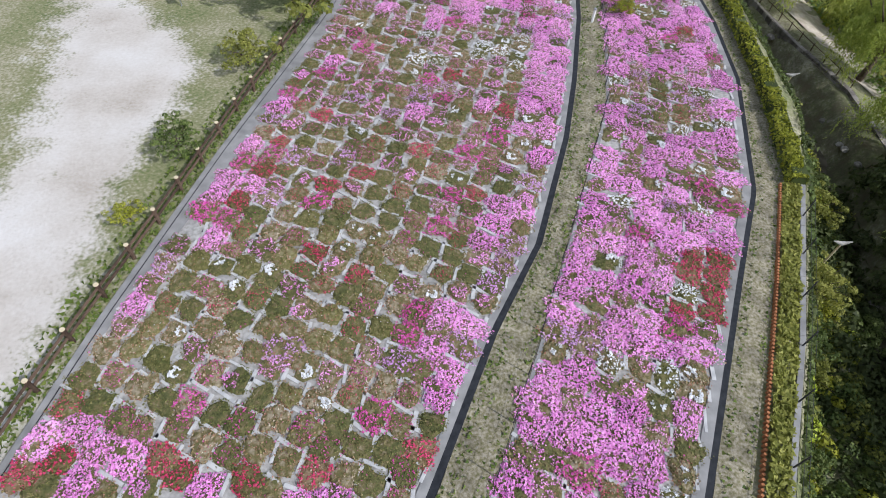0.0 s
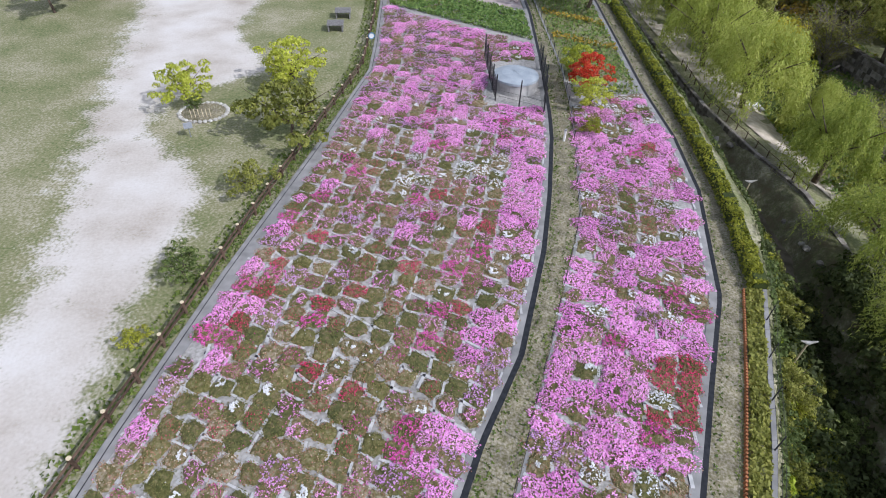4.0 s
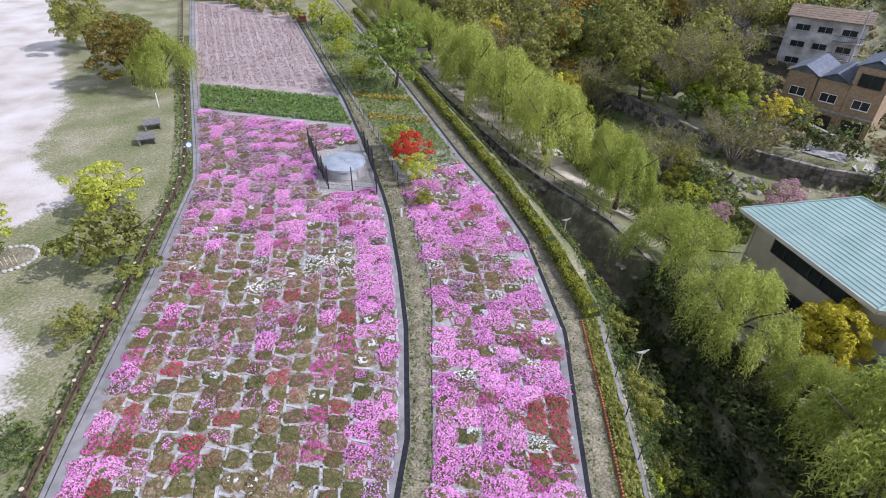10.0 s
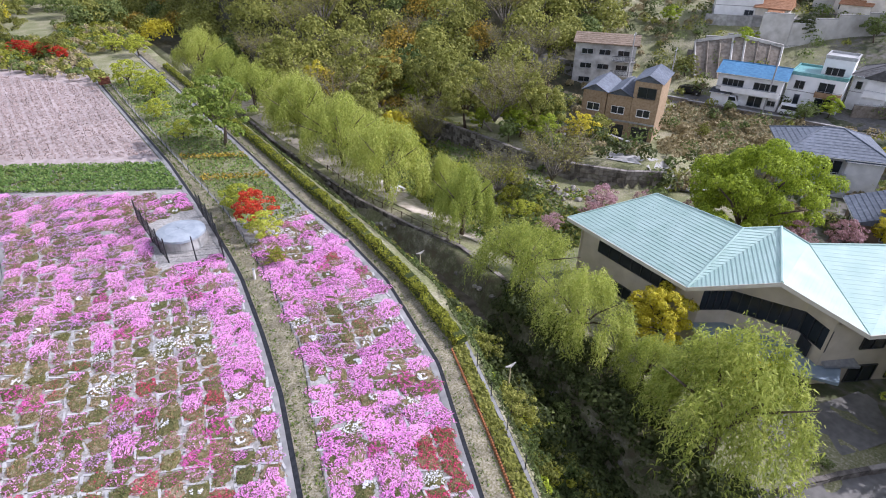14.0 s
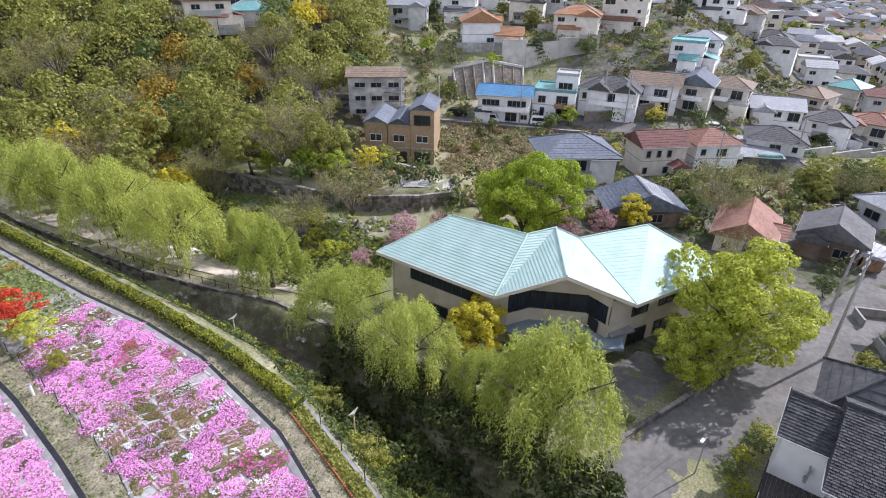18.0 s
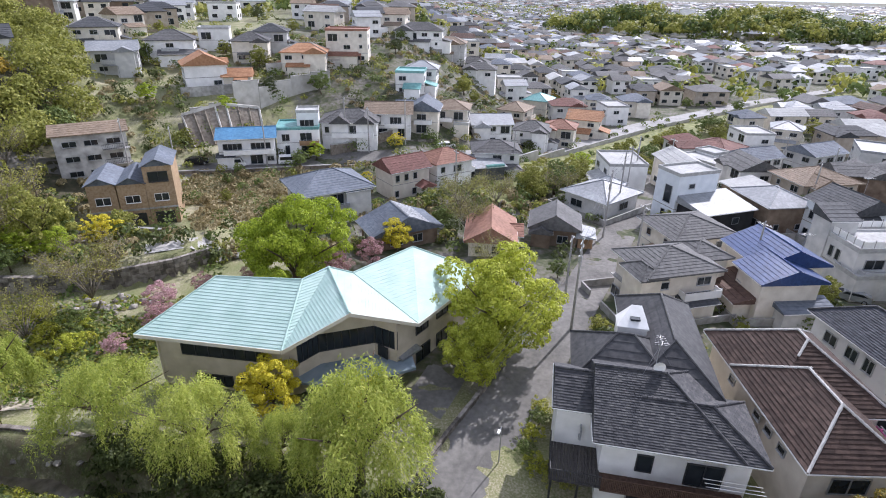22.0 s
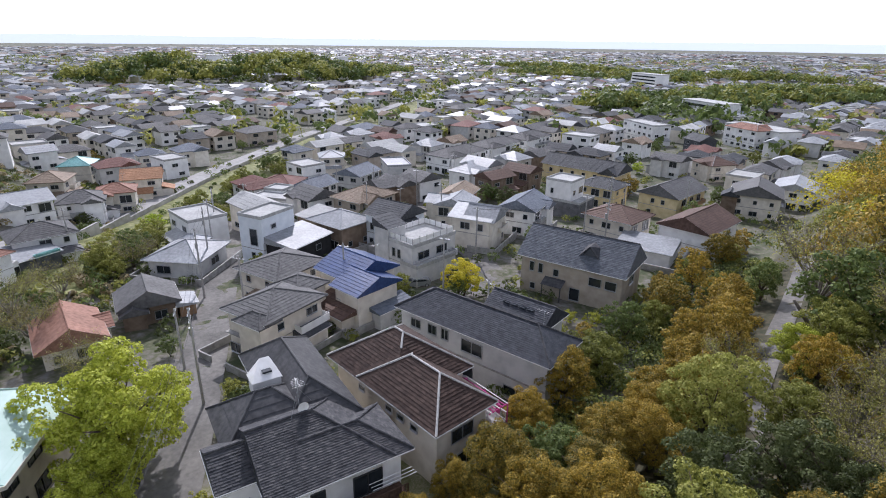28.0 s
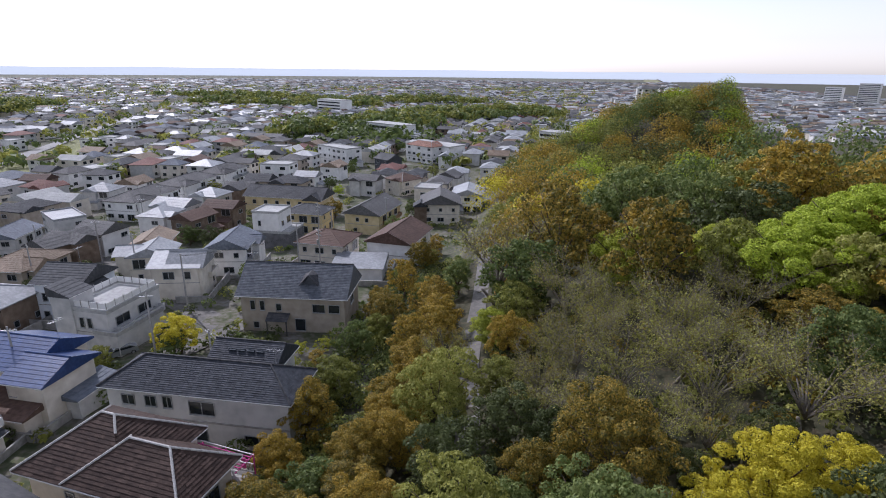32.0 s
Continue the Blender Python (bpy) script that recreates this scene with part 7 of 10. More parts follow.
    facade_window(c, W1, W2, 0.3, 0.6, -5.2, -4.0, 3)
    facade_window(c, W1, W2, 0.66, 0.92, -5.2, -4.0, 2)
    facade_window(c, W5, W6, 0.08, 0.24, -2.3, -0.8, 1)
    facade_window(c, W5, W6, 0.38, 0.54, -2.2, -0.7, 1)
    facade_window(c, W5, W6, 0.08, 0.27, -5.6, -3.9, 1)
    facade_window(c, W5, W6, 0.38, 0.54, -5.4, -3.9, 1)
    facade_window(c, W6, W7, 0.3, 0.6, -2.2, -0.8, 2)
    awn = Geo()
    awn.solid([(40.6, 5.9, -3.6), (42.6, 4.3, -3.6), (43.2, 5.4, -3.3), (41.2, 6.9, -3.3)], [(40.6, 5.9, -3.4), (42.6, 4.3, -3.4), (43.2, 5.4, -3.1), (41.2, 6.9, -3.1)])
    add("canopy", awn, M_METAL)


community_centre()

# ---- the three houses beside the lane ----
M_SLATE = material("weathered_slate", [(0.25, (0.035, 0.036, 0.04)), (0.5, (0.06, 0.06, 0.064)), (0.75, (0.1, 0.098, 0.096))], 2.0, rough=0.68, rand=0.28, island=True, bump=0.3, bscale=10)
M_BROWNTILE = material("brown_clay_tile", [(0.25, (0.03, 0.018, 0.014)), (0.5, (0.05, 0.031, 0.024)), (0.75, (0.085, 0.055, 0.043))], 2.0, rough=0.68, rand=0.2, island=True, bump=0.3, bscale=10)
M_DARKSLATE = material("dark_blue_slate", [(0.25, (0.03, 0.034, 0.042)), (0.5, (0.048, 0.053, 0.063)), (0.75, (0.075, 0.08, 0.092))], 2.0, rough=0.68, rand=0.2, island=True, bump=0.3, bscale=10)
M_BLUESLATE = material("blue_grey_slate", [(0.25, (0.07, 0.078, 0.09)), (0.5, (0.105, 0.115, 0.13)), (0.75, (0.15, 0.16, 0.175))], 2.0, rough=0.75, rand=0.25, island=True, bump=0.3, bscale=10)
M_PALECAP = two("pale_ridge_tile", (0.4, 0.39, 0.37), (0.55, 0.53, 0.5), 4.0)
M_DECK = two("dark_deck_boards", (0.04, 0.036, 0.034), (0.09, 0.082, 0.075), 5.0)
M_RAILWOOD = two("brown_rail", (0.06, 0.035, 0.025), (0.12, 0.075, 0.055), 5.0)
M_PINKFRAME = two("pink_frame", (0.45, 0.05, 0.2), (0.6, 0.12, 0.32), 4.0)


def roofed_block(ob, w, d, x, y, z0, eave, rise, wallm, roofm, courses, tile, seed, kind="hip", over=0.7, caps=None, ridge_shift=0.0, trim=0.0):
    """Walls and a tiled roof over one block of a house, ridge along local x."""
    g = Geo()
    g.box(x, y, z0, w, d, eave - z0 - 0.02)
    part("wall", g, wallm, ob)
    a, b = w / 2 + over, d / 2 + over
    P = [(x - a, y - b, eave), (x + a, y - b, eave), (x + a, y + b, eave), (x - a, y + b, eave)]
    k = max(0.2, a - b) if kind in ("hip", "half") else a
    R0, R1 = (x - (a if kind == "half" else k), y + ridge_shift, eave + rise), (x + k, y + ridge_shift, eave + rise)
    r = Geo()
    r.solid([(p, q, s - 0.18) for p, q, s in P], [(p, q, s - 0.004) for p, q, s in P])
    tiled_slope(r, P[0], P[1], R0, R1, courses, tile, seed)
    tiled_slope(r, P[2], P[3], R1, R0, courses, tile, seed + 1)
    if kind == "hip":
        tiled_slope(r, P[1], P[2], R1, R1, courses, tile, seed + 2)
        tiled_slope(r, P[3], P[0], R0, R0, courses, tile, seed + 3)
        lines = [(R0, R1), (P[0], R0), (Vector(P[3]).lerp(Vector(R0), trim), R0), (P[1], R1), (P[2], R1)]
    elif kind == "half":
        tiled_slope(r, P[1], P[2], R1, R1, courses, tile, seed + 2)
        r.face([P[0], R0, P[3]])
        lines = [(R0, R1), (P[1], R1), (P[2], R1)]
    else:
        r.face([P[0], R0, P[3]])
        r.face([P[1], P[2], R1])
        lines = [(R0, R1)]
    part("roof", r, roofm, ob)
    cg = Geo()
    for p, q in lines:
        p, q = Vector(p), Vector(q)
        n = max(2, int((q - p).length / 0.32))
        for i in range(n):
            cg.tube(p.lerp(q, i / n) + Vector((0, 0, 0.05)), p.lerp(q, (i + 0.93) / n) + Vector((0, 0, 0.06)), 0.1, 0.11, 6)
    part("ridge_cap", cg, caps or roofm, ob)["kind"] = "stuff"
    gut = Geo()
    for p, q in zip(P, P[1:] + P[:1]):
        p, q = Vector(p), Vector(q)
        gut.tube(p - Vector((0, 0, 0.1)), q - Vector((0, 0, 0.1)), 0.06, 0.06, 5)
    part("gutter", gut, M_WHITE, ob)


def rail(ob, name, p, q, z, h, mat, step=0.13, bar=0.03):
    """Railing with posts and a top bar between two local points."""
    g = Geo()
    p, q = Vector((*p, z)), Vector((*q, z))
    n = max(2, int((q - p).length / step))
    g.tube(p + Vector((0, 0, h)), q + Vector((0, 0, h)), 0.04, 0.04, 5)
    g.tube(p + Vector((0, 0, 0.08)), q + Vector((0, 0, 0.08)), 0.03, 0.03, 5)
    for i in range(n + 1):
        c = p.lerp(q, i / n)
        g.box(c.x, c.y, z, bar, bar, h)
    part(name, g, mat, ob)


def slate_house():
    h = thing("house", "pale rendered house with a grey scale-slate roof and timber deck", "house", "houses beside the lane", at=(31.0, -13.0, -5.6), rz=math.radians(-98))
    # local x runs along the front, local -y looks to the park
    roofed_block(h, 7.9, 8.3, 0.5, 1.05, -1.5, 6.0, 2.6, WALLS["white"], M_SLATE, 30, 0.33, 31, "half", 0.75, M_SLATE)
    roofed_block(h, 6.2, 4.8, 2.85, -0.7, -1.5, 5.99, 1.67, WALLS["white"], M_SLATE, 19, 0.33, 33, "half", 0.75, M_SLATE)
    roofed_block(h, 3.0, 4.4, -5.0, 1.2, -1.5, 6.3, 1.5, WALLS["white"], M_SLATE, 14, 0.5, 39, "gable", 0.4, M_SLATE)
    volume(h, 1.9, 8.6, 5.4, 12.6, -1.5, 6.4, "hip", 2.5, "cream", "slate", 0.6, True)
    volume(h, -1.7, 5.2, 6.6, 5.4, -1.5, 6.38, "hip", 2.45, "cream", "slate", 0.6)
    sk = Geo()
    sk.box(-0.9, 7.9, 6.9, 2.3, 1.6, 1.35)
    part("skylight_box", sk, M_WHITE, h, "white rendered skylight box")
    sl = Geo()
    sl.solid([(-2.15, 7.0, 8.25), (0.35, 7.0, 8.25), (0.35, 8.8, 8.25), (-2.15, 8.8, 8.25)], [(-2.15, 7.0, 8.33), (0.35, 7.0, 8.33), (-0.2, 8.7, 9.5), (-1.0, 8.7, 9.5)])
    part("skylight_roof", sl, M_WHITE, h)
    gl = Geo()
    gl.box(-0.75, 7.75, 8.75, 0.75, 0.75, 0.16)
    part("skylight_glass", gl, M_GLASS, h)
    # deck and balcony
    for i in range(14):
        part("deck_board", Geo().box(-6.6 + 0.24 * i, -2.8, 2.75, 0.22, 3.6, 0.08), M_DECK, h)
    for x in (-6.6, -4.8):
        for y in (-4.4, -1.4):
            g = Geo()
            g.box(x, y, -1.2, 0.14, 0.14, 3.95)
            part("deck_post", g, M_DARKMETAL, h)
    rail(h, "railing", (-6.75, -4.6), (-3.4, -4.6), 2.83, 1.0, M_DARKMETAL)
    rail(h, "railing", (-6.75, -4.6), (-6.75, -1.0), 2.83, 1.0, M_DARKMETAL)
    bl = Geo()
    bl.box(1.2, -3.85, 2.55, 9.2, 1.5, 0.14)
    part("balcony_floor", bl, M_RAILWOOD, h)
    rail(h, "balcony_rail", (-3.4, -4.55), (5.8, -4.55), 2.69, 1.0, M_RAILWOOD, 0.11, 0.05)
    for s, a, z, m in ((0, -0.6, 3.4, window_mesh(0.95, 1.5, False, 0, M_FRAME)), (0, 3.2, 2.9, window_mesh(2.2, 1.9, False, 1, M_FRAME)), (0, 0.0, 0.4, window_mesh(2.6, 1.9, False, 1)), (3, 1.2, 3.9, window_mesh(0.7, 0.9, True, 0))):
        ob = put_window(h, s, a, z, 9.4, 6.22, m)
    for y in (-0.3, 0.0, 0.35):
        g = Geo()
        g.tube((3.0, -4.1 + y, 4.25), (6.6, -4.1 + y, 4.25), 0.025, 0.025, 5)
        part("laundry_pole", g, M_WHITE, h)
    # aerial and dish
    an = Geo()
    an.tube((0.1, 2.0, 8.6), (0.1, 2.0, 11.0), 0.03, 0.025, 6)
    for i in range(6):
        an.tube((-0.45 + 0.05 * i, 1.4 + 0.22 * i, 10.7), (0.65 - 0.05 * i, 1.4 + 0.22 * i, 10.7), 0.008, 0.008, 4)
    an.tube((0.1, 1.3, 10.72), (0.1, 2.7, 10.72), 0.015, 0.015, 4)
    for s in (-1, 1):
        an.tube((0.1, 2.0, 10.2), (0.1 + s * 1.1, 1.6 + 0.9 * s, 8.4), 0.008, 0.008, 3)
    part("aerial", an, M_METAL, h)
    di = Geo()
    n = 14
    for r0, r1, z0, z1 in ((0, 0.22, 0.0, 0.03), (0.22, 0.42, 0.03, 0.12)):
        for i in range(n):
            a, b = 2 * math.pi * i / n, 2 * math.pi * (i + 1) / n
            ring = [(0.15 + r * math.cos(t), 1.2 - z, 9.05 + r * math.sin(t)) for r, z, t in ((r0, z0, a), (r1, z1, a), (r1, z1, b), (r0, z0, b))]
            di.face(ring)
    di.tube((0.15, 1.2, 9.05), (0.15, 1.45, 8.5), 0.03, 0.03, 5)
    part("satellite_dish", di, M_WHITE, h)


slate_house()


def brown_house():
    h = thing("house", "cream house with a brown tiled hip roof and pale ridges", "house", "houses beside the lane", at=(33.7, -25.2, -5.6), rz=math.radians(2))
    roofed_block(h, 9.4, 5.6, -2.1, 0.9, -1.5, 6.04, 2.5, WALLS["cream"], M_BROWNTILE, 14, 1.1, 51, "hip", 0.7, M_PALECAP)
    roofed_block(h, 9.2, 7.9, 3.0, -0.25, -1.5, 6.0, 3.3, WALLS["cream"], M_BROWNTILE, 18, 1.1, 57, "hip", 0.7, M_PALECAP, trim=0.76)
    for s, a, z in ((2, 4.0, 4.2), (2, 2.2, 4.2), (2, 0.6, 4.2), (2, -3.5, 4.2)):
        put_window(h, s, a, z, 14.2, 7.4, window_mesh(0.8, 0.6, True, 0))
    put_window(h, 3, -0.9, 3.6, 13.6, 7.2, window_mesh(2.4, 1.4, False, 1))
    put_window(h, 3, -0.9, 0.4, 13.6, 7.2, window_mesh(3.2, 1.9, False, 2))
    b = Geo()
    b.box(-4.4, -3.2, 2.6, 5.2, 2.5, 0.16)
    part("balcony_floor", b, M_CONC, h)
    for k, y in enumerate((-2.2, -2.55, -2.9, -3.25, -3.6, -3.95, -4.3)):
        part("roof_bar", Geo().tube((-7.2, y, 4.75), (-1.9, y, 4.95), 0.05, 0.05, 5), M_PINKFRAME if k % 3 else M_WHITE, h)
    for x in (-7.1, -4.4, -2.0):
        part("roof_beam", Geo().tube((x, -2.0, 4.7), (x, -4.45, 4.7), 0.06, 0.06, 5), M_PINKFRAME, h)
        part("balcony_post", Geo().box(x, -4.4, 2.7, 0.09, 0.09, 2.05), M_PINKFRAME, h)
    for k, x in enumerate((-6.6, -6.0, -5.3, -4.9, -3.6, -3.0)):
        w = Geo().solid([(x, -4.0, 3.5), (x + 0.45, -4.02, 3.45), (x + 0.45, -3.97, 3.45), (x, -3.95, 3.5)], [(x + 0.02, -4.0, 4.55), (x + 0.43, -4.02, 4.5), (x + 0.43, -3.97, 4.5), (x + 0.02, -3.95, 4.55)])
        part("laundry", w, M_WHITE if k % 2 else M_PINKFRAME, h)
    rail(h, "balcony_rail", (-7.0, -4.45), (-1.9, -4.45), 2.76, 0.9, M_WHITE)


brown_house()


def long_house():
    h = thing("house", "long grey house with a dark slate roof and solar panels", "house", "houses beside the lane", at=(37.1, -36.8, -5.8), rz=math.radians(10.5))
    roofed_block(h, 18.9, 5.6, 0, 0, -1.5, 6.2, 2.1, WALLS["grey"], M_DARKSLATE, 18, 0.5, 61, "hip", 0.55, M_SLATE)
    roofed_block(h, 7.0, 5.6, -2.0, -5.0, -1.5, 6.0, 2.0, WALLS["grey"], M_DARKSLATE, 16, 0.5, 66, "gable", 0.5, M_SLATE)
    for i, (a, z, w, hh) in enumerate(((7.2, 4.2, 1.3, 1.1), (4.8, 4.2, 1.1, 1.2), (3.0, 4.2, 0.9, 1.3), (-0.6, 3.8, 2.6, 1.5), (-6.2, 0.8, 2.8, 1.2), (0.5, 0.8, 2.6, 1.6), (6.0, 0.8, 2.0, 1.2))):
        put_window(h, 2, -a, z, 18.9, 5.6, window_mesh(w, hh, True, 1))
    put_window(h, 3, 0, 3.9, 18.9, 5.6, window_mesh(1.4, 1.1))
    g = Geo()
    g.box(0, 2.84, 2.9, 18.9, 0.1, 0.18)
    part("belt_course", g, M_CONC, h)
    for i in range(3):
        g = Geo()
        g.solid([(-8.3 + 0.2 * i, -1.6 + 1.0 * i, 6.75), (-7.1 + 0.2 * i, -1.6 + 1.0 * i, 7.35), (-7.1 + 0.2 * i, -0.7 + 1.0 * i, 7.35), (-8.3 + 0.2 * i, -0.7 + 1.0 * i, 6.75)],
                [(-8.35 + 0.2 * i, -1.6 + 1.0 * i, 6.83), (-7.15 + 0.2 * i, -1.6 + 1.0 * i, 7.43), (-7.15 + 0.2 * i, -0.7 + 1.0 * i, 7.43), (-8.35 + 0.2 * i, -0.7 + 1.0 * i, 6.83)])
        part("solar_panel", g, M_GLASS, h)
    for i in range(4):
        g = Geo()
        g.box(-3.6 + i * 1.05, -4.1, 7.35, 0.8, 0.9, 0.1)
        part("solar_panel", g, M_GLASS, h)
    an = Geo()
    an.tube((-6.2, -2.0, 6.5), (-6.2, -2.0, 9.0), 0.03, 0.025, 5)
    an.tube((-7.0, -2.0, 8.8), (-5.4, -2.0, 8.8), 0.015, 0.015, 4)
    for i in range(5):
        an.tube((-7.0 + i * 0.4, -2.4, 8.8), (-7.0 + i * 0.4, -1.6, 8.8), 0.01, 0.01, 4)
    part("aerial", an, M_METAL, h)


long_house()


def beige_house():
    h = thing("house", "beige house with a grey slate roof and small dormer", "house", "houses beside the wood", at=(43.9, -63.6, -6.4), rz=math.radians(15))
    roofed_block(h, 15.0, 8.6, 0, 0, -1.5, 5.9, 3.5, WALLS["beige"], M_BLUESLATE, 22, 0.5, 71, "gable", 0.6, M_SLATE)
    d = Geo()
    d.solid([(-3.2, 3.0, 7.2), (-1.2, 3.0, 7.2), (-2.2, 3.0, 8.5)], [(-3.2, 1.0, 7.9), (-1.2, 1.0, 7.9), (-2.2, 0.4, 8.5)])
    part("dormer", d, WALLS["dark"], h)
    for s in (-1, 1):
        g = Geo()
        g.solid([(-2.2, 3.3, 8.65), (-2.2 + s * 1.35, 3.3, 7.1), (-2.2 + s * 1.35, 0.6, 7.1 + 0.9), (-2.2, 0.2, 8.65)], [(-2.2, 3.3, 8.75), (-2.2 + s * 1.4, 3.3, 7.2), (-2.2 + s * 1.4, 0.6, 8.1), (-2.2, 0.2, 8.75)])
        part("dormer_roof", g, M_SLATE, h)
    for a, z, w, hh in ((5.8, 3.6, 0.6, 1.5), (4.4, 3.6, 0.6, 1.5), (2.0, 3.6, 0.7, 1.1), (-3.8, 3.5, 1.7, 1.3), (-6.0, 3.5, 1.5, 1.3), (5.5, 0.8, 0.7, 1.0), (-1.0, 0.6, 1.4, 1.9)):
        put_window(h, 2, -a, z, 15.0, 8.6, window_mesh(w, hh, True, 0))
    put_window(h, 1, 0, 3.5, 15, 8.6, window_mesh(1.8, 1.3))
    put_window(h, 3, 0, 3.5, 15, 8.6, window_mesh(1.8, 1.3))
    g = Geo()
    slope(g, (0.4, 5.9, 2.6), (3.6, 5.9, 2.6), (0.4, 4.3, 3.3), (3.6, 4.3, 3.3), 5)
    for x in (0.6, 3.4):
        g.box(x, 5.7, 0, 0.14, 0.14, 2.6)
    part("porch_roof", g, M_SLATE, h)


beige_house()

# ---- brown terrace of three and the derelict block behind it ----
def brown_terrace():
    h = thing("terraced_house", "three joined brown houses with grey gabled roofs and garages", "house", at=(78.4, 52.2, -6.9), rz=math.radians(-67))
    # local -y looks to the park, local x runs to the south
    for i, (w, top) in enumerate(((3.8, 7.0), (3.8, 6.8), (4.0, 9.3))):
        x = -4.0 + i * 3.95
        g = Geo()
        g.box(x, 0.6, -1.5, w, 8.0, top + 1.5)
        part("wall", g, WALLS["tile"], h, "tan tiled wall")
        r = Geo()
        for s in (-1, 1):
            slope(r, (x + s * (w / 2 + 0.3), -3.9 if s > 0 else 5.0, top), (x + s * (w / 2 + 0.3), 5.0 if s > 0 else -3.9, top), (x, -3.9 if s > 0 else 5.0, top + 1.15), (x, 5.0 if s > 0 else -3.9, top + 1.15), 6)
        r.face([(x - w / 2, -3.4, top), (x + w / 2, -3.4, top), (x, -3.4, top + 1.05)])
        part("roof", r, ROOFS["bluegrey"], h)
        put_window(h, 0, x, 3.9, 0, 6.85, window_mesh(1.9, 1.2, True, 1, M_WHITE))
        if i == 2:
            put_window(h, 0, x, 6.9, 0, 6.85, window_mesh(2.6, 1.6, True, 1, M_FRAME))
        # Flat black panel stands in for the shade inside the open garage.
        dr = Geo()
        dr.box(x, -3.43, 0.0, 2.7, 0.08, 2.2)
        part("garage_door", dr, M_FRAME, h, "dark open garage")
        bn = Geo()
        bn.box(x, -3.45, 2.7, w, 0.16, 0.25)
        part("band", bn, M_CONC, h)
    g = Geo()
    g.box(0, -4.4, -1.6, 15, 3.0, 1.55)
    part("forecourt", g, M_CONC, h)


brown_terrace()


def derelict_block():
    h = thing("derelict_building", "stained white empty house with broken windows", "building", at=(93.0, 68.0, -4.6), rz=math.radians(-56))
    g = Geo()
    g.box(0, 0, -2, 11.0, 7.5, 10.2)
    part("wall", g, two("stained_white_render", (0.3, 0.29, 0.27), (0.66, 0.65, 0.62), 0.7, big=0.35), h)
    r, caps = Geo(), []
    make_roof(r, caps, "gable", 11, 7.5, 8.2, 1.2, 0.5, 6)
    part("roof", r, ROOFS["tan"], h)
    for f in range(3):
        for a in (-3.2, 0.0, 3.4):
            put_window(h, 0, a, 0.9 + f * 2.6, 11, 7.5, window_mesh(2.0, 1.0, True, 1))
    for z in (2.6, 5.2):
        b = Geo()
        b.box(3.6, -4.3, z, 4.2, 1.2, 0.12)
        part("balcony_floor", b, M_CONC, h)
        rail(h, "balcony_rail", (1.5, -4.85), (5.7, -4.85), z + 0.12, 0.9, M_DARKMETAL, 0.25)


derelict_block()

# ---- park: fence, hedge, drain edge, tank, planter ----
def log_fence():
    """Dark log fence with pale post tops along the sandy walk."""
    pts = []
    ys = np.arange(2.0, 128, 0.05)
    xs = lerp_line(FENCE, ys)
    last = None
    for x, y in zip(xs, ys):
        if last is None or math.hypot(x - last[0], y - last[1]) >= 2.08:
            pts.append((x, y))
            last = (x, y)
    f = thing("log_fence", "dark brown log fence with pale cut post tops", "fence", at=(0, 0, 0))
    pm = Geo().tube((0, 0, -0.3), (0, 0, 0.86), 0.1, 0.095, 9).mesh("post", M_WOODLOG)
    cm = Geo().tube((0, 0, 0.86), (0, 0, 0.9), 0.105, 0.1, 9).mesh("post_top", M_LOGEND)
    for x, y in pts:
        p = part("post", pm, None, f, at=(x, y, 0))
        part("post_top", cm, None, p, "pale cut log end")
    for (x0, y0), (x1, y1) in zip(pts, pts[1:]):
        for z in (0.36, 0.68):
            g = Geo().tube((x0, y0, z), (x1, y1, z), 0.065, 0.06, 6)
            part("rail", g, M_WOODLOG, f)


log_fence()


def hedge_run():
    rng = np.random.default_rng(5)
    y0, y1 = 20.6, 110
    n = 15000
    ys = y0 + (y1 - y0) * rng.uniform(0, 1, n) ** 1.3
    w = rng.uniform(0, 1, n)
    x = lerp_line(HEDGE_I, ys) + 0.1 + w * 1.05
    top = 0.78 + 0.14 * np.sin(ys * 1.7) + 0.08 * np.sin(ys * 4.1)
    edge = np.minimum(w, 1 - w) * 2
    z = top * np.clip(0.25 + edge * 2.4, 0, 1) * rng.uniform(0.85, 1.05, n)
    nr = np.stack([(w - 0.5) * 2, rng.normal(0, 0.3, n), 0.4 + edge], 1)
    g = Geo().quads(leaf_quads(rng, np.stack([x, ys, z], 1), nr, 0.15, jitter=0.6))
    h = thing("hedge", "clipped yellow-green hedge along the earth path", "hedge")
    part("foliage", g, L_HEDGE, h)
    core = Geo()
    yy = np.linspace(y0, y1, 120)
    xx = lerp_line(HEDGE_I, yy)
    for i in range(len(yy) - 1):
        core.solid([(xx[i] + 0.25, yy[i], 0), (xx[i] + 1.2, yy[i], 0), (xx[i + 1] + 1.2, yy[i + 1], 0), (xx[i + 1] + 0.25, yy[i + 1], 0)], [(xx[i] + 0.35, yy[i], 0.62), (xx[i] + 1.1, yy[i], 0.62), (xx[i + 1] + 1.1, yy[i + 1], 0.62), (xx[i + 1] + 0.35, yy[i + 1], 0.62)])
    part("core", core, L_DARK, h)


hedge_run()


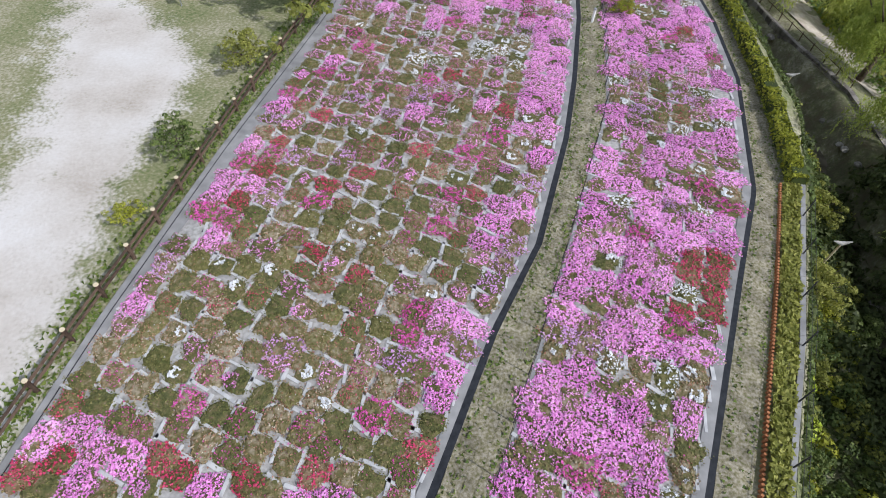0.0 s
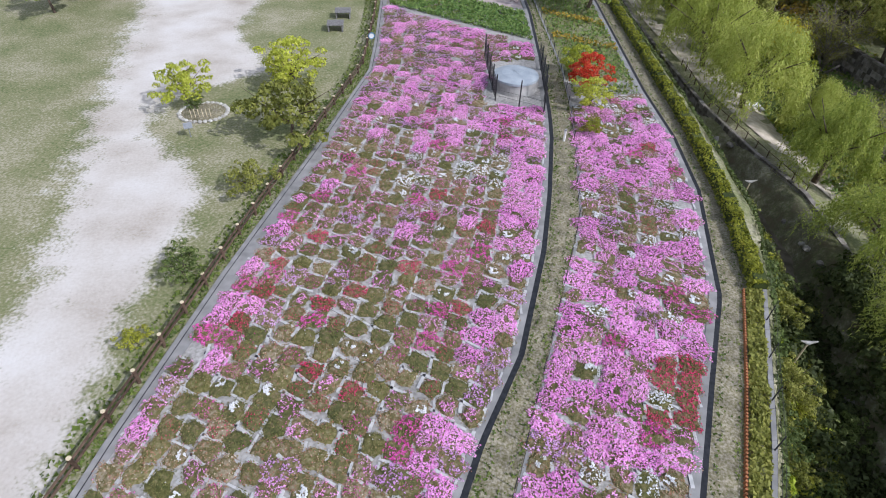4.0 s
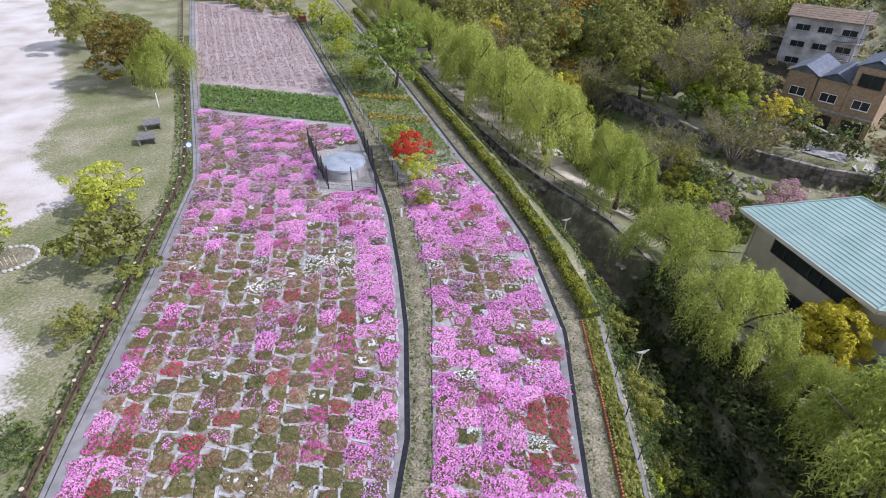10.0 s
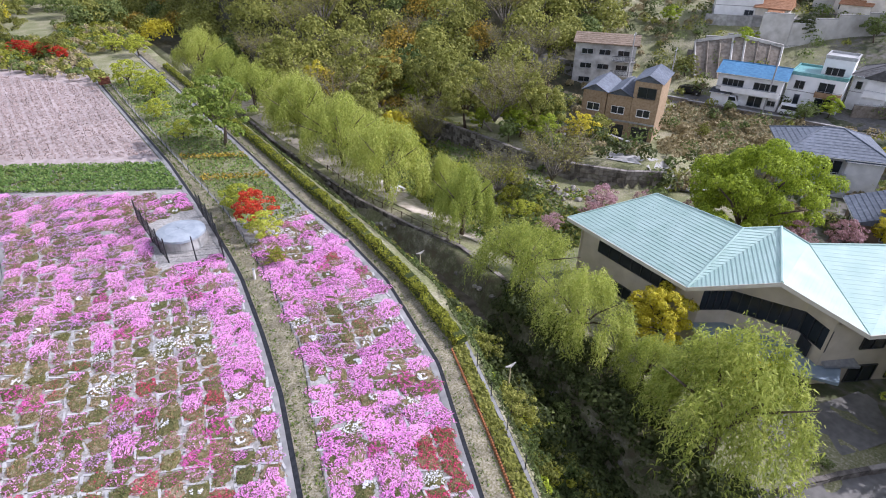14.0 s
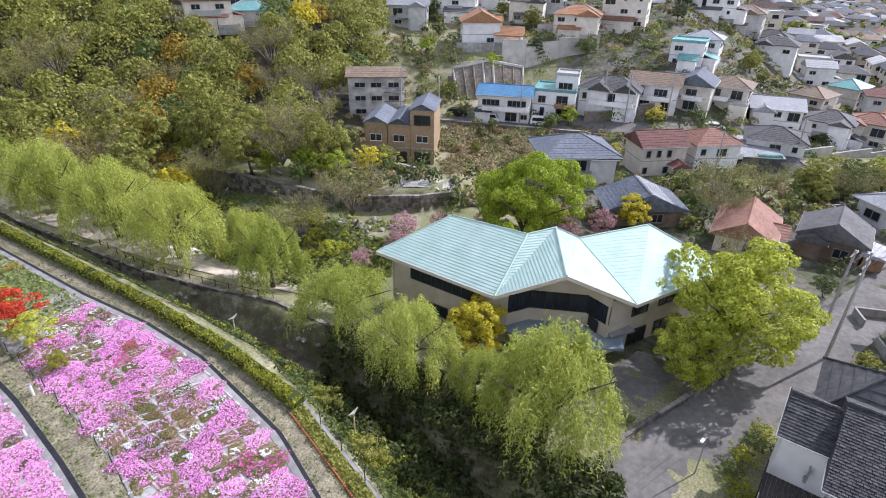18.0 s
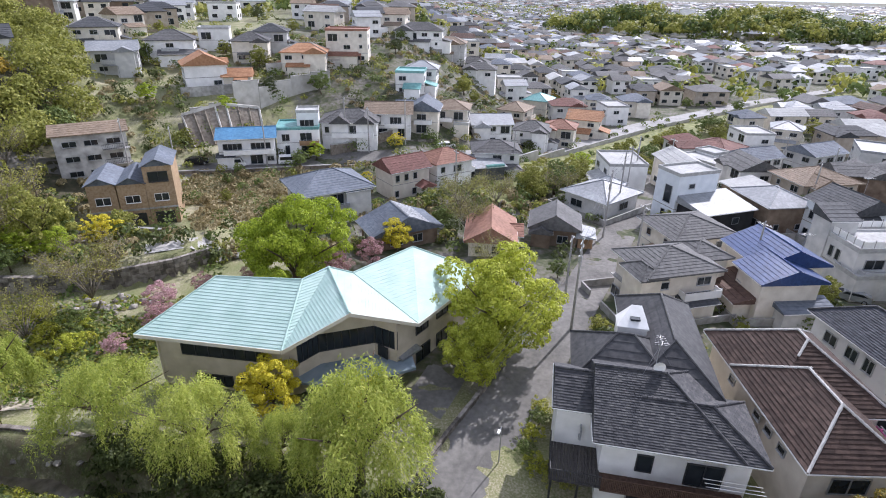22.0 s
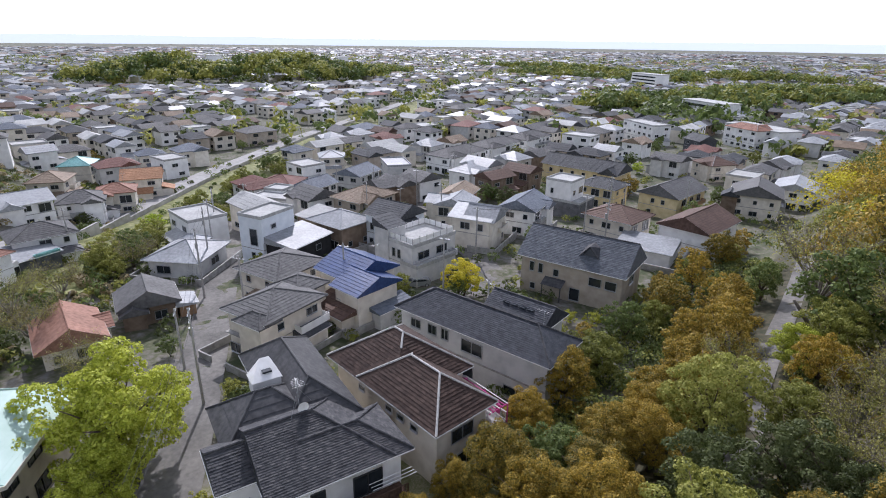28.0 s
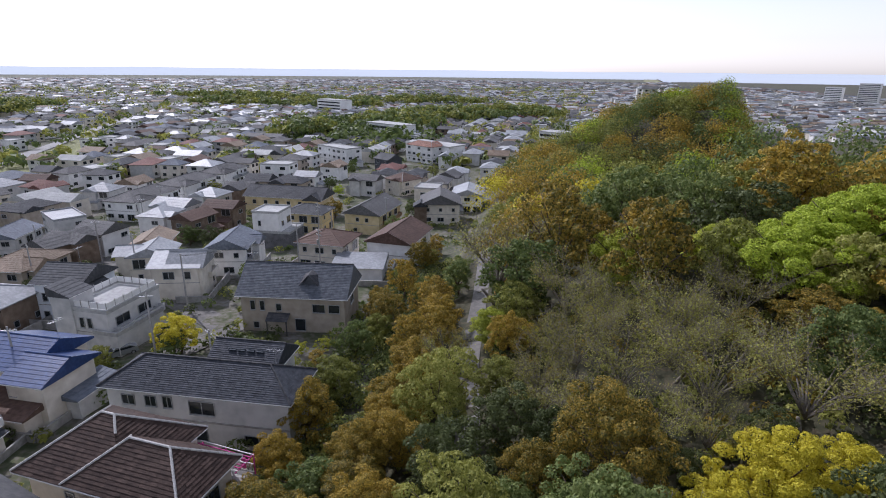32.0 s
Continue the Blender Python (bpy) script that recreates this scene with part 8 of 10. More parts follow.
def shrub_strip(name, label, left, right, y0, y1, n, size, hgt, mat, seed, category="shrubs", kind="stuff", base=0.0, drop=False):
    """Low loose planting between two lines."""
    rng = np.random.default_rng(seed)
    ys = rng.uniform(y0, y1, n)
    w = rng.uniform(0, 1, n)
    lx, rx = lerp_line(left, ys), lerp_line(right, ys)
    x = lx + (rx - lx) * w
    bump = np.array([0.55 + 0.6 * noise.noise((a * 0.7, b * 0.7, seed * 1.0)) + 0.3 * noise.noise((a * 2.1, b * 2.1, seed * 2.0)) for a, b in zip(x, ys)])
    z = base + np.clip(bump, 0.05, 1.4) * hgt * rng.uniform(0.5, 1.0, n)
    if drop:
        z = z + height(x, ys)
    g = Geo().quads(leaf_quads(rng, np.stack([x, ys, z], 1), np.tile([0.2, -0.2, 1.0], (n, 1)), size))
    return tagged(part(name, g, mat), label, category, kind=kind)


shrub_strip("shrub_strip", "low mixed shrubs between edging and net fence", shift(ORANGE, 0.15), shift(ORANGE, 1.0), 1.0, 20.7, 3600, 0.2, 0.45, L_OLIVE, 3)
shrub_strip("grass_verge", "green grass along the foot of the log fence", shift(KERB_L, -0.75), shift(KERB_L, -0.05), 1.5, 100, 5000, 0.14, 0.16, L_GRASS, 8, "grass")
shrub_strip("grass_verge", "uneven grass outside the log fence", shift(FENCE, -1.3), shift(FENCE, 0.1), 1.5, 100, 3600, 0.18, 0.2, L_GRASS, 9, "grass")
shrub_strip("bank_undergrowth", "dense dark undergrowth on the stream bank", shift(EDGE, 0.4), shift(EDGE, 4.2), 2.0, 90, 17000, 0.22, 0.5, L_DARK, 12, "undergrowth", drop=True)
shrub_strip("bank_undergrowth", "dense green undergrowth beside the stream", shift(EDGE, 3.5), shift(EDGE, 9.5), 2.0, 19, 5000, 0.28, 0.6, L_DARK, 13, "undergrowth", drop=True)
shrub_strip("valley_planting", "pale green low growth on the valley floor", [(34.0, 30), (35.5, 40), (33.5, 60), (33.0, 100)], [(46.0, 30), (49.5, 40), (47.5, 60), (46.0, 100)], 30, 100, 9000, 0.4, 0.7, L_OLIVE, 15, "planting", drop=True)
shrub_strip("valley_planting", "green low growth on the valley floor", [(34.0, 30), (35.5, 40), (33.5, 60), (33.0, 100)], [(46.0, 30), (49.5, 40), (47.5, 60), (46.0, 100)], 30, 100, 7000, 0.4, 0.9, L_GREEN, 16, "planting", drop=True)
shrub_strip("bank_undergrowth", "mixed lighter undergrowth on the stream bank", shift(EDGE, 0.4), shift(EDGE, 4.0), 2.0, 90, 5200, 0.22, 0.55, L_GREEN, 14, "undergrowth", drop=True)


def orange_edging():
    """Scalloped orange edging pieces beside the earth path."""
    e = thing("path_edging", "orange scalloped edging pieces beside the path", "edging")
    m = two("orange_edging", (0.3, 0.11, 0.045), (0.42, 0.19, 0.085), 4.0)
    me = Geo().tube((0, 0, -0.05), (0, 0, 0.2), 0.075, 0.06, 7).mesh("edging_piece", m)
    y = 1.2
    while y < 20.6:
        part("edging_piece", me, None, e, at=(float(lerp_line(ORANGE, y)), y, 0))
        y += 0.17


orange_edging()


def net_fence():
    """Posts with a pale low wall and thin wires above the stream bank."""
    f = thing("net_fence", "slim dark posts and wires over a white-painted kerb", "fence")
    line = [(10.2, 1.0), (12.25, 5.5), (15.05, 11.5), (18.8, 20.8)]
    tops = []
    for y in np.arange(1.6, 20.8, 2.4):
        x = float(lerp_line(line, y))
        g = Geo().tube((x, y, -0.2), (x, y, 1.25), 0.035, 0.03, 6)
        part("post", g, M_DARKMETAL, f)
        tops.append((x, y))
    for (x0, y0), (x1, y1) in zip(tops, tops[1:]):
        for z in (0.45, 0.85, 1.2):
            part("wire", Geo().tube((x0, y0, z), (x1, y1, z), 0.008, 0.008, 4), M_DARKMETAL, f)
    yy = np.linspace(1.0, 20.8, 14)
    xx = lerp_line(line, yy)
    for i in range(len(yy) - 1):
        g = Geo().solid([(xx[i] - 0.12, yy[i], -0.6), (xx[i] + 0.12, yy[i], -0.6), (xx[i + 1] + 0.12, yy[i + 1], -0.6), (xx[i + 1] - 0.12, yy[i + 1], -0.6)], [(xx[i] - 0.12, yy[i], 0.16), (xx[i] + 0.12, yy[i], 0.16), (xx[i + 1] + 0.12, yy[i + 1] - 0.02, 0.16), (xx[i + 1] - 0.12, yy[i + 1] - 0.02, 0.16)])
        part("kerb", g, M_KERB, f)


net_fence()


def path_fence():
    """Thin dark posts with wires along the narrow bed."""
    f = thing("wire_fence", "thin dark posts with wires beside the path", "fence")
    pm = Geo().tube((0, 0, -0.1), (0, 0, 0.95), 0.025, 0.022, 6).mesh("post", M_DARKMETAL)
    last = None
    for y in list(np.arange(2.0, 40, 1.9)) + list(np.arange(40, 110, 2.2)):
        x = float(lerp_line(PATH_R, y)) - 0.08
        part("post", pm, None, f, at=(x, y, 0.05))
        if last:
            for z in (0.5, 0.9):
                part("wire", Geo().tube((*last, z), (x, y, z), 0.006, 0.006, 3), M_DARKMETAL, f)
        last = (x, y)


path_fence()


def water_tank():
    t = thing("water_tank", "round concrete tank under a pale cover", "tank", at=(7.6, 45.2, 0))
    n = 28
    g = Geo().tube((0, 0, 0), (0, 0, 1.15), 1.95, 1.9, n)
    part("tank_wall", g, M_CONC, t)
    cv = Geo()
    for r0, r1, z0, z1 in ((0, 1.2, 1.42, 1.36), (1.2, 1.98, 1.36, 1.18), (1.98, 2.0, 1.18, 1.0)):
        for i in range(n):
            a, b = 2 * math.pi * i / n, 2 * math.pi * (i + 1) / n
            cv.face([(r * math.cos(q), r * math.sin(q), z + 0.02 * math.sin(5 * q)) for r, z, q in ((r0, z0, a), (r1, z1, a), (r1, z1, b), (r0, z0, b))])
    part("cover", cv, two("pale_blue_cover", (0.25, 0.285, 0.315), (0.36, 0.395, 0.425), 1.2, rough=0.6), t, "pale blue-grey sheet cover")
    f = thing("mesh_fence", "black mesh fence panels standing round the tank", "fence", at=(7.6, 45.2, 0))
    ring = [(-2.2, 6.2), (-2.1, 1.5), (-1.9, -2.6), (1.9, -4.6), (2.6, -0.5), (2.9, 5.6)]
    for (x0, y0), (x1, y1) in zip(ring, ring[1:]):
        k = max(1, int(math.hypot(x1 - x0, y1 - y0) / 1.6))
        for i in range(k):
            a, b = (x0 + (x1 - x0) * i / k, y0 + (y1 - y0) * i / k), (x0 + (x1 - x0) * (i + 1) / k, y0 + (y1 - y0) * (i + 1) / k)
            part("post", Geo().tube((*a, -0.1), (*a, 2.3), 0.06, 0.05, 6), M_DARKMETAL, f)
            if y0 != -2.6:
                g = Geo()
                for z in np.arange(0.15, 1.86, 0.085):
                    g.tube((*a, z), (*b, z), 0.011, 0.011, 3)
                for q in range(9):
                    c = (a[0] + (b[0] - a[0]) * q / 8, a[1] + (b[1] - a[1]) * q / 8)
                    g.tube((*c, 0.1), (*c, 1.86), 0.011, 0.011, 3)
                part("mesh_panel", g, M_DARKMETAL, f)
            else:
                part("wire", Geo().tube((*a, 1.0), (*b, 1.0), 0.01, 0.01, 4), M_DARKMETAL, f)
                part("wire", Geo().tube((*a, 0.5), (*b, 0.5), 0.01, 0.01, 4), M_DARKMETAL, f)


water_tank()


def stone(seed, r, mat):
    g = Geo()
    bm = bmesh.new()
    bmesh.ops.create_icosphere(bm, subdivisions=2, radius=r)
    for v in bm.verts:
        v.co *= 1 + 0.35 * noise.noise(v.co / r * 1.4 + Vector((seed, 0, 0)))
        v.co.z *= 0.7
    me = bpy.data.meshes.new("stone")
    bm.to_mesh(me)
    bm.free()
    me.materials.append(mat)
    return me


M_PALESTONE = two("pale_boulder", (0.34, 0.32, 0.28), (0.56, 0.54, 0.5), 3.0, bump=0.5, rand=0.4)
M_BOULDER = two("weathered_boulder", (0.15, 0.135, 0.115), (0.34, 0.315, 0.28), 3.0, bump=0.5, rand=0.4)
STONES = [stone(i * 3.1, 0.2, M_PALESTONE) for i in range(4)]
BOULDERS = [stone(i * 3.1 + 1, 0.2, M_BOULDER) for i in range(4)]


def planter():
    p = thing("planter_bed", "round planting bed edged with pale stones", "planter", at=(-17.6, 39.6, 0))
    g = Geo()
    for i in range(20):
        a, b = 2 * math.pi * i / 20, 2 * math.pi * (i + 1) / 20
        g.face([(0, 0, 0.12), (1.75 * math.cos(a), 1.5 * math.sin(a), 0.05), (1.75 * math.cos(b), 1.5 * math.sin(b), 0.05)])
    part("soil", g, M_EARTH, p)
    for i in range(30):
        a = 2 * math.pi * i / 30
        ob = part("stone", STONES[i % 4], None, p, at=(1.85 * math.cos(a), 1.6 * math.sin(a), 0.05), rz=i * 1.3)
        ob.scale = (0.9, 0.85, 0.8)
    for i in range(6):
        part("stake", Geo().tube((-0.6 + 0.28 * i, -1.0 + 0.05 * i, 0), (-0.6 + 0.28 * i, -1.0 + 0.05 * i, 0.75), 0.03, 0.03, 5), M_LOGEND, p)
    s = thing("sign_board", "small pale notice board on a post", "sign", at=(-17.4, 35.9, 0), rz=0.4)
    part("post", Geo().tube((0, 0, -0.1), (0, 0, 0.8), 0.04, 0.04, 6), M_METAL, s)
    b = Geo()
    b.solid([(-0.3, -0.2, 0.75), (0.3, -0.2, 0.75), (0.3, 0.25, 1.0), (-0.3, 0.25, 1.0)], [(-0.3, -0.22, 0.79), (0.3, -0.22, 0.79), (0.3, 0.23, 1.04), (-0.3, 0.23, 1.04)])
    part("board", b, M_METAL, s)
    for k, (x, y) in enumerate(((-9.7, 58.0), (-9.4, 61.8))):
        t = thing("picnic_bench", "grey weathered slatted bench on bare ground", "bench", "park benches", at=(x, y, 0), rz=0.1)
        for i in range(7):
            part("slat", Geo().box(0, -0.8 + 0.24 * i, 0.66, 1.7, 0.2, 0.06), M_BENCH, t)
        for sx in (-0.7, 0.7):
            part("leg", Geo().box(sx, 0, 0, 0.14, 1.5, 0.66), M_BENCH, t)
    w = thing("marker_post", "slim white marker post in the grass", "post", at=(-9.2, 68.0, 0))
    part("post", Geo().tube((0, 0, -0.1), (0.05, 0, 1.6), 0.06, 0.06, 7), M_WHITE, w)
    r = thing("round_sign", "round blue-rimmed sign on a post by the fence", "sign", at=(-5.5, 53.0, 0), rz=0.2)
    part("post", Geo().tube((0, 0, 0), (0, 0, 1.2), 0.03, 0.03, 6), M_METAL, r)
    d = part("disc", Geo().tube((0, -0.03, 1.3), (0, -0.06, 1.3), 0.28, 0.28, 18), M_WHITE, r)
    rim = Geo()
    for i in range(18):
        a, b = 2 * math.pi * i / 18, 2 * math.pi * (i + 1) / 18
        rim.tube((0.28 * math.cos(a), -0.06, 1.3 + 0.28 * math.sin(a)), (0.28 * math.cos(b), -0.06, 1.3 + 0.28 * math.sin(b)), 0.045, 0.045, 5)
    part("rim", rim, ROOFS["skyblue"], r)
    q = thing("stand_pipe", "short white stand pipe at the path edge", "pipe", at=(10.4, 36.2, 0))
    part("pipe", Geo().tube((0, 0, 0), (0, 0, 0.9), 0.09, 0.09, 8), M_WHITE, q)
    part("cap", Geo().tube((0, 0, 0.9), (0, 0, 1.0), 0.11, 0.1, 8), M_METAL, q)
    sb = thing("step_box", "red-brown slatted box at the path head", "box", at=(12.0, 104.0, hz(12.0, 104.0)), rz=0.1)
    for i in range(4):
        part("slat", Geo().box(0, 0, 0.28 * i, 1.6, 0.9, 0.22), two("red_brown_boards", (0.16, 0.06, 0.04), (0.26, 0.1, 0.07), 4.0) if i == 0 else bpy.data.materials["red_brown_boards"], sb)


M_BENCH = two("grey_weathered_wood", (0.13, 0.125, 0.12), (0.25, 0.24, 0.23), 6.0, bump=0.4)
planter()

# ---- stream, its wall, the far terrace ----
def stone_wall(name, label, line, z0, z1, course=0.42, seed=1, thick=0.35):
    """Wall of single blocks along a plan line; z0 and z1 may be functions of the point."""
    rng = np.random.default_rng(seed)
    ob = thing(name, label, "wall", kind="structure")
    core = Geo()
    blocks = Geo()
    count = 0
    for (x0, y0), (x1, y1) in zip(line, line[1:]):
        ln = math.hypot(x1 - x0, y1 - y0)
        rz = math.atan2(y1 - y0, x1 - x0)
        core.box((x0 + x1) / 2, (y0 + y1) / 2, z0 - 1.0, ln + 0.1, thick * 0.7, z1 - z0 + 0.94, rz)
        r = 0
        z = z0 - 0.2
        while z < z1 - 0.1:
            h = min(course * rng.uniform(0.8, 1.2), z1 - z)
            u = 0.0
            while u < ln:
                w = rng.uniform(0.5, 1.1) * course * 1.7
                w = min(w, ln - u + 0.05)
                c = u + w / 2
                blocks.box(x0 + (x1 - x0) * c / ln, y0 + (y1 - y0) * c / ln, z, w - 0.05, thick * rng.uniform(0.92, 1.2), h - 0.04, rz + rng.normal(0, 0.02))
                u += w
            z += h
    part("wall_core", core, M_STONE, ob)
    part("stonework", blocks, M_STONEBLOCK, ob)["kind"] = "stuff"
    return ob


M_STONEBLOCK = material("weathered_stone_block", [(0.25, (0.09, 0.08, 0.07)), (0.5, (0.18, 0.16, 0.14)), (0.75, (0.32, 0.29, 0.26))], 2.0, rand=0.5, island=True, bump=0.7, bscale=8, big=0.3)
stone_wall("stream_wall", "dark mossy stone wall above the stream", [(28.2, 90.0), (27.2, 74.0), (27.3, 60.0), (27.6, 50.8), (29.0, 41.3), (30.4, 35.3), (30.0, 29.0), (28.4, 22.0)], -6.6, -3.75, 0.5, 3)
stone_wall("retaining_wall", "weathered stone retaining wall below the hillside", [(50.6, 74.0), (51.1, 66.9), (52.1, 58.0), (52.8, 49.3), (55.1, 42.0), (58.6, 36.5), (62.0, 33.6)], -7.4, -3.45, 0.6, 4, 0.5)
stone_wall("retaining_wall", "stained concrete and stone wall below the lane", [(71.0, 62.0), (72.0, 46.0), (75.0, 36.0), (80.0, 26.0)], -8.4, -6.4, 0.6, 6)
stone_wall("retaining_wall", "rough stone wall under the hillside lane", [(97.5, 50.0), (101.5, 38.0), (105.0, 28.0), (108.0, 18.0)], -7.4, -5.3, 0.6, 7)
stone_wall("retaining_wall", "tall pale retaining wall on the hill", [(136.0, 56.0), (139.0, 46.0), (145.0, 36.0)], 0.0, 5.2, 0.9, 8)
stone_wall("retaining_wall", "pale terrace wall on the hillside", [(112.0, 62.0), (118.0, 52.0), (126.0, 47.0)], -4.0, 0.6, 0.9, 9)
stone_wall("retaining_wall", "brick-brown wall with garages under the houses", [(114.5, 33.0), (119.0, 20.0), (122.0, 8.0)], -6.0, -3.6, 0.6, 10)


def stream_bed():
    g = Geo()
    ys = np.linspace(-4, 128, 120)
    xs = lerp_line(STREAM, ys)
    for i, (x, y) in enumerate(zip(xs, ys)):
        z = -6.35 + float(np.interp(y, [-10, 6, 22], [-1.6, -1.6, 0]))
        g.v += [(x - 1.3, y, z), (x + 1.3, y, z)]
        if i:
            g.f.append((2 * i - 2, 2 * i - 1, 2 * i + 1, 2 * i))
            g.m.append(0)
    m = two("shallow_stream_water", (0.07, 0.06, 0.042), (0.17, 0.145, 0.105), 1.1, rough=0.2, bump=0.15, bscale=6)
    tagged(part("stream", g, m), "shallow dark stream in a stone channel", "stream", kind="structure")
    rng = np.random.default_rng(9)
    for i in range(34):
        y = rng.uniform(10, 70)
        x = float(lerp_line(STREAM, y)) + rng.choice([-1.25, 1.2]) + rng.normal(0, 0.12)
        ob = part("boulder", BOULDERS[i % 4], None, None, at=(x, y, hz(x, y) + 0.08), rz=i)
        k = rng.uniform(0.9, 2.0)
        ob.scale = (k, k, k * 0.9)
        tagged(ob, "pale rounded boulder beside the stream", "boulder", "boulders")
    for i in range(46):
        a = rng.uniform(0, 1)
        x, y = 48.5 + 3.5 * a + rng.normal(0, 1.2), 46 - 9 * a + rng.normal(0, 1.6)
        ob = part("boulder", BOULDERS[i % 4], None, None, at=(x, y, hz(x, y) + 0.1), rz=i)
        k = rng.uniform(1.2, 2.8)
        ob.scale = (k, k, k)
        tagged(ob, "pale boulder at the foot of the stone wall", "boulder", "boulders")


stream_bed()


def ground_patch(name, label, line, width, mat, lift=0.05):
    ob = road_strip(name, line, width, label, mat, lift, 0.8)
    ob["category"] = "path"
    return ob


M_SANDPATH = two("pale_sand_path", (0.36, 0.31, 0.24), (0.56, 0.5, 0.42), 1.6, bump=0.3, big=0.2)
ground_patch("sand_path", "pale sandy path under the willows", [(31.0, 118), (30.6, 95), (30.4, 75), (31.0, 58), (31.8, 49.7), (33.4, 42.8), (35.6, 37.5), (37.0, 33.0)], 4.2, M_SANDPATH)
ground_patch("lane", "pale concrete lane beside the retaining wall", [(60.5, 41.0), (62.5, 37.0), (65.0, 32.5), (71.5, 25.5)], 3.2, M_CONC, 0.08)
ground_patch("forecourt", "dark paved yard beside the hall", [(33.0, 5.5), (38.0, 3.2), (43.0, 1.6)], 4.0, M_ASPHALT, 0.05)
stone_wall("kerb_wall", "low concrete wall along the lane", [(29.3, 3.4), (33.6, 1.5), (38.5, -1.0), (43.0, -3.3)], -5.6, -4.95, 0.8, 11, 0.3)

g_table = thing("park_table", "white park table under the willows", "table", at=(32.4, 50.0, hz(32.4, 50.0)))
part("tabletop", Geo().box(0, 0, 0.7, 1.2, 0.9, 0.08), M_WHITE, g_table)
part("leg", Geo().tube((0, 0, 0), (0, 0, 0.7), 0.09, 0.07, 8), M_WHITE, g_table)
for sx in (-0.9, 0.9):
    part("bench_seat", Geo().box(sx, 0, 0.4, 0.3, 1.1, 0.07), M_WHITE, g_table)
    part("bench_leg", Geo().box(sx, 0, 0, 0.12, 0.5, 0.4), M_CONC, g_table)


def terrace_fence():
    f = thing("low_fence", "low dark posts with a rail along the stream wall", "fence")
    line = [(28.6, 60.0), (28.2, 50.8), (29.6, 41.3), (31.0, 35.3)]
    last = None
    for y in np.arange(60.0, 35.0, -1.6):
        x = float(np.interp(y, [35.3, 41.3, 50.8, 60.0], [31.0, 29.6, 28.2, 28.6]))
        z = hz(x, y)
        part("post", Geo().tube((x, y, z - 0.1), (x, y, z + 0.75), 0.05, 0.045, 6), M_WOODLOG, f)
        if last:
            part("rail", Geo().tube((last[0], last[1], last[2] + 0.6), (x, y, z + 0.6), 0.03, 0.03, 5), M_WOODLOG, f)
        last = (x, y, z)


terrace_fence()


def bird_post(x, y, z, label):
    """Carved post ornament beside the stream."""
    t = thing("carved_post", label, "ornament", at=(x, y, z))
    part("post", Geo().tube((0, 0, -1.2), (0.05, 0, 1.3), 0.07, 0.05, 7), M_LOGEND, t)
    g = Geo()
    g.tube((-0.35, 0.1, 1.35), (0.05, 0, 1.3), 0.03, 0.12, 7)
    g.tube((0.05, 0, 1.3), (0.45, -0.1, 1.55), 0.12, 0.03, 7)
    part("top_piece", g, M_PALESTONE, t, "pale carved top")


bird_post(21.4, 18.9, -3.6, "pale carved post on the bank")
bird_post(25.2, 35.0, -3.9, "pale carved post beside the stream")


# ---- poles, wires, cars ----
M_POLE = two("concrete_pole", (0.28, 0.27, 0.26), (0.4, 0.39, 0.37), 3.0)


def utility_pole(x, y, h=10.5, arms=2, rz=0.0, dark=False):
    z = hz(x, y)
    p = thing("utility_pole", "grey concrete utility pole with crossarms and wires", "utility pole", "utility poles", at=(x, y, z), rz=rz)
    m = M_BARK if dark else M_POLE
    part("pole", Geo().tube((0, 0, -0.5), (0, 0, h), 0.16, 0.1, 9), m, p)
    for i in range(arms):
        zz = h - 0.5 - 0.8 * i
        part("crossarm", Geo().box(0, 0, zz, 1.8 - 0.3 * i, 0.09, 0.09), M_METAL, p)
        for sx in (-0.7, -0.25, 0.25, 0.7):
            part("insulator", Geo().tube((sx, 0, zz + 0.09), (sx, 0, zz + 0.26), 0.04, 0.03, 6), M_WHITE, p)
    if arms > 1:
        part("transformer", Geo().tube((0.3, 0.1, h - 3.0), (0.3, 0.1, h - 2.2), 0.2, 0.2, 9), M_METAL, p)
    return (x, y, z + h)


LANE_POLES = [utility_pole(*q) for q in ((50.2, -10.9, 10.8, 2, -0.42), (58.0, -11.4, 7.5, 1, -0.42), (76.5, -19.6, 10.5, 2, -0.42), (88.0, -24.3, 10.5, 2, -0.42), (104.0, -31.0, 10.5, 2, -0.42))]
HILL_POLES = [utility_pole(*q) for q in ((87.5, 58.5, 13.0, 1, 0.4), (90.5, 52.0, 11.5, 1, 0.4), (113.5, 27.0, 11.0, 1, 0.4), (118.0, 15.0, 10.0, 1, 0.4), (69.0, 60.5, 9.5, 1, 0.4, True), (109.0, -8.0, 9.5, 1, 0.3))]
TOWN_POLES = [utility_pole(*q) for q in ((63.5, -61.0, 9.5, 1, -0.42), (52.0, -82.0, 9.5, 2, -0.42), (69.5, -110.0, 10.0, 2, -0.42), (58.0, -124.0, 10, 1, -0.42), (116.0, -75.0, 9.5, 1, -0.42), (96.0, -60.0, 9.5, 1, -0.42), (43.5, -44.0, 7.0, 1, -0.42))]


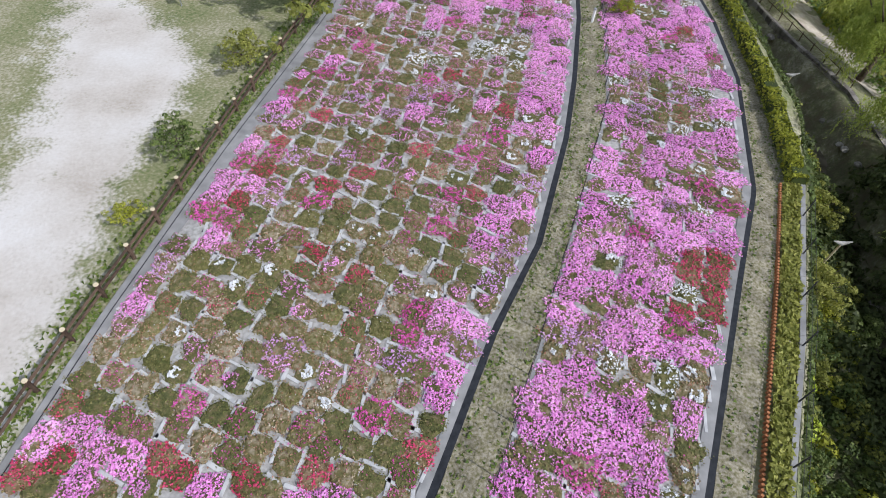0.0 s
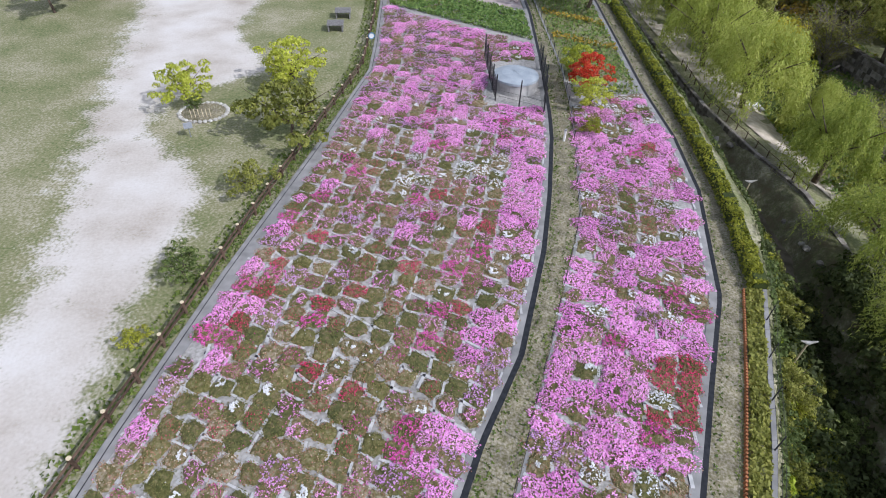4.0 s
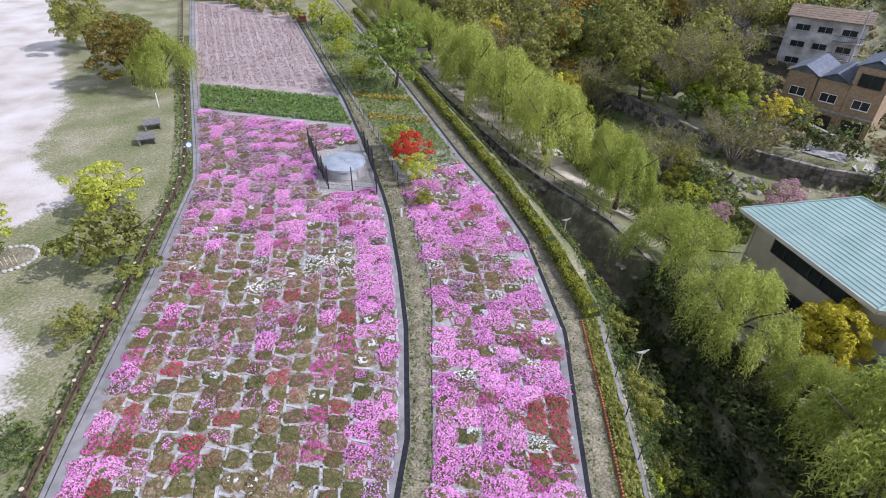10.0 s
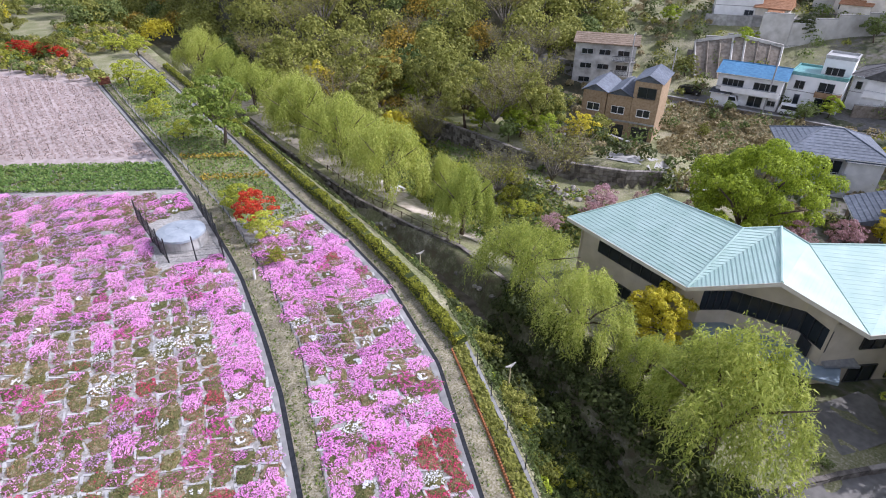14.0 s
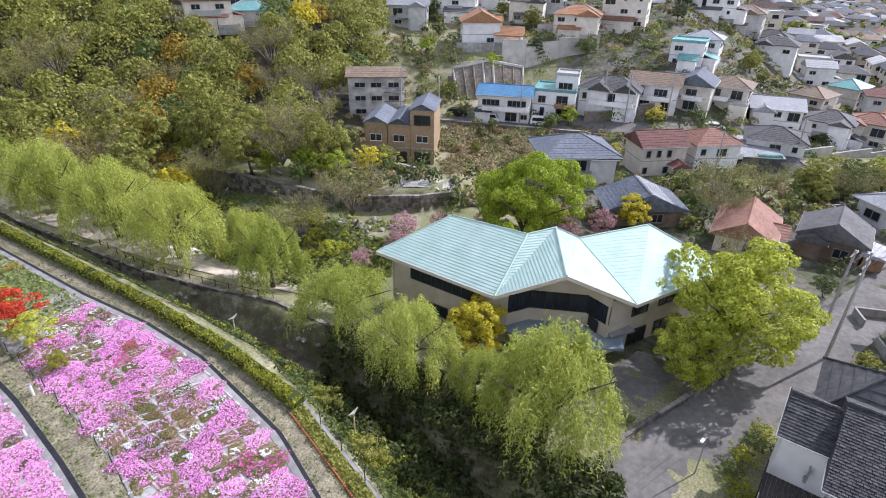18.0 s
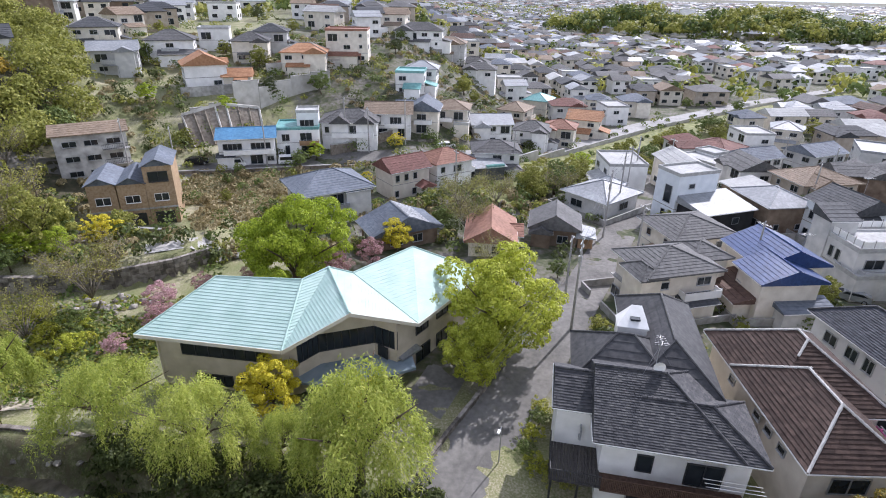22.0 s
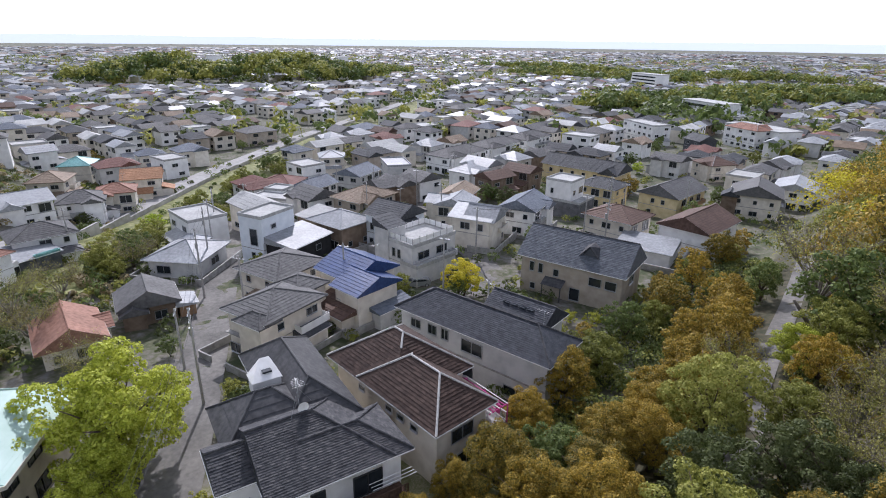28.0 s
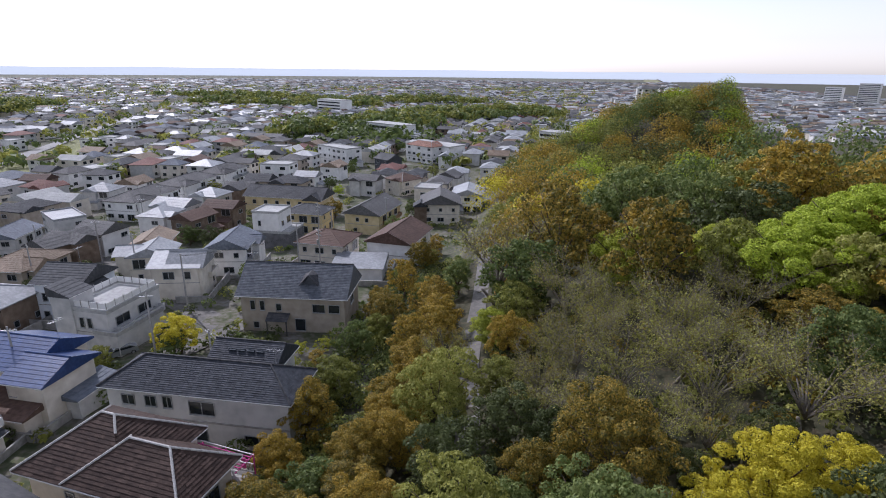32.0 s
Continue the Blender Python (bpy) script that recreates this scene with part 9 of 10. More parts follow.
def wire_run(name, poles, label, offs=(-0.7, 0.0, 0.7), sag=0.5):
    w = thing(name, label, "wires")
    for (x0, y0, z0), (x1, y1, z1) in zip(poles, poles[1:]):
        for k, o in enumerate(offs):
            cu = bpy.data.curves.new("wire", "CURVE")
            cu.dimensions, cu.bevel_depth, cu.bevel_resolution = "3D", 0.014, 0
            sp = cu.splines.new("POLY")
            sp.points.add(10)
            for i in range(11):
                t = i / 10
                sp.points[i].co = (x0 + (x1 - x0) * t + o * 0.9, y0 + (y1 - y0) * t + o * 0.4, z0 + (z1 - z0) * t - 0.4 - sag * 4 * t * (1 - t), 1)
            cu.materials.append(M_DARKMETAL)
            ob = new("wire", cu)
            ob.parent = w


wire_run("power_lines", [LANE_POLES[0], LANE_POLES[2], LANE_POLES[3], LANE_POLES[4]], "sagging black wires along the lane")
wire_run("power_lines", [LANE_POLES[0], (30.0, -1.5, 5.0)], "sagging black wires to the lower lane")
wire_run("power_lines", [HILL_POLES[0], HILL_POLES[2], HILL_POLES[3]], "sagging black wires along the hillside lane")
wire_run("power_lines", [TOWN_POLES[0], TOWN_POLES[1], TOWN_POLES[2]], "sagging black wires between town poles")
lamp = thing("street_lamp", "slim grey lamp post with a small white head", "street lamp", at=(31.2, -2.6, hz(31.2, -2.6)))
part("post", Geo().tube((0, 0, 0), (0, 0, 3.6), 0.05, 0.035, 7), M_METAL, lamp)
part("arm", Geo().tube((0, 0, 3.55), (-0.55, 0.2, 3.75), 0.03, 0.025, 6), M_METAL, lamp)
part("lamp_head", Geo().box(-0.65, 0.23, 3.7, 0.4, 0.2, 0.1, -0.3), M_WHITE, lamp)

CARPAINT = {"white": two("white_car_paint", (0.7, 0.7, 0.7), (0.76, 0.76, 0.76), 1.0, rough=0.25), "black": two("black_car_paint", (0.012, 0.012, 0.014), (0.022, 0.022, 0.024), 1.0, rough=0.2), "silver": two("silver_car_paint", (0.4, 0.42, 0.44), (0.5, 0.52, 0.54), 1.0, rough=0.25, metal=0.5)}
M_TYRE = two("tyre_rubber", (0.012, 0.012, 0.012), (0.03, 0.03, 0.03), 4.0)


def car(x, y, rz, paint, label, van=False, z=None):
    c = thing("van" if van else "car", label, "van" if van else "car", "parked vehicles", at=(x, y, (hz(x, y) if z is None else z) + 0.08), rz=rz)
    L, W = (3.6, 1.5) if van else (4.2, 1.7)
    H = 1.75 if van else 1.42
    prof = [(-L / 2, 0.3), (L / 2, 0.3), (L / 2, 0.75), (L / 2 - (0.35 if van else 0.9), 0.92), (L / 2 - (0.75 if van else 1.5), H), (-L / 2 + (0.2 if van else 0.9), H), (-L / 2, 0.95)]
    g = Geo().solid([(a, -W / 2, b) for a, b in prof], [(a, W / 2, b) for a, b in prof])
    part("body", g, CARPAINT[paint], c)
    for s in (-1, 1):
        side = [(-L / 2 + 0.35, 1.0), (L / 2 - (0.6 if van else 1.15), 1.0), (L / 2 - (0.85 if van else 1.55), H - 0.12), (-L / 2 + (0.45 if van else 1.0), H - 0.12)]
        part("side_window", Geo().solid([(a, s * W / 2, b) for a, b in side], [(a, s * (W / 2 + 0.012), b) for a, b in side]), M_GLASS, c)
        for a in (-L / 2 + 0.65, L / 2 - 0.7):
            wh = part("wheel", Geo().tube((a, s * (W / 2 - 0.16), 0.3), (a, s * (W / 2 + 0.02), 0.3), 0.3, 0.3, 14), M_TYRE, c)
            part("rim", Geo().tube((a, s * (W / 2 + 0.02), 0.3), (a, s * (W / 2 + 0.03), 0.3), 0.18, 0.17, 12), M_METAL, wh)
        part("headlight", Geo().box(L / 2 - 0.02, s * (W / 2 - 0.25), 0.62, 0.08, 0.3, 0.14), M_WHITE, c)
        part("tail_light", Geo().box(-L / 2 + 0.0, s * (W / 2 - 0.14), 0.75, 0.05, 0.16, 0.3), ROOFS["terra"], c)
    a0, b0, a1, b1 = L / 2 - (0.35 if van else 0.9), 0.95, L / 2 - (0.75 if van else 1.5), H - 0.05
    ws = Geo().solid([(a0, -W / 2 + 0.1, b0), (a0, W / 2 - 0.1, b0), (a1, W / 2 - 0.14, b1), (a1, -W / 2 + 0.14, b1)], [(a0 + 0.02, -W / 2 + 0.1, b0 + 0.01), (a0 + 0.02, W / 2 - 0.1, b0 + 0.01), (a1 + 0.02, W / 2 - 0.14, b1 + 0.01), (a1 + 0.02, -W / 2 + 0.14, b1 + 0.01)])
    part("windscreen", ws, M_GLASS, c)


car(101.3, 46.1, -1.25, "white", "white compact van parked on the hillside lane", True)
car(104.5, 36.8, -1.3, "white", "white compact van parked beside a gate pillar", True)
car(100.6, 53.4, -1.2, "black", "black car parked under the bank")
car(120.6, 6.2, -1.4, "white", "white car parked between hillside houses")
car(60.8, -46.0, 1.1, "silver", "silver car parked under a carport roof", z=-6.4)
for i, (dx, pt) in enumerate(((0, "silver"), (3.2, "black"), (6.2, "white"), (9.4, "silver"), (12.0, "white"))):
    car(117.0 + dx * 0.45, -128.0 - dx, 0.5, pt, "%s car in a row on the parking lot" % pt)
car(66.0, -99.0, -0.4, "black", "black car parked beside a white house")
car(61.5, -104.0, -0.4, "silver", "silver car parked beside a fence")

# ---- trees and shrubs ----
WILLOW = "weeping willow in fresh yellow-green leaf beside the stream"
for key, x, y, s in (("willow", 31.4, 50.0, 1.2), ("willow_b", 33.2, 38.6, 1.0), ("willow_b", 30.2, 70.0, 1.2), ("willow_c", 30.4, 88.0, 1.2), ("willow", 31.0, 60.0, 1.25), ("willow_c", 31.2, 27.6, 0.95), ("willow_c", 33.4, 79.0, 1.2),
                     ("willow", 28.8, 19.0, 0.9), ("willow_b", 28.2, 7.4, 1.3), ("willow", 29.6, 13.4, 0.6), ("willow_c", 30.2, 101.0, 1.2), ("willow_b", 36.6, 46.0, 0.8), ("willow", 30.8, 116.0, 1.2), ("willow_b", 36.0, 64.0, 0.9)):
    plant(key, x, y, s, WILLOW, name="willow", group="willows along the stream")
plant("gold", 35.2, 16.0, 1.08, "round golden-leaved tree in front of the hall")
plant("gold", 34.6, 7.8, 0.8, "golden-green tree beside the hall terrace")
plant("lime", 45.4, -2.8, 1.3, "large yellow-green tree beside the lane")
plant("lime", 41.2, -1.0, 0.75, "yellow-green tree leaning over the lane")
plant("fresh", 58.4, 21.2, 1.1, "large round bright green tree behind the hall", sz=1.3, z=-8.2)
plant("gold", 68.4, 10.4, 0.9, "slim golden spring tree between houses")
for x, y, s in ((46.5, 31.6, 0.7), (50.0, 33.5, 0.8), (59.5, 16.5, 0.8), (64.0, 13.0, 0.8), (56.5, 26.0, 0.6), (54.0, 30.5, 0.6), (42.0, 34.0, 0.5)):
    plant("pink", x, y, s, "pink blossoming cherry past its peak", name="cherry_tree", group="blossoming trees")
for x, y, s in ((42.5, 81.0, 1.0), (47.0, 76.0, 0.8), (38.0, 88.0, 0.9)):
    plant("far_pink", x, y, s * 0.95, "pale pink blossoming cherry on the slope", name="cherry_tree", group="blossoming trees")

# park trees and shrubs left of the beds
plant("bush_lime", -11.4, 44.2, 2.2, "layered bright green shrub on the park grass", "shrub", "shrub")
plant("bush_fresh", -12.2, 45.4, 1.1, "layered bright green shrub on the park grass", "shrub", "shrub")
plant("bush", -10.2, 36.2, 2.5, "loose grey-green shrub beside the log fence", "shrub", "shrub")
plant("bush_lime", -19.2, 40.9, 1.75, "bright green shrub in the stone-edged bed", "shrub", "shrub")
plant("bush_green", -18.4, 40.2, 0.6, "low dark green shrub in the stone-edged bed", "shrub", "shrub")
plant("bush_green", -12.9, 21.4, 1.05, "small dark green shrub on the walk's edge", "shrub", "shrub")
plant("bush", -11.3, 29.2, 1.2, "thin straggling shrub beside the fence", "shrub", "shrub")
plant("bush_fresh", -13.6, 16.6, 0.6, "low green shrub by the log fence", "shrub", "shrub")
plant("olive", -12.0, 83.0, 0.85, "broad yellow-green tree beside the log fence")
plant("willow_c", -8.6, 75.0, 1.0, "feathery yellow-green tree overhanging the log fence")
plant("bronze", -12.6, 77.0, 1.05, "broad brown-olive tree beside the log fence")
plant("green", -39.2, 66.5, 1.15, "dark pine-like tree on the far side of the walk")
plant("maple", -40.0, 61.0, 1.3, "dark pine-like tree on the far side of the walk")
plant("olive", -46.0, 76.0, 0.9, "broad tree beside the sandy walk")
plant("olive", -20.0, 96.0, 1.0, "broad yellow-green tree beyond the park grass")
plant("bush_red", 13.7, 44.4, 1.35, "scarlet flowering azalea bush", "shrub", "azalea_bush")
plant("bush_lime", 13.4, 41.6, 1.35, "upright light green shrub beside the path", "shrub", "shrub")
plant("bush_fresh", 12.7, 37.4, 0.8, "upright light green shrub beside the path", "shrub", "shrub")
plant("bush_lime", 13.6, 48.2, 1.4, "light green shrub beside the path", "shrub", "shrub")
plant("maple", 18.2, 66.0, 1.9, "green maple beside the drain")
for x, y, s in ((14.8, 70.5, 1.2), (14.4, 80.5, 1.3), (16.2, 90.0, 1.6), (14.8, 100.0, 1.9), (17.6, 96.0, 1.4), (21.0, 122.0, 1.8), (18.0, 128.0, 1.6)):
    plant("bush_lime", x, y, s * 1.15, "yellow-green young tree in the planted strip", group="young strip trees")
for x, y in ((4.2, 134.0), (6.4, 131.0), (7.6, 128.0), (5.0, 129.5), (8.8, 125.0), (3.0, 136)):
    plant("bush_red", x, y, 1.1, "scarlet flowering azalea bush", "shrub", "azalea_bush", "azaleas at the bed head")
RNG = np.random.default_rng(21)
for i in range(26):
    x, y = RNG.uniform(-8, 12), RNG.uniform(128, 150)
    plant(("bush", "bush_green", "bush_fresh", "olive")[int(RNG.integers(4))], x, y, RNG.uniform(0.9, 1.6) if i % 4 else 0.5, "mixed shrub beyond the head of the flower bed", "shrub", "shrub", "shrubs at the bed head")


L_BAND = leaf_material("grassy_plants", [(0.1, (0.06, 0.12, 0.03)), (0.5, (0.13, 0.22, 0.05)), (0.9, (0.25, 0.33, 0.09))], 0.35)


def blades(name, label, xs, ys, size, hgt, mat, category):
    n = len(xs)
    rng = np.random.default_rng(n)
    z = hgt * rng.uniform(0.2, 1, n)
    g = Geo().quads(leaf_quads(rng, np.stack([xs, ys, z], 1), np.tile([0.1, -0.3, 1.0], (n, 1)), size))
    return tagged(part(name, g, mat), label, category, kind="stuff")


# tufts along the trodden paths
tu, ty = RNG.uniform(-1, 1, 5200), RNG.uniform(2, 110, 5200)
tw = np.sign(tu) * np.abs(tu) ** 0.45
mid, half = (lerp_line(GUT_R, ty) + lerp_line(PATH_R, ty)) / 2, (lerp_line(PATH_R, ty) - lerp_line(GUT_R, ty)) / 2 - 0.08
blades("path_tufts", "short grass tufts along the earth path", mid + half * tw, ty, 0.13, 0.1, L_GRASS, "grass")
blades("path_tufts", "short grass tufts along the outer earth path", lerp_line(STRIP_R, ty[::2]) + 1.12 + 0.6 * tw[::2], ty[::2], 0.13, 0.1, L_GRASS, "grass")

# green band and planted strip behind the flower beds
u, v = RNG.uniform(0, 1, 9000), RNG.uniform(0, 1, 9000)
gx = -4.6 + 15.2 * u
gy = 66.0 - 10.0 * u + v * 8.2
keep = np.array([noise.noise((a * 0.5, b * 0.5, 1.0)) > -0.3 - 0.2 * (a > 5) for a, b in zip(gx, gy)])
blades("green_planting", "dense green and yellow-green plants across the bed", gx[keep], gy[keep], 0.24, 0.4, L_BAND, "planting")
blades("green_planting", "paler grass among the green plants", gx[~keep], gy[~keep], 0.2, 0.15, L_GRASS, "planting")
u, v = RNG.uniform(0, 1, 9000), RNG.uniform(0, 1, 9000)
gy = 44 + v * 60
gx = lerp_line(PATH_R, gy) + 0.4 + u * (lerp_line(STRIP_R, gy) - lerp_line(PATH_R, gy) - 0.7)
blades("planted_strip", "mixed green ground plants in the strip", gx[::2], gy[::2], 0.24, 0.35, L_BAND, "planting")
blades("planted_strip", "lighter grassy ground plants in the strip", gx[1::2], gy[1::2], 0.24, 0.3, L_GRASS, "planting")
sel = (gy > 51) & (gy < 66) & (np.sin(gx * 0.5 + gy * 0.9) > 0.8)
blades("planted_strip", "russet ground plants in the strip", gx[sel], gy[sel], 0.28, 0.42, L_BRONZE, "planting")


def far_bed():
    """The far bed with its pale rows and thin stems."""
    ribbon("far_bed_soil", shift(BED_L, 0.1), shift(GUT_L, -0.5), 66, 126, 0.03, two("pinkish_dry_soil", (0.3, 0.24, 0.22), (0.46, 0.39, 0.37), 1.2, bump=0.4, big=0.2), "pinkish dry soil of the far bed", "soil", wob=0.1)
    rng = np.random.default_rng(4)
    n = 26000
    u, gy = rng.uniform(0, 1, n), rng.uniform(66, 126, n)
    xl, xr = lerp_line(BED_L, gy) + 0.4, lerp_line(GUT_L, gy) - 0.6
    gx = xl + (xr - xl) * u
    ok = (gy > 76.5 - 9.4 * u) & (gy < 126 - 24 * u) & (np.abs((u * 12) % 1 - 0.5) < 0.4) & (np.abs(((gy + gx * 0.2) / 1.3) % 1 - 0.5) < 0.41)
    gx, gy = gx[ok], gy[ok]
    dusty = leaf_material("dusty_pink_plants", [(0.1, (0.2, 0.15, 0.12)), (0.5, (0.34, 0.26, 0.23)), (0.9, (0.48, 0.38, 0.35))])
    blades("dry_planting", "dusty pink faded plants in rows", gx, gy, 0.2, 0.12, dusty, "planting")
    for i in range(40):
        y = rng.uniform(74, 124)
        x = float(lerp_line(BED_L, y)) + 1.5 + rng.uniform(0, 13)
        t = thing("stake", "thin brown stake in the far bed", "stake", "bed stakes", at=(x, y, 0))
        part("stem", Geo().tube((0, 0, 0), (0.03, 0.02, 0.9), 0.025, 0.018, 5), M_BARK, t)


far_bed()


def leaf_mass(name, label, spots, n, leaf, mat, seed, lumps=1):
    """Far woodland as one mass of crowns, each of several rounded lumps."""
    rng = np.random.default_rng(seed)
    P, N = [], []
    if lumps > 1:
        fine = []
        for x, y, r in spots:
            for i in range(lumps):
                a, q = i * 2.4, r * 0.62 * math.sqrt((i + 0.3) / lumps)
                fine.append((x + math.cos(a) * q, y + math.sin(a) * q, r * rng.uniform(0.4, 0.58), r * (0.95 - 0.62 * (i / lumps)) * rng.uniform(0.85, 1.15)))
        spots = fine
    for x, y, r, *up in spots:
        d = rng.normal(0, 1, (n, 3))
        d /= np.linalg.norm(d, axis=1)[:, None]
        d[:, 2] = np.abs(d[:, 2])
        z = hz(x, y)
        P.append(np.array([x, y, z + (up[0] if up else r * 0.6)]) + d * np.array([r, r, r * 0.9]) * rng.uniform(0.7, 1.05, (n, 1)))
        N.append(d)
    g = Geo().quads(leaf_quads(rng, np.concatenate(P), np.concatenate(N), leaf, jitter=0.36))
    return tagged(part(name, g, mat), label, "woodland", kind="stuff")


def keep_off(x, y):
    """Places that trees leave free: the lane through the wood."""
    lane = [(8.5, -30.0), (11.5, -42), (14.4, -51.6), (16.4, -60.4), (20.1, -78), (25.8, -102), (30.6, -124), (30.0, -134)]
    lx = np.interp(-y, [-p[1] for p in lane], [p[0] for p in lane])
    return abs(x - lx) < 2.7 and -136 < y < -36


def wood():
    rng = np.random.default_rng(33)
    spots = []

    def free(x, y, r):
        return all((x - a) ** 2 + (y - b) ** 2 > (r + c) ** 2 * 0.5 for a, b, c in spots)

    def put(key, x, y, s, label, name="tree"):
        spots.append((x, y, 3.4 * s))
        if math.hypot(x, y) < 46:
            key = {"bronze": "bronze_fine", "bronze_b": "bronze_fine", "gold": "gold_fine"}.get(key, key)
        elif math.hypot(x, y) > 62 and key + "_mid" in TREES:
            key = key + "_mid"
        plant(key, x, y, s, label, name=name, group="trees of the southern wood", sz=rng.uniform(0.85, 1.2))

    BR, DK, TW, FR, GO = "bronze-leaved oak in spring leaf at the wood's edge", "dense dark green evergreen in the wood", "open twiggy tree with sparse young leaves", "broad bright green camphor in the wood", "golden-yellow budding tree in the wood"
    put("dark", 9.6, -31.0, 0.95, DK)
    put("dark", 7.0, -36.5, 0.9, DK)
    put("gold", -11.6, -32.6, 1.25, GO)
    put("gold", -16.5, -34.5, 1.2, GO)
    put("gold", -8.0, -30.0, 1.0, GO)
    put("twiggy", -2.0, -46.0, 0.95, TW)
    put("twiggy", 2.6, -49.0, 0.9, TW)
    put("twiggy_b", -6.5, -49.0, 1.0, TW)
    put("twiggy_b", 0.0, -39.0, 0.9, TW)
    put("twiggy", -9.0, -44.0, 0.9, TW)
    put("twiggy_b", 4.6, -42.0, 0.8, TW)
    put("fresh", -19.0, -66.0, 1.25, FR)
    put("fresh", -26.0, -72.0, 1.3, FR)
    put("lime", -12.0, -72.0, 1.0, FR)
    for x, y, s, k in ((19.0, -18.5, 0.7, "bronze"), (17.4, -23.0, 0.8, "bronze"), (19.4, -25.5, 0.62, "gold"), (16.5, -28.0, 0.85, "bronze_b"), (18.6, -32.5, 0.8, "bronze"), (15.8, -34.5, 0.8, "bronze"), (18.0, -38.5, 0.75, "bronze_b"), (19.8, -43.0, 0.75, "bronze"),
                       (17.2, -44.5, 0.7, "bronze"), (20.2, -49.0, 0.8, "bronze"), (18.6, -54.0, 0.75, "bronze_b"), (22.4, -55.5, 0.8, "bronze"), (21.0, -61.0, 0.85, "bronze"), (24.4, -65.0, 0.85, "bronze_b"), (25.0, -71.0, 0.8, "bronze"), (24.0, -78.0, 0.7, "green"),
                       (10.2, -53.5, 0.7, "bronze"), (11.0, -60.5, 0.75, "olive"), (9.0, -57.0, 0.7, "gold"), (14.5, -20.5, 0.85, "bronze_b"), (13.5, -25.5, 0.85, "bronze"), (12.5, -17.0, 0.8, "bronze_b")):
        put(k, x, y, s, BR)
    for x, y, s, k in [(23.6, -17.4, 0.5, 'bronze'), (23.8, -21.5, 0.55, 'bronze_b'), (25.4, -16.4, 0.38, 'gold'), (24.6, -26.8, 0.62, 'bronze'), (25.6, -31.7, 0.65, 'bronze_b'), (26.9, -38.1, 0.8, 'bronze'), (28.2, -45.5, 0.7, 'olive'), (29.9, -53.7, 0.65, 'green'), (30.2, -63.3, 0.8, 'bronze'), (32.6, -75.7, 0.8, 'bronze_b'), (35.0, -90.3, 0.8, 'bronze'), (21.0, -23.7, 0.9, 'bronze'), (20.0, -28.9, 0.8, 'green')]:
        put(k, x, y, s, BR)
    near = [("bronze", 2.8), ("bronze_b", 2.0), ("green", 2.2), ("olive", 3.8), ("lime", 1.6), ("dark", 2.0), ("twiggy_b", 0.5)]
    far_k = [("far_bronze", 4.6), ("far_green", 2.6), ("far_olive", 5.2), ("far_gold", 0.8), ("far_fresh", 1.2), ("far_dark", 2.0)]
    names = {"bronze": BR, "dark": DK, "gold": GO, "fresh": FR, "twiggy": TW, "green": "green broadleaf tree in the wood", "olive": "olive-green spring tree in the wood", "lime": "yellow-green tree in the wood"}
    beyond = {}
    for i in range(5200):
        d = 26 + 300 * rng.uniform() ** 1.2
        a = math.radians(rng.uniform(148, 212))
        x, y = d * math.sin(a), d * math.cos(a)
        fx = np.interp(-y, [-p[1] for p in FOREST], [p[0] for p in FOREST])
        if x > fx - 1.5 or keep_off(x, y):
            continue
        s = rng.uniform(0.75, 1.1) if d > 70 else rng.uniform(0.6, 0.9)
        s *= rng.uniform(0.8, 1.7)
        if d > 60:
            s *= 1.35
        if d > 110:
            s *= 1.15
        if not free(x, y, 3.4 * s):
            continue
        k = choose(rng, near if d < 92 else far_k)
        if d < 48 and x < 9:
            k = choose(rng, [("dark", 3), ("green", 2), ("olive", 1), ("twiggy_b", 2), ("bronze", 0.6)])
        if -17 < x < 7 and -66 < y < -37 and rng.uniform() < 0.75:
            k = "twiggy" if rng.uniform() < 0.5 else "twiggy_b"
            s = min(s, 1.1)
        if d >= 92:
            spots.append((x, y, 3.4 * s))
            beyond.setdefault(k[4:], []).append((x, y, 4.3 * s))
            continue
        put(k, x, y, s, names[k.replace("far_", "").replace("_b", "")])
    # the second rise behind the dip
    for i in range(120):
        d, a = rng.uniform(205, 300), math.radians(rng.uniform(171, 193))
        beyond.setdefault(choose(rng, far_k)[4:], []).append((d * math.sin(a), d * math.cos(a), rng.uniform(6.0, 9.5)))
    mats = {"bronze": L_BRONZE, "green": L_GREEN, "olive": L_OLIVE, "gold": L_GOLD, "fresh": L_FRESH, "dark": L_DARK}
    for k, v in beyond.items():
        leaf_mass("wood_crowns", "%s crowns of the southern wood" % {"bronze": "bronze spring", "gold": "golden spring", "fresh": "bright green"}.get(k, k + " green"), v, 100, 0.5, mats[k], len(v), 14)
    return len(spots)


wood()

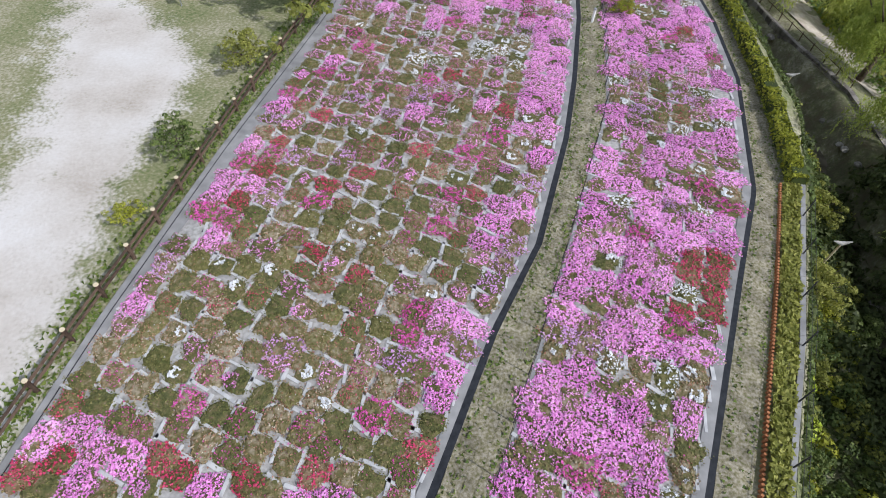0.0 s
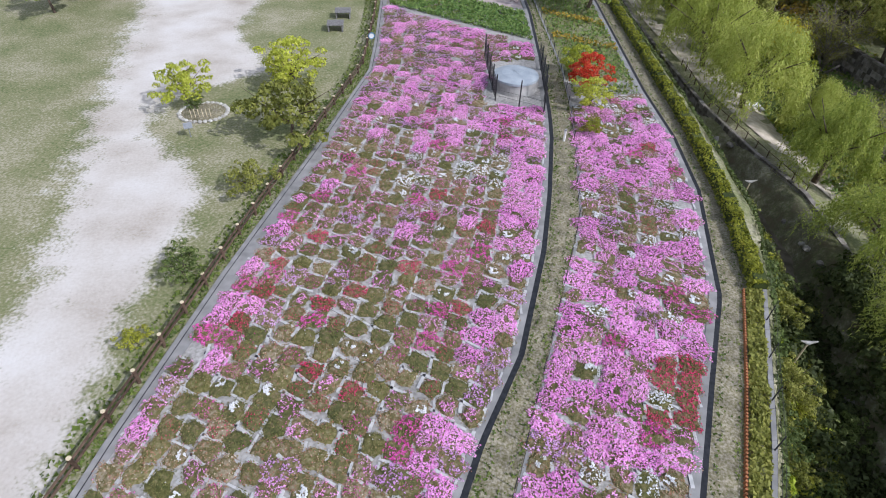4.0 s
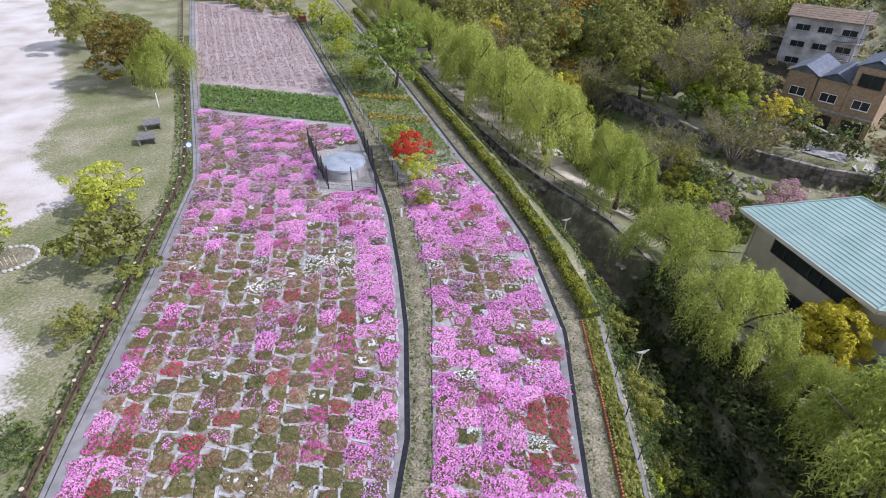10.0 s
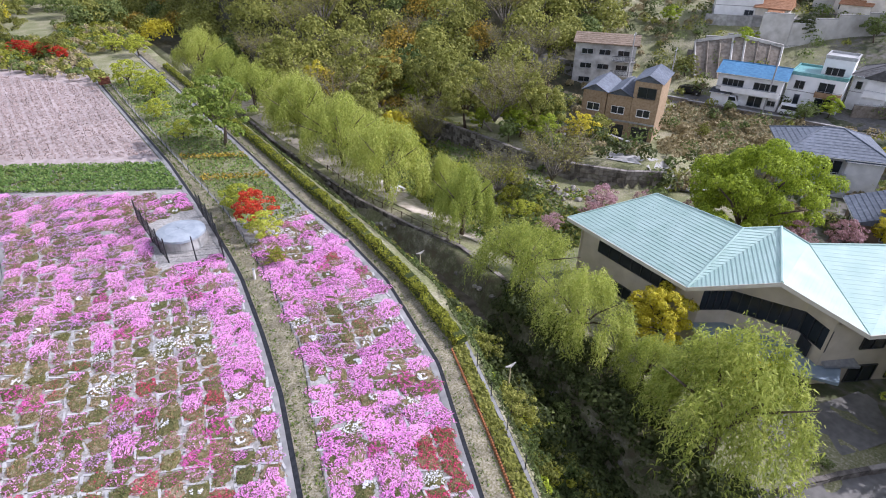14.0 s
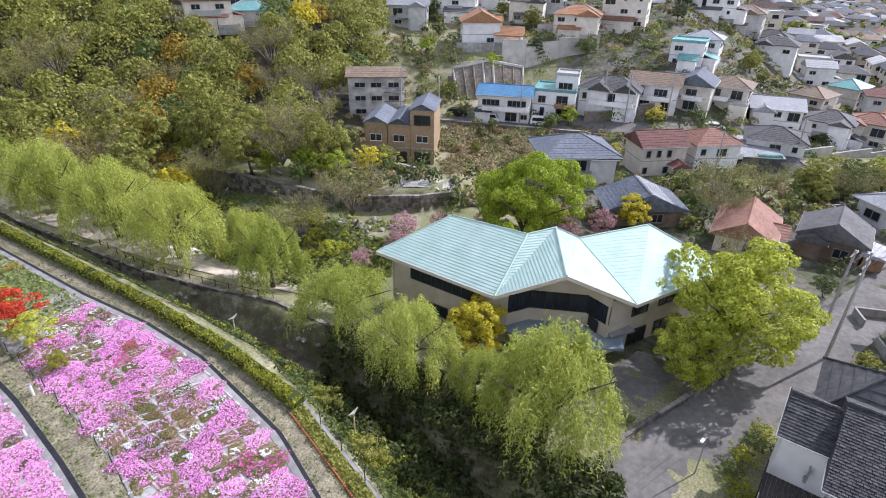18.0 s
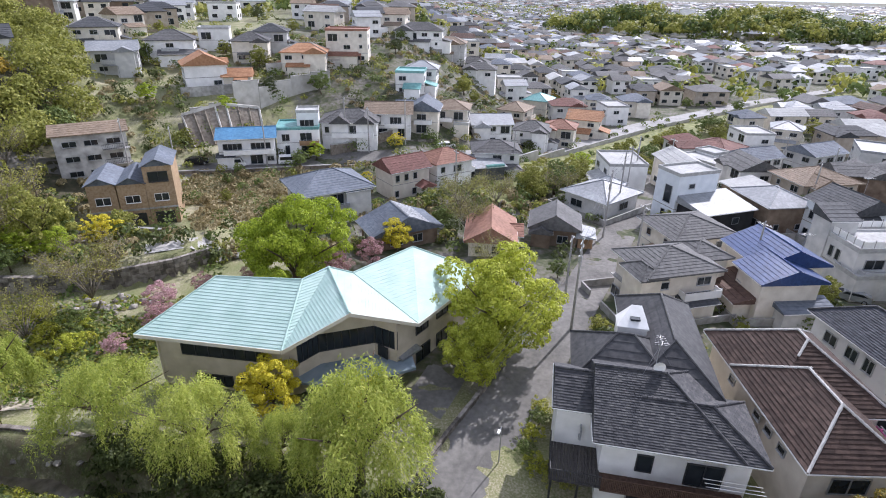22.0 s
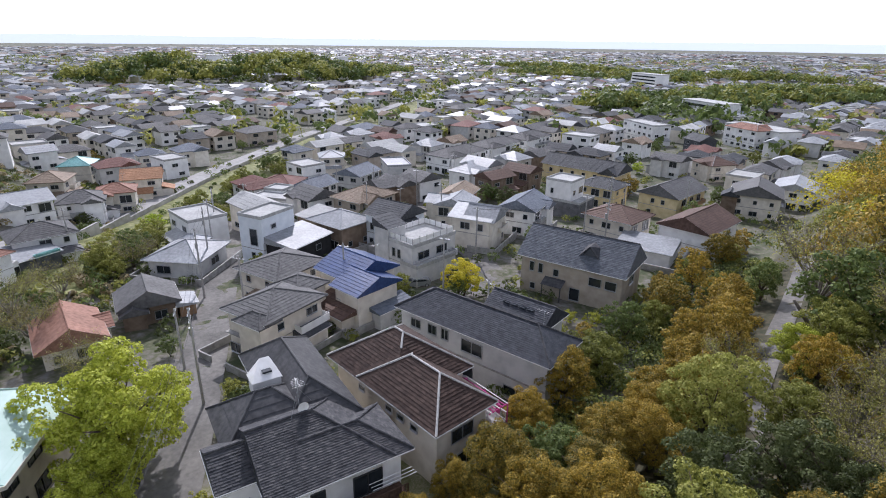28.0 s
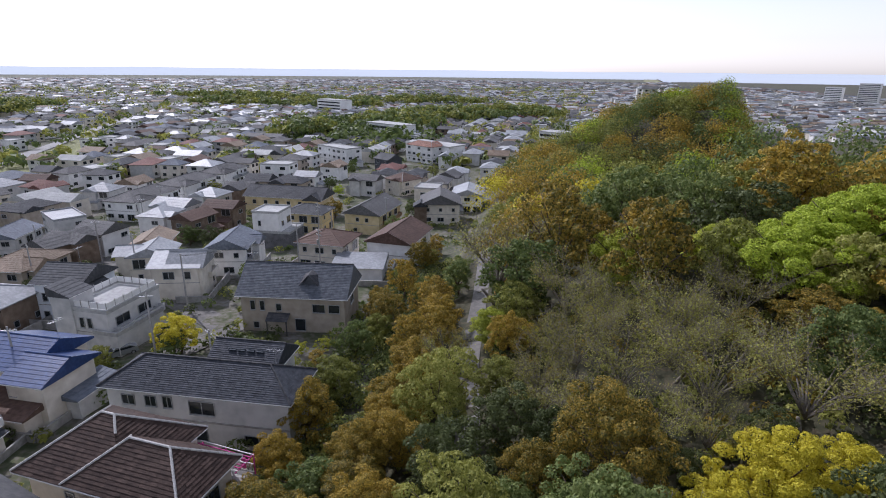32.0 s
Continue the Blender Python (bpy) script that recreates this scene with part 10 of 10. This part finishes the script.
# undergrowth between the trunks, and lush planting on the stream bank
for mat, word, seed in ((L_DARK, "dark green", 1), (L_OLIVE, "olive-green", 2), (L_BRONZE, "russet", 3)):
    r4 = np.random.default_rng(500 + seed)
    spots = []
    while len(spots) < 300:
        x, y = r4.uniform(-45, 22), r4.uniform(-95, -14)
        if x < np.interp(-y, [-p[1] for p in FOREST], [p[0] for p in FOREST]) + 0.5 and not keep_off(x, y):
            spots.append((x, y, r4.uniform(0.6, 1.5)))
    leaf_mass("undergrowth", "%s undergrowth of the southern wood" % word, spots, 80, 0.34, mat, 510 + seed)
for mat, word, seed in ((L_DARK, "dark green", 4), (L_OLIVE, "olive-green", 5), (L_GREEN, "green", 6)):
    r4 = np.random.default_rng(540 + seed)
    spots = []
    while len(spots) < 110:
        y = r4.uniform(-96, -30)
        x = float(np.interp(-y, [-p[1] for p in FOREST], [p[0] for p in FOREST])) + r4.uniform(-2, 9)
        if not keep_off(x, y) and not (-70 < y < -55 and x > 33) and not (y > -43 and x > 27.5) and not (y < -80 and x > 35):
            spots.append((x, y, r4.uniform(0.7, 1.9)))
    leaf_mass("edge_shrubs", "%s shrubs between the wood's edge and the gardens" % word, spots, 110, 0.26, mat, 545 + seed)
for mat, word, seed, cnt in ((L_GREEN, "green", 1, 260), (L_HEDGE, "bright green", 2, 150), (L_OLIVE, "olive-green", 3, 150), (L_FRESH, "fresh green", 4, 70)):
    r4 = np.random.default_rng(600 + seed)
    spots = []
    for i in range(cnt):
        y = r4.uniform(3, 72)
        e, st = float(lerp_line(EDGE, y)), float(lerp_line(STREAM, y))
        spots.append((e + 1.7 + (st - e - 3.0) * r4.uniform(), y, r4.uniform(0.25, 0.7)))
    leaf_mass("bank_planting", "%s plants on the bank above the stream" % word, spots, 80, 0.17, mat, 610 + seed)
r4 = np.random.default_rng(620)
leaf_mass("stream_undergrowth", "dark green ivy and ferns along the shaded stream", [(19.5 + 8.5 * r4.uniform() + 0.12 * (y - 4), y, r4.uniform(0.4, 0.95)) for y in r4.uniform(1, 27, 420)], 70, 0.26, L_DARK, 621)


def hillside():
    """Wooded slope north of the terraced houses, and garden trees among the houses."""
    rng = np.random.default_rng(44)
    spots, beyond = [], {}
    names = {"bronze": "bronze spring-leaved tree on the slope", "green": "green tree on the wooded slope", "olive": "olive-green tree on the wooded slope", "gold": "golden spring tree on the wooded slope", "dark": "dark evergreen on the wooded slope", "fresh": "bright green tree on the slope"}
    kinds = [("far_olive", 9), ("far_bronze", 0.9), ("far_green", 1.3), ("far_gold", 0.4), ("far_fresh", 0.3), ("far_dark", 0.05), ("twiggy", 3.6)]
    for i in range(5000):
        d = rng.uniform(78, 185)
        a = math.radians(rng.uniform(8, 62))
        x, y = d * math.sin(a), d * math.cos(a)
        if x < 38 or (math.degrees(a) > 50 and d < 112) or (math.degrees(a) > 54 and d > 118) or (d < 92 and x > 60):
            continue
        if 82 < x < 122 and 98 < y < 122 or (70 < x < 104 and 40 < y < 76):
            continue
        s = rng.uniform(0.85, 1.5)
        if any((x - p) ** 2 + (y - q) ** 2 < 21 * s for p, q in spots):
            continue
        spots.append((x, y))
        k = choose(rng, kinds)
        if k == "twiggy" and d > 125:
            k = "far_olive"
        if k == "twiggy":
            plant("twiggy" if s > 1.1 else "twiggy_b", x, y, min(s, 1.2), "grey twiggy tree with sparse young leaves on the slope", group="trees of the wooded slope")
        elif d < 104 and len(spots) % 2 == 0:
            plant(k, x, y, s, names[k[4:]], group="trees of the wooded slope", sz=rng.uniform(0.9, 1.2))
        else:
            beyond.setdefault(k[4:], []).append((x, y, 4.3 * s))
        if len(spots) > 330:
            break
    for i in range(240):
        x, y = rng.uniform(-75, 60), rng.uniform(150, 250)
        if abs(x - 10) < 6 and y < 165:
            continue
        beyond.setdefault(choose(rng, kinds[:6])[4:], []).append((x, y, rng.uniform(3.6, 5.0)))
    mats = {"bronze": L_BRONZE, "green": L_GREEN, "olive": L_OLIVE, "gold": L_GOLD, "fresh": L_FRESH, "dark": L_DARK}
    for k, v in beyond.items():
        leaf_mass("slope_crowns", "%s crowns of the wooded slope" % {"bronze": "bronze spring", "gold": "golden spring", "fresh": "bright green"}.get(k, k + " green"), v, 90, 0.48, mats[k], 50 + len(v), 13)
    # bright meadow of the valley floor
    for mat, word, seed in ((L_BAND, "green", 1), (L_GRASS, "grassy", 2), (L_HEDGE, "yellow-green", 3)):
        r3 = np.random.default_rng(40 + seed)
        mx, my = r3.uniform(34, 53, 6000), r3.uniform(30, 84, 6000)
        keep = np.array([noise.noise((p * 0.25, q * 0.25, seed * 3.0)) > -0.1 for p, q in zip(mx, my)])
        mx, my = mx[keep], my[keep]
        mz = height(mx, my) + r3.uniform(0.05, 0.4, len(mx))
        g = Geo().quads(leaf_quads(r3, np.stack([mx, my, mz], 1), np.tile([0.1, -0.2, 1.0], (len(mx), 1)), 0.34))
        tagged(part("meadow", g, mat), "%s meadow plants on the valley floor" % word, "planting", kind="stuff")
    r3 = np.random.default_rng(49)
    mx, my = r3.uniform(78, 101, 9000), r3.uniform(22, 52, 9000)
    keep = (mx < np.interp(-my, [-52, -22], [98, 106])) & (np.hypot(mx - 81.4, my - 24) > 8.5) & ~((mx < 85) & (my > 45))
    mx, my = mx[keep], my[keep]
    g = Geo().quads(leaf_quads(r3, np.stack([mx, my, height(mx, my) + r3.uniform(0.05, 0.5, len(mx))], 1), np.tile([0.1, -0.2, 1.0], (len(mx), 1)), 0.45))
    tagged(part("dry_grass", g, L_DRY), "dry straw-coloured grass on the slope below the lane", "grass", kind="stuff")
    # shrubs of the valley floor
    for i in range(46):
        x, y = rng.uniform(33, 50), rng.uniform(34, 96)
        if x < 34.5 + (y - 34) * 0.02:
            continue
        plant(choose(rng, [("bush", 0.3), ("bush_green", 0.5), ("bush_fresh", 3.4), ("bush_lime", 2.6), ("twiggy_b", 0.8)]), x, y, rng.uniform(0.7, 1.5) if i % 9 else 0.6, "loose shrub on the valley floor", "shrub", "shrub", "valley shrubs")
    for i in range(26):
        a = rng.uniform(0, 1)
        x, y = 52 + rng.uniform(0, 16), 46 + rng.uniform(0, 34)
        plant(choose(rng, [("far_green", 1), ("far_fresh", 2), ("far_olive", 2.4), ("bush_fresh", 1.4), ("far_gold", 0.5)]), x, y, rng.uniform(0.35, 0.6), "spreading green tree above the stone wall", group="trees above the wall")
    for i in range(16):
        y = rng.uniform(4, 26)
        x = float(lerp_line(EDGE, y)) + rng.uniform(1.5, 7.5)
        plant(choose(rng, [("bush", 2), ("bush_green", 3), ("bush_fresh", 0.5)]), x, y, rng.uniform(0.6, 1.2) if i % 7 else 0.45, "shrub on the shaded stream bank", "shrub", "shrub", "bank shrubs")
    for x, y, s in ((34.0, -5.4, 0.8), (35.6, -6.0, 0.9), (32.4, -4.6, 0.7), (37.0, -6.4, 0.8), (30.6, -5.4, 0.9), (29.4, -7.2, 0.9), (33.6, 2.6, 0.5), (46.5, -12.5, 1.0), (47.6, -14.2, 1.2), (49.4, -13.8, 1.1), (47.0, -17.0, 1.0), (50.5, -22.5, 0.8), (46.0, -27.0, 0.9), (23.8, -22.0, 0.6), (25.0, -25.0, 0.5), (42.0, -47.0, 1.1), (40.0, -50.0, 1.2), (38.0, -53.5, 1.1), (44.5, -52.5, 1.0), (35.5, -55.5, 1.1), (33.0, -43.5, 0.8)):
        plant(choose(rng, [("bush_green", 3), ("bush_fresh", 2), ("bush", 2)]), x, y, s, "garden shrub beside a house", "shrub", "shrub", "garden shrubs")
    plant("gold", 53.2, -48.6, 1.1, "yellow spring tree in a garden")
    plant("fresh_small", 50.0, -40.5, 0.7, "small bright green garden tree")
    plant("olive", 29.5, -60.0, 0.55, "light green tree beside the beige house")
    plant("twiggy", 74.0, 0.5, 0.75, "bare-branched tree with reddish buds")
    plant("twiggy_b", 61.0, -3.0, 0.7, "bare-branched tree with reddish buds")
    plant("twiggy", 84.0, 2.0, 0.8, "bare-branched tree beside the stream road")
    plant("twiggy_b", 88.0, -4.0, 0.8, "bare-branched tree beside the stream road")
    houses = np.array([(o.location.x, o.location.y) for o in scene.objects if o.name.startswith("house")])
    n = 0
    # brush, dry grass and shrubs on the slope of the terraced houses
    slope_road = [(86, 82), (94, 62), (101, 47), (108, 30), (113, 14), (118, -4)]
    for mat, word, seed, size in ((L_OLIVE, "olive-green", 11, 1.3), (L_DRY, "dry straw-coloured", 12, 1.0), (L_GREEN, "green", 13, 1.4), (L_DARK, "dark green", 14, 1.3), (L_DRY, "dry brown", 15, 0.8)):
        spots = []
        r3 = np.random.default_rng(700 + seed)
        while len(spots) < (300 if mat is L_DRY else 150):
            d, a = r3.uniform(70, 190), r3.uniform(48, 98)
            x, y = d * math.sin(math.radians(a)), d * math.cos(math.radians(a))
            if np.min(np.hypot(houses[:, 0] - x, houses[:, 1] - y)) < 6.0 or (72 < x < 84 and 44 < y < 60) or (106 < x < 124 and 42 < y < 64) or (118 < x < 136 and 32 < y < 50) or (mat is not L_DRY and 66 < x < 112 and 16 < y < 62):
                continue
            if abs(x - np.interp(-y, [-q[1] for q in slope_road], [q[0] for q in slope_road])) < 4:
                continue
            spots.append((x, y, r3.uniform(0.5, 1.4) * size))
        leaf_mass("slope_brush", "%s brush on the terraced hillside" % word, spots, 70, 0.42, mat, 170 + seed)
    for i in range(3000):
        d, a = rng.uniform(52, 235), math.radians(rng.uniform(58, 166))
        x, y = d * math.sin(a), d * math.cos(a)
        fx = np.interp(-y, [-p[1] for p in FOREST], [p[0] for p in FOREST])
        if y < 0 and x < fx + 3:
            continue
        dm = np.min(np.hypot(houses[:, 0] - x, houses[:, 1] - y))
        rx = np.interp(x, [p[0] for p in ROAD], [p[1] for p in ROAD])
        if dm < 6.2 or abs(y - rx) < 4 and x < 122:
            continue
        if math.degrees(a) < 72 and d < 95:
            continue
        plant(choose(rng, [("far_green", 3), ("far_olive", 3), ("far_fresh", 1), ("far_dark", 2), ("far_gold", 1), ("bush_green", 3), ("bush", 3), ("far_bronze", 0.6)]), x, y, rng.uniform(0.25, 0.55) if d < 130 else rng.uniform(0.35, 0.7), "garden tree between houses", group="garden trees")
        n += 1
        if n > 110:
            break
    # low greenery between the houses
    for mat, word, seed in ((L_GREEN, "green", 1), (L_OLIVE, "olive-green", 2), (L_DARK, "dark green", 3)):
        spots = []
        r3 = np.random.default_rng(900 + seed)
        while len(spots) < 420:
            d, a = r3.uniform(44, 270), r3.uniform(58, 166)
            x, y = d * math.sin(math.radians(a)), d * math.cos(math.radians(a))
            if y < 0 and x < np.interp(-y, [-p[1] for p in FOREST], [p[0] for p in FOREST]) + 1:
                continue
            if np.min(np.hypot(houses[:, 0] - x, houses[:, 1] - y)) < 5.6 or (a < 100 and d < 66):
                continue
            if x < 125 and abs(y - np.interp(x, [p[0] for p in ROAD], [p[1] for p in ROAD])) < 3.8:
                continue
            spots.append((x, y, r3.uniform(0.6, 1.5) * (1.5 if a < 95 else 1.0)))
        leaf_mass("garden_shrubs", "%s shrubs in the gardens between houses" % word, spots, 60, 0.4, mat, 70 + seed)
    # the green belt beside the straight road
    for i in range(34):
        t = rng.uniform(0, 1) ** 1.4
        x = 92 + 75 * t + rng.normal(0, 2)
        y = -2 - 58 * t - rng.uniform(4, 15)
        if np.min(np.hypot(houses[:, 0] - x, houses[:, 1] - y)) < 6:
            continue
        plant(choose(rng, [("far_olive", 4), ("far_gold", 1), ("far_green", 1), ("twiggy_b", 1)]), x, y, rng.uniform(0.4, 0.75), "yellow-green tree on the embankment", group="embankment trees")


hillside()

for mat, word, seed in ((L_GREEN, "green", 1), (L_OLIVE, "olive-green", 2), (L_HEDGE, "fresh green", 3), (L_DRY, "straw-coloured", 4)):
    r4 = np.random.default_rng(300 + seed)
    leaf_mass("head_brush", "%s shrubs and grass beyond the head of the flower bed" % word, [(q, 126 - 1.6 * max(0, q + 4) * (q < 12) + 36 * r4.uniform() + (10 if q < -6 else 2), r4.uniform(0.4, 1.3)) for q in r4.uniform(-30, 24, 260)], 70, 0.4, mat, 310 + seed)


def retaining_wall(line, h, label, mat, step=4.0):
    """Concrete wall that holds a terrace, following the slope."""
    ob = thing("retaining_wall", label, "wall", "retaining walls")
    for (x0, y0), (x1, y1) in zip(line, line[1:]):
        n = max(1, int(math.hypot(x1 - x0, y1 - y0) / step))
        for i in range(n):
            a, b = i / n, (i + 1) / n
            px, py, qx, qy = x0 + (x1 - x0) * a, y0 + (y1 - y0) * a, x0 + (x1 - x0) * b, y0 + (y1 - y0) * b
            z = max(hz(px, py), hz(qx, qy))
            ln, an = math.hypot(qx - px, qy - py), math.atan2(qy - py, qx - px)
            part("wall_panel", Geo().box((px + qx) / 2, (py + qy) / 2, z - 3.0, ln - 0.03, 0.4, h + 3.0, an), mat, ob)
            part("coping", Geo().box((px + qx) / 2, (py + qy) / 2, z + h, ln - 0.03, 0.5, 0.12, an), M_CONC, ob)


M_FIELDSTONE = two("brown_field_stone", (0.14, 0.115, 0.09), (0.3, 0.26, 0.21), 1.6, bump=0.9, bscale=4, big=0.35)
M_PALEWALL = two("pale_stained_concrete", (0.36, 0.34, 0.3), (0.55, 0.53, 0.49), 0.6, bump=0.15, big=0.3)
for line, h, label, mat in (([(116, 61), (124.6, 52.1)], 2.2, "pale concrete retaining wall on the hillside", M_PALEWALL), ([(127.9, 59), (131.8, 49.4), (136, 42)], 1.8, "pale concrete retaining wall on the hillside", M_PALEWALL),
                            ([(140.5, 52.4), (145.5, 47.4), (150, 36)], 2.6, "tall pale retaining wall below a hillside house", M_PALEWALL), ([(110.0, 29.5), (114, 24), (121.3, 17.3)], 1.7, "brown stone retaining wall beside the lane", M_FIELDSTONE),
                            ([(95.2, 57.0), (99.0, 46.0), (102.6, 35.5), (105, 27)], 0.5, "brown field-stone wall below the hillside lane", M_FIELDSTONE), ([(62.9, 72.2), (65, 60), (66.5, 48), (66.1, 41.1)], 0.9, "dark stone wall above the valley", M_FIELDSTONE),
                            ([(121.6, 53.4), (125.0, 49.0)], 6.2, "tall pale concrete retaining wall on the hillside", M_PALEWALL), ([(125.0, 49.0), (131.5, 43.5), (138.5, 36.0)], 3.6, "long pale concrete retaining wall on the hillside", M_PALEWALL), ([(104, 12.6), (114.4, 4.1)], 1.2, "pale concrete wall below the hillside lane", M_PALEWALL)):
    retaining_wall(line, h, label, mat)
retaining_wall([(x - 3.0, y - 3.2) for x, y in BYWAY[1:6]], 1.1, "pale concrete parapet along the straight road", M_PALEWALL, 9.0)
for x, y in ((64.5, -21.0), (60.5, -33.5), (54.5, -46.0), (54.0, -66.0), (58.0, -84.0), (63.5, -106.0), (84.0, -70.5), (106.0, -81.0), (97.5, -28.0), (112.0, -40.0), (126.0, -70.0), (118.0, -104.0), (90.0, 3.0), (112.5, 22.0), (103.0, 40.5), (128.0, -120.0)):
    utility_pole(x, y, 9.5, 1, 0.5)


R2 = np.random.default_rng(61)
hill_spots = []
for i in range(460):
    a, r = R2.uniform(0, 6.283), math.sqrt(R2.uniform(0, 1))
    p, q = 148 * r * math.cos(a), 62 * r * math.sin(a)
    hx, hy = 562 + 0.35 * p + 0.937 * q, -210 + 0.937 * p - 0.35 * q
    hill_spots.append((hx, hy, R2.uniform(5, 10), 5 + (1 - r * r) * 24 * (0.6 + noise.noise((hx * 0.012, hy * 0.012, 3.0))) + R2.uniform(0, 7)))
# Lighter leaves than a dark wood: distance haze is put into the knoll's colour.
leaf_mass("far_wood", "olive-green wooded knoll beyond the town", hill_spots[::2], 110, 2.2, L_GREEN, 1)
leaf_mass("far_wood", "green wooded knoll beyond the town", hill_spots[1::2], 110, 2.2, L_OLIVE, 2)
spread = []
for i in range(2300):
    d, a = 250 + 1250 * R2.uniform() ** 1.3, math.radians(R2.uniform(62, 176))
    spread.append((d * math.sin(a), d * math.cos(a), R2.uniform(2.0, 4.4) * (1 + d / 1000)))
leaf_mass("town_trees", "scattered trees between distant houses", spread[::2], 30, 2.2, L_GREEN, 3)
leaf_mass("town_trees", "lighter scattered trees between distant houses", spread[1::2], 30, 2.2, L_OLIVE, 4)
belt = []
for i in range(240):
    t = R2.uniform(0, 1)
    belt.append((140 + 90 * t + R2.normal(0, 22), -290 - 120 * t + R2.normal(0, 18), R2.uniform(4, 8)))
leaf_mass("far_wood", "dark green belt of trees beyond the town", belt, 40, 2.6, L_GREEN, 5)
groves = []
for cx, cy, rx, ry, n in ((196, -303, 22, 14, 40), (172, -395, 34, 40, 90), (160, -480, 44, 40, 110), (112, -520, 50, 30, 90), (335, -585, 60, 26, 90), (270, -700, 110, 30, 110), (450, -560, 70, 22, 80), (560, -700, 160, 26, 130), (620, -380, 40, 90, 110)):
    for i in range(n):
        a, r = R2.uniform(0, 6.283), math.sqrt(R2.uniform(0, 1))
        groves.append((cx + rx * r * math.cos(a), cy + ry * r * math.sin(a), R2.uniform(4.5, 8), 4 + 5 * (1 - r) + R2.uniform(0, 4)))
leaf_mass("far_wood", "green grove of trees among distant houses", groves[::2], 60, 2.3, L_GREEN, 6)
leaf_mass("far_wood", "olive-green grove of trees among distant houses", groves[1::2], 60, 2.3, L_OLIVE, 7)


def framed_slope():
    """Steep bank faced with stone between pale concrete frames, behind the blue-roofed house."""
    ob = thing("faced_bank", "brown stone-faced bank in a pale concrete frame", "wall", kind="structure")
    b0, b1, t0, t1 = Vector((107.6, 57.0, -3.2)), Vector((115.4, 45.2, -3.2)), Vector((111.4, 60.6, 2.4)), Vector((121.0, 47.8, 2.4))
    top = t0.lerp(t1, 0.5) + Vector((0.6, 0.4, 1.4))
    n = Vector((-0.6, -0.4, 0.7))
    g = Geo()
    g.solid([b0 - n * 2, b1 - n * 2, t1 - n * 2, top - n * 2, t0 - n * 2], [b0, b1, t1, top, t0])
    part("stone_face", g, M_FIELDSTONE, ob)
    for i in range(8):
        u = i / 7
        hi = t0.lerp(top, u * 2) if u < 0.5 else top.lerp(t1, u * 2 - 1)
        a = b0.lerp(b1, u)
        part("frame_rib", Geo().tube(a + n * 0.08, hi + n * 0.08, 0.22, 0.22, 4), M_PALEWALL if i in (0, 3, 4, 7) else M_FIELDSTONE, ob)
    for a, b in ((t0, top), (top, t1)):
        part("coping", Geo().tube(a + n * 0.1, b + n * 0.1, 0.4, 0.4, 4), M_PALEWALL, ob)


framed_slope()


def far_block(x, y, w, d, h, label, floors):
    z = hz(x, y)
    b = thing("apartment_block", label, "building", "distant blocks", at=(x, y, z - 1), rz=-0.42)
    part("wall", Geo().box(0, 0, 0, w, d, h), WALLS["white"], b)
    for f in range(floors):
        for s, dd in ((-1, d), (1, d)):
            part("window_band", Geo().box(0, s * (dd / 2 + 0.05), 1.2 + f * (h - 1) / floors, w * 0.92, 0.12, 1.3), M_GLASS, b)
    part("roof", Geo().box(0, 0, h, w + 0.5, d + 0.5, 0.5), ROOFS["pale"], b)


for q in ((150, -330, 34, 12, 12, "long pale apartment block among trees", 4), (95, -262, 30, 12, 9, "wide low school block with a pale roof", 2), (720, -330, 26, 18, 26, "tall grey apartment block in the haze", 9), (760, -260, 24, 18, 24, "tall grey apartment block in the haze", 8),
          (800, -470, 34, 16, 20, "grey apartment block in the haze", 6), (-420, -1330, 34, 26, 42, "tall pale tower on the horizon", 12), (-365, -1345, 30, 24, 34, "tall pale tower on the horizon", 10), (-470, -1300, 22, 20, 40, "tall pale tower on the horizon", 10), (44, -330, 16, 12, 11, "blue-grey apartment block beside the wood", 4), (300, -520, 40, 14, 16, "pale apartment block in the town", 5)):
    far_block(*q)


# ---- far distance ----
def distance_ring():
    """Backdrop of plain and ranges at the edge of sight, its haze painted as a pale glow."""
    g = Geo()
    n = 160
    for i in range(n):
        a, b = math.radians(30 + 190 * i / n), math.radians(30 + 190 * (i + 1) / n)

        def top(q):
            return 33 + 7 * noise.noise((q * 3.1, 0.0, 1.0)) + 5 * noise.noise((q * 11.0, 0.0, 4.0))
        r = 4200
        g.face([(r * math.sin(a), r * math.cos(a), -40), (r * math.sin(b), r * math.cos(b), -40), (r * math.sin(b), r * math.cos(b), top(b)), (r * math.sin(a), r * math.cos(a), top(a))])
    # Haze painted in: pale blue base colour plus emission, no lamp behind it.
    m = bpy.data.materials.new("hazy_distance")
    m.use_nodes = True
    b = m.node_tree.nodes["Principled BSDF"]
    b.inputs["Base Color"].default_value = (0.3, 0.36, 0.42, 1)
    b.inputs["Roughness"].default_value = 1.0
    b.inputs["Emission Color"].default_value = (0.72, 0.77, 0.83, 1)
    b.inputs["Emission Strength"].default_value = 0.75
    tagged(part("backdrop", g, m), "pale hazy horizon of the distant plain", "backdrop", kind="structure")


distance_ring()
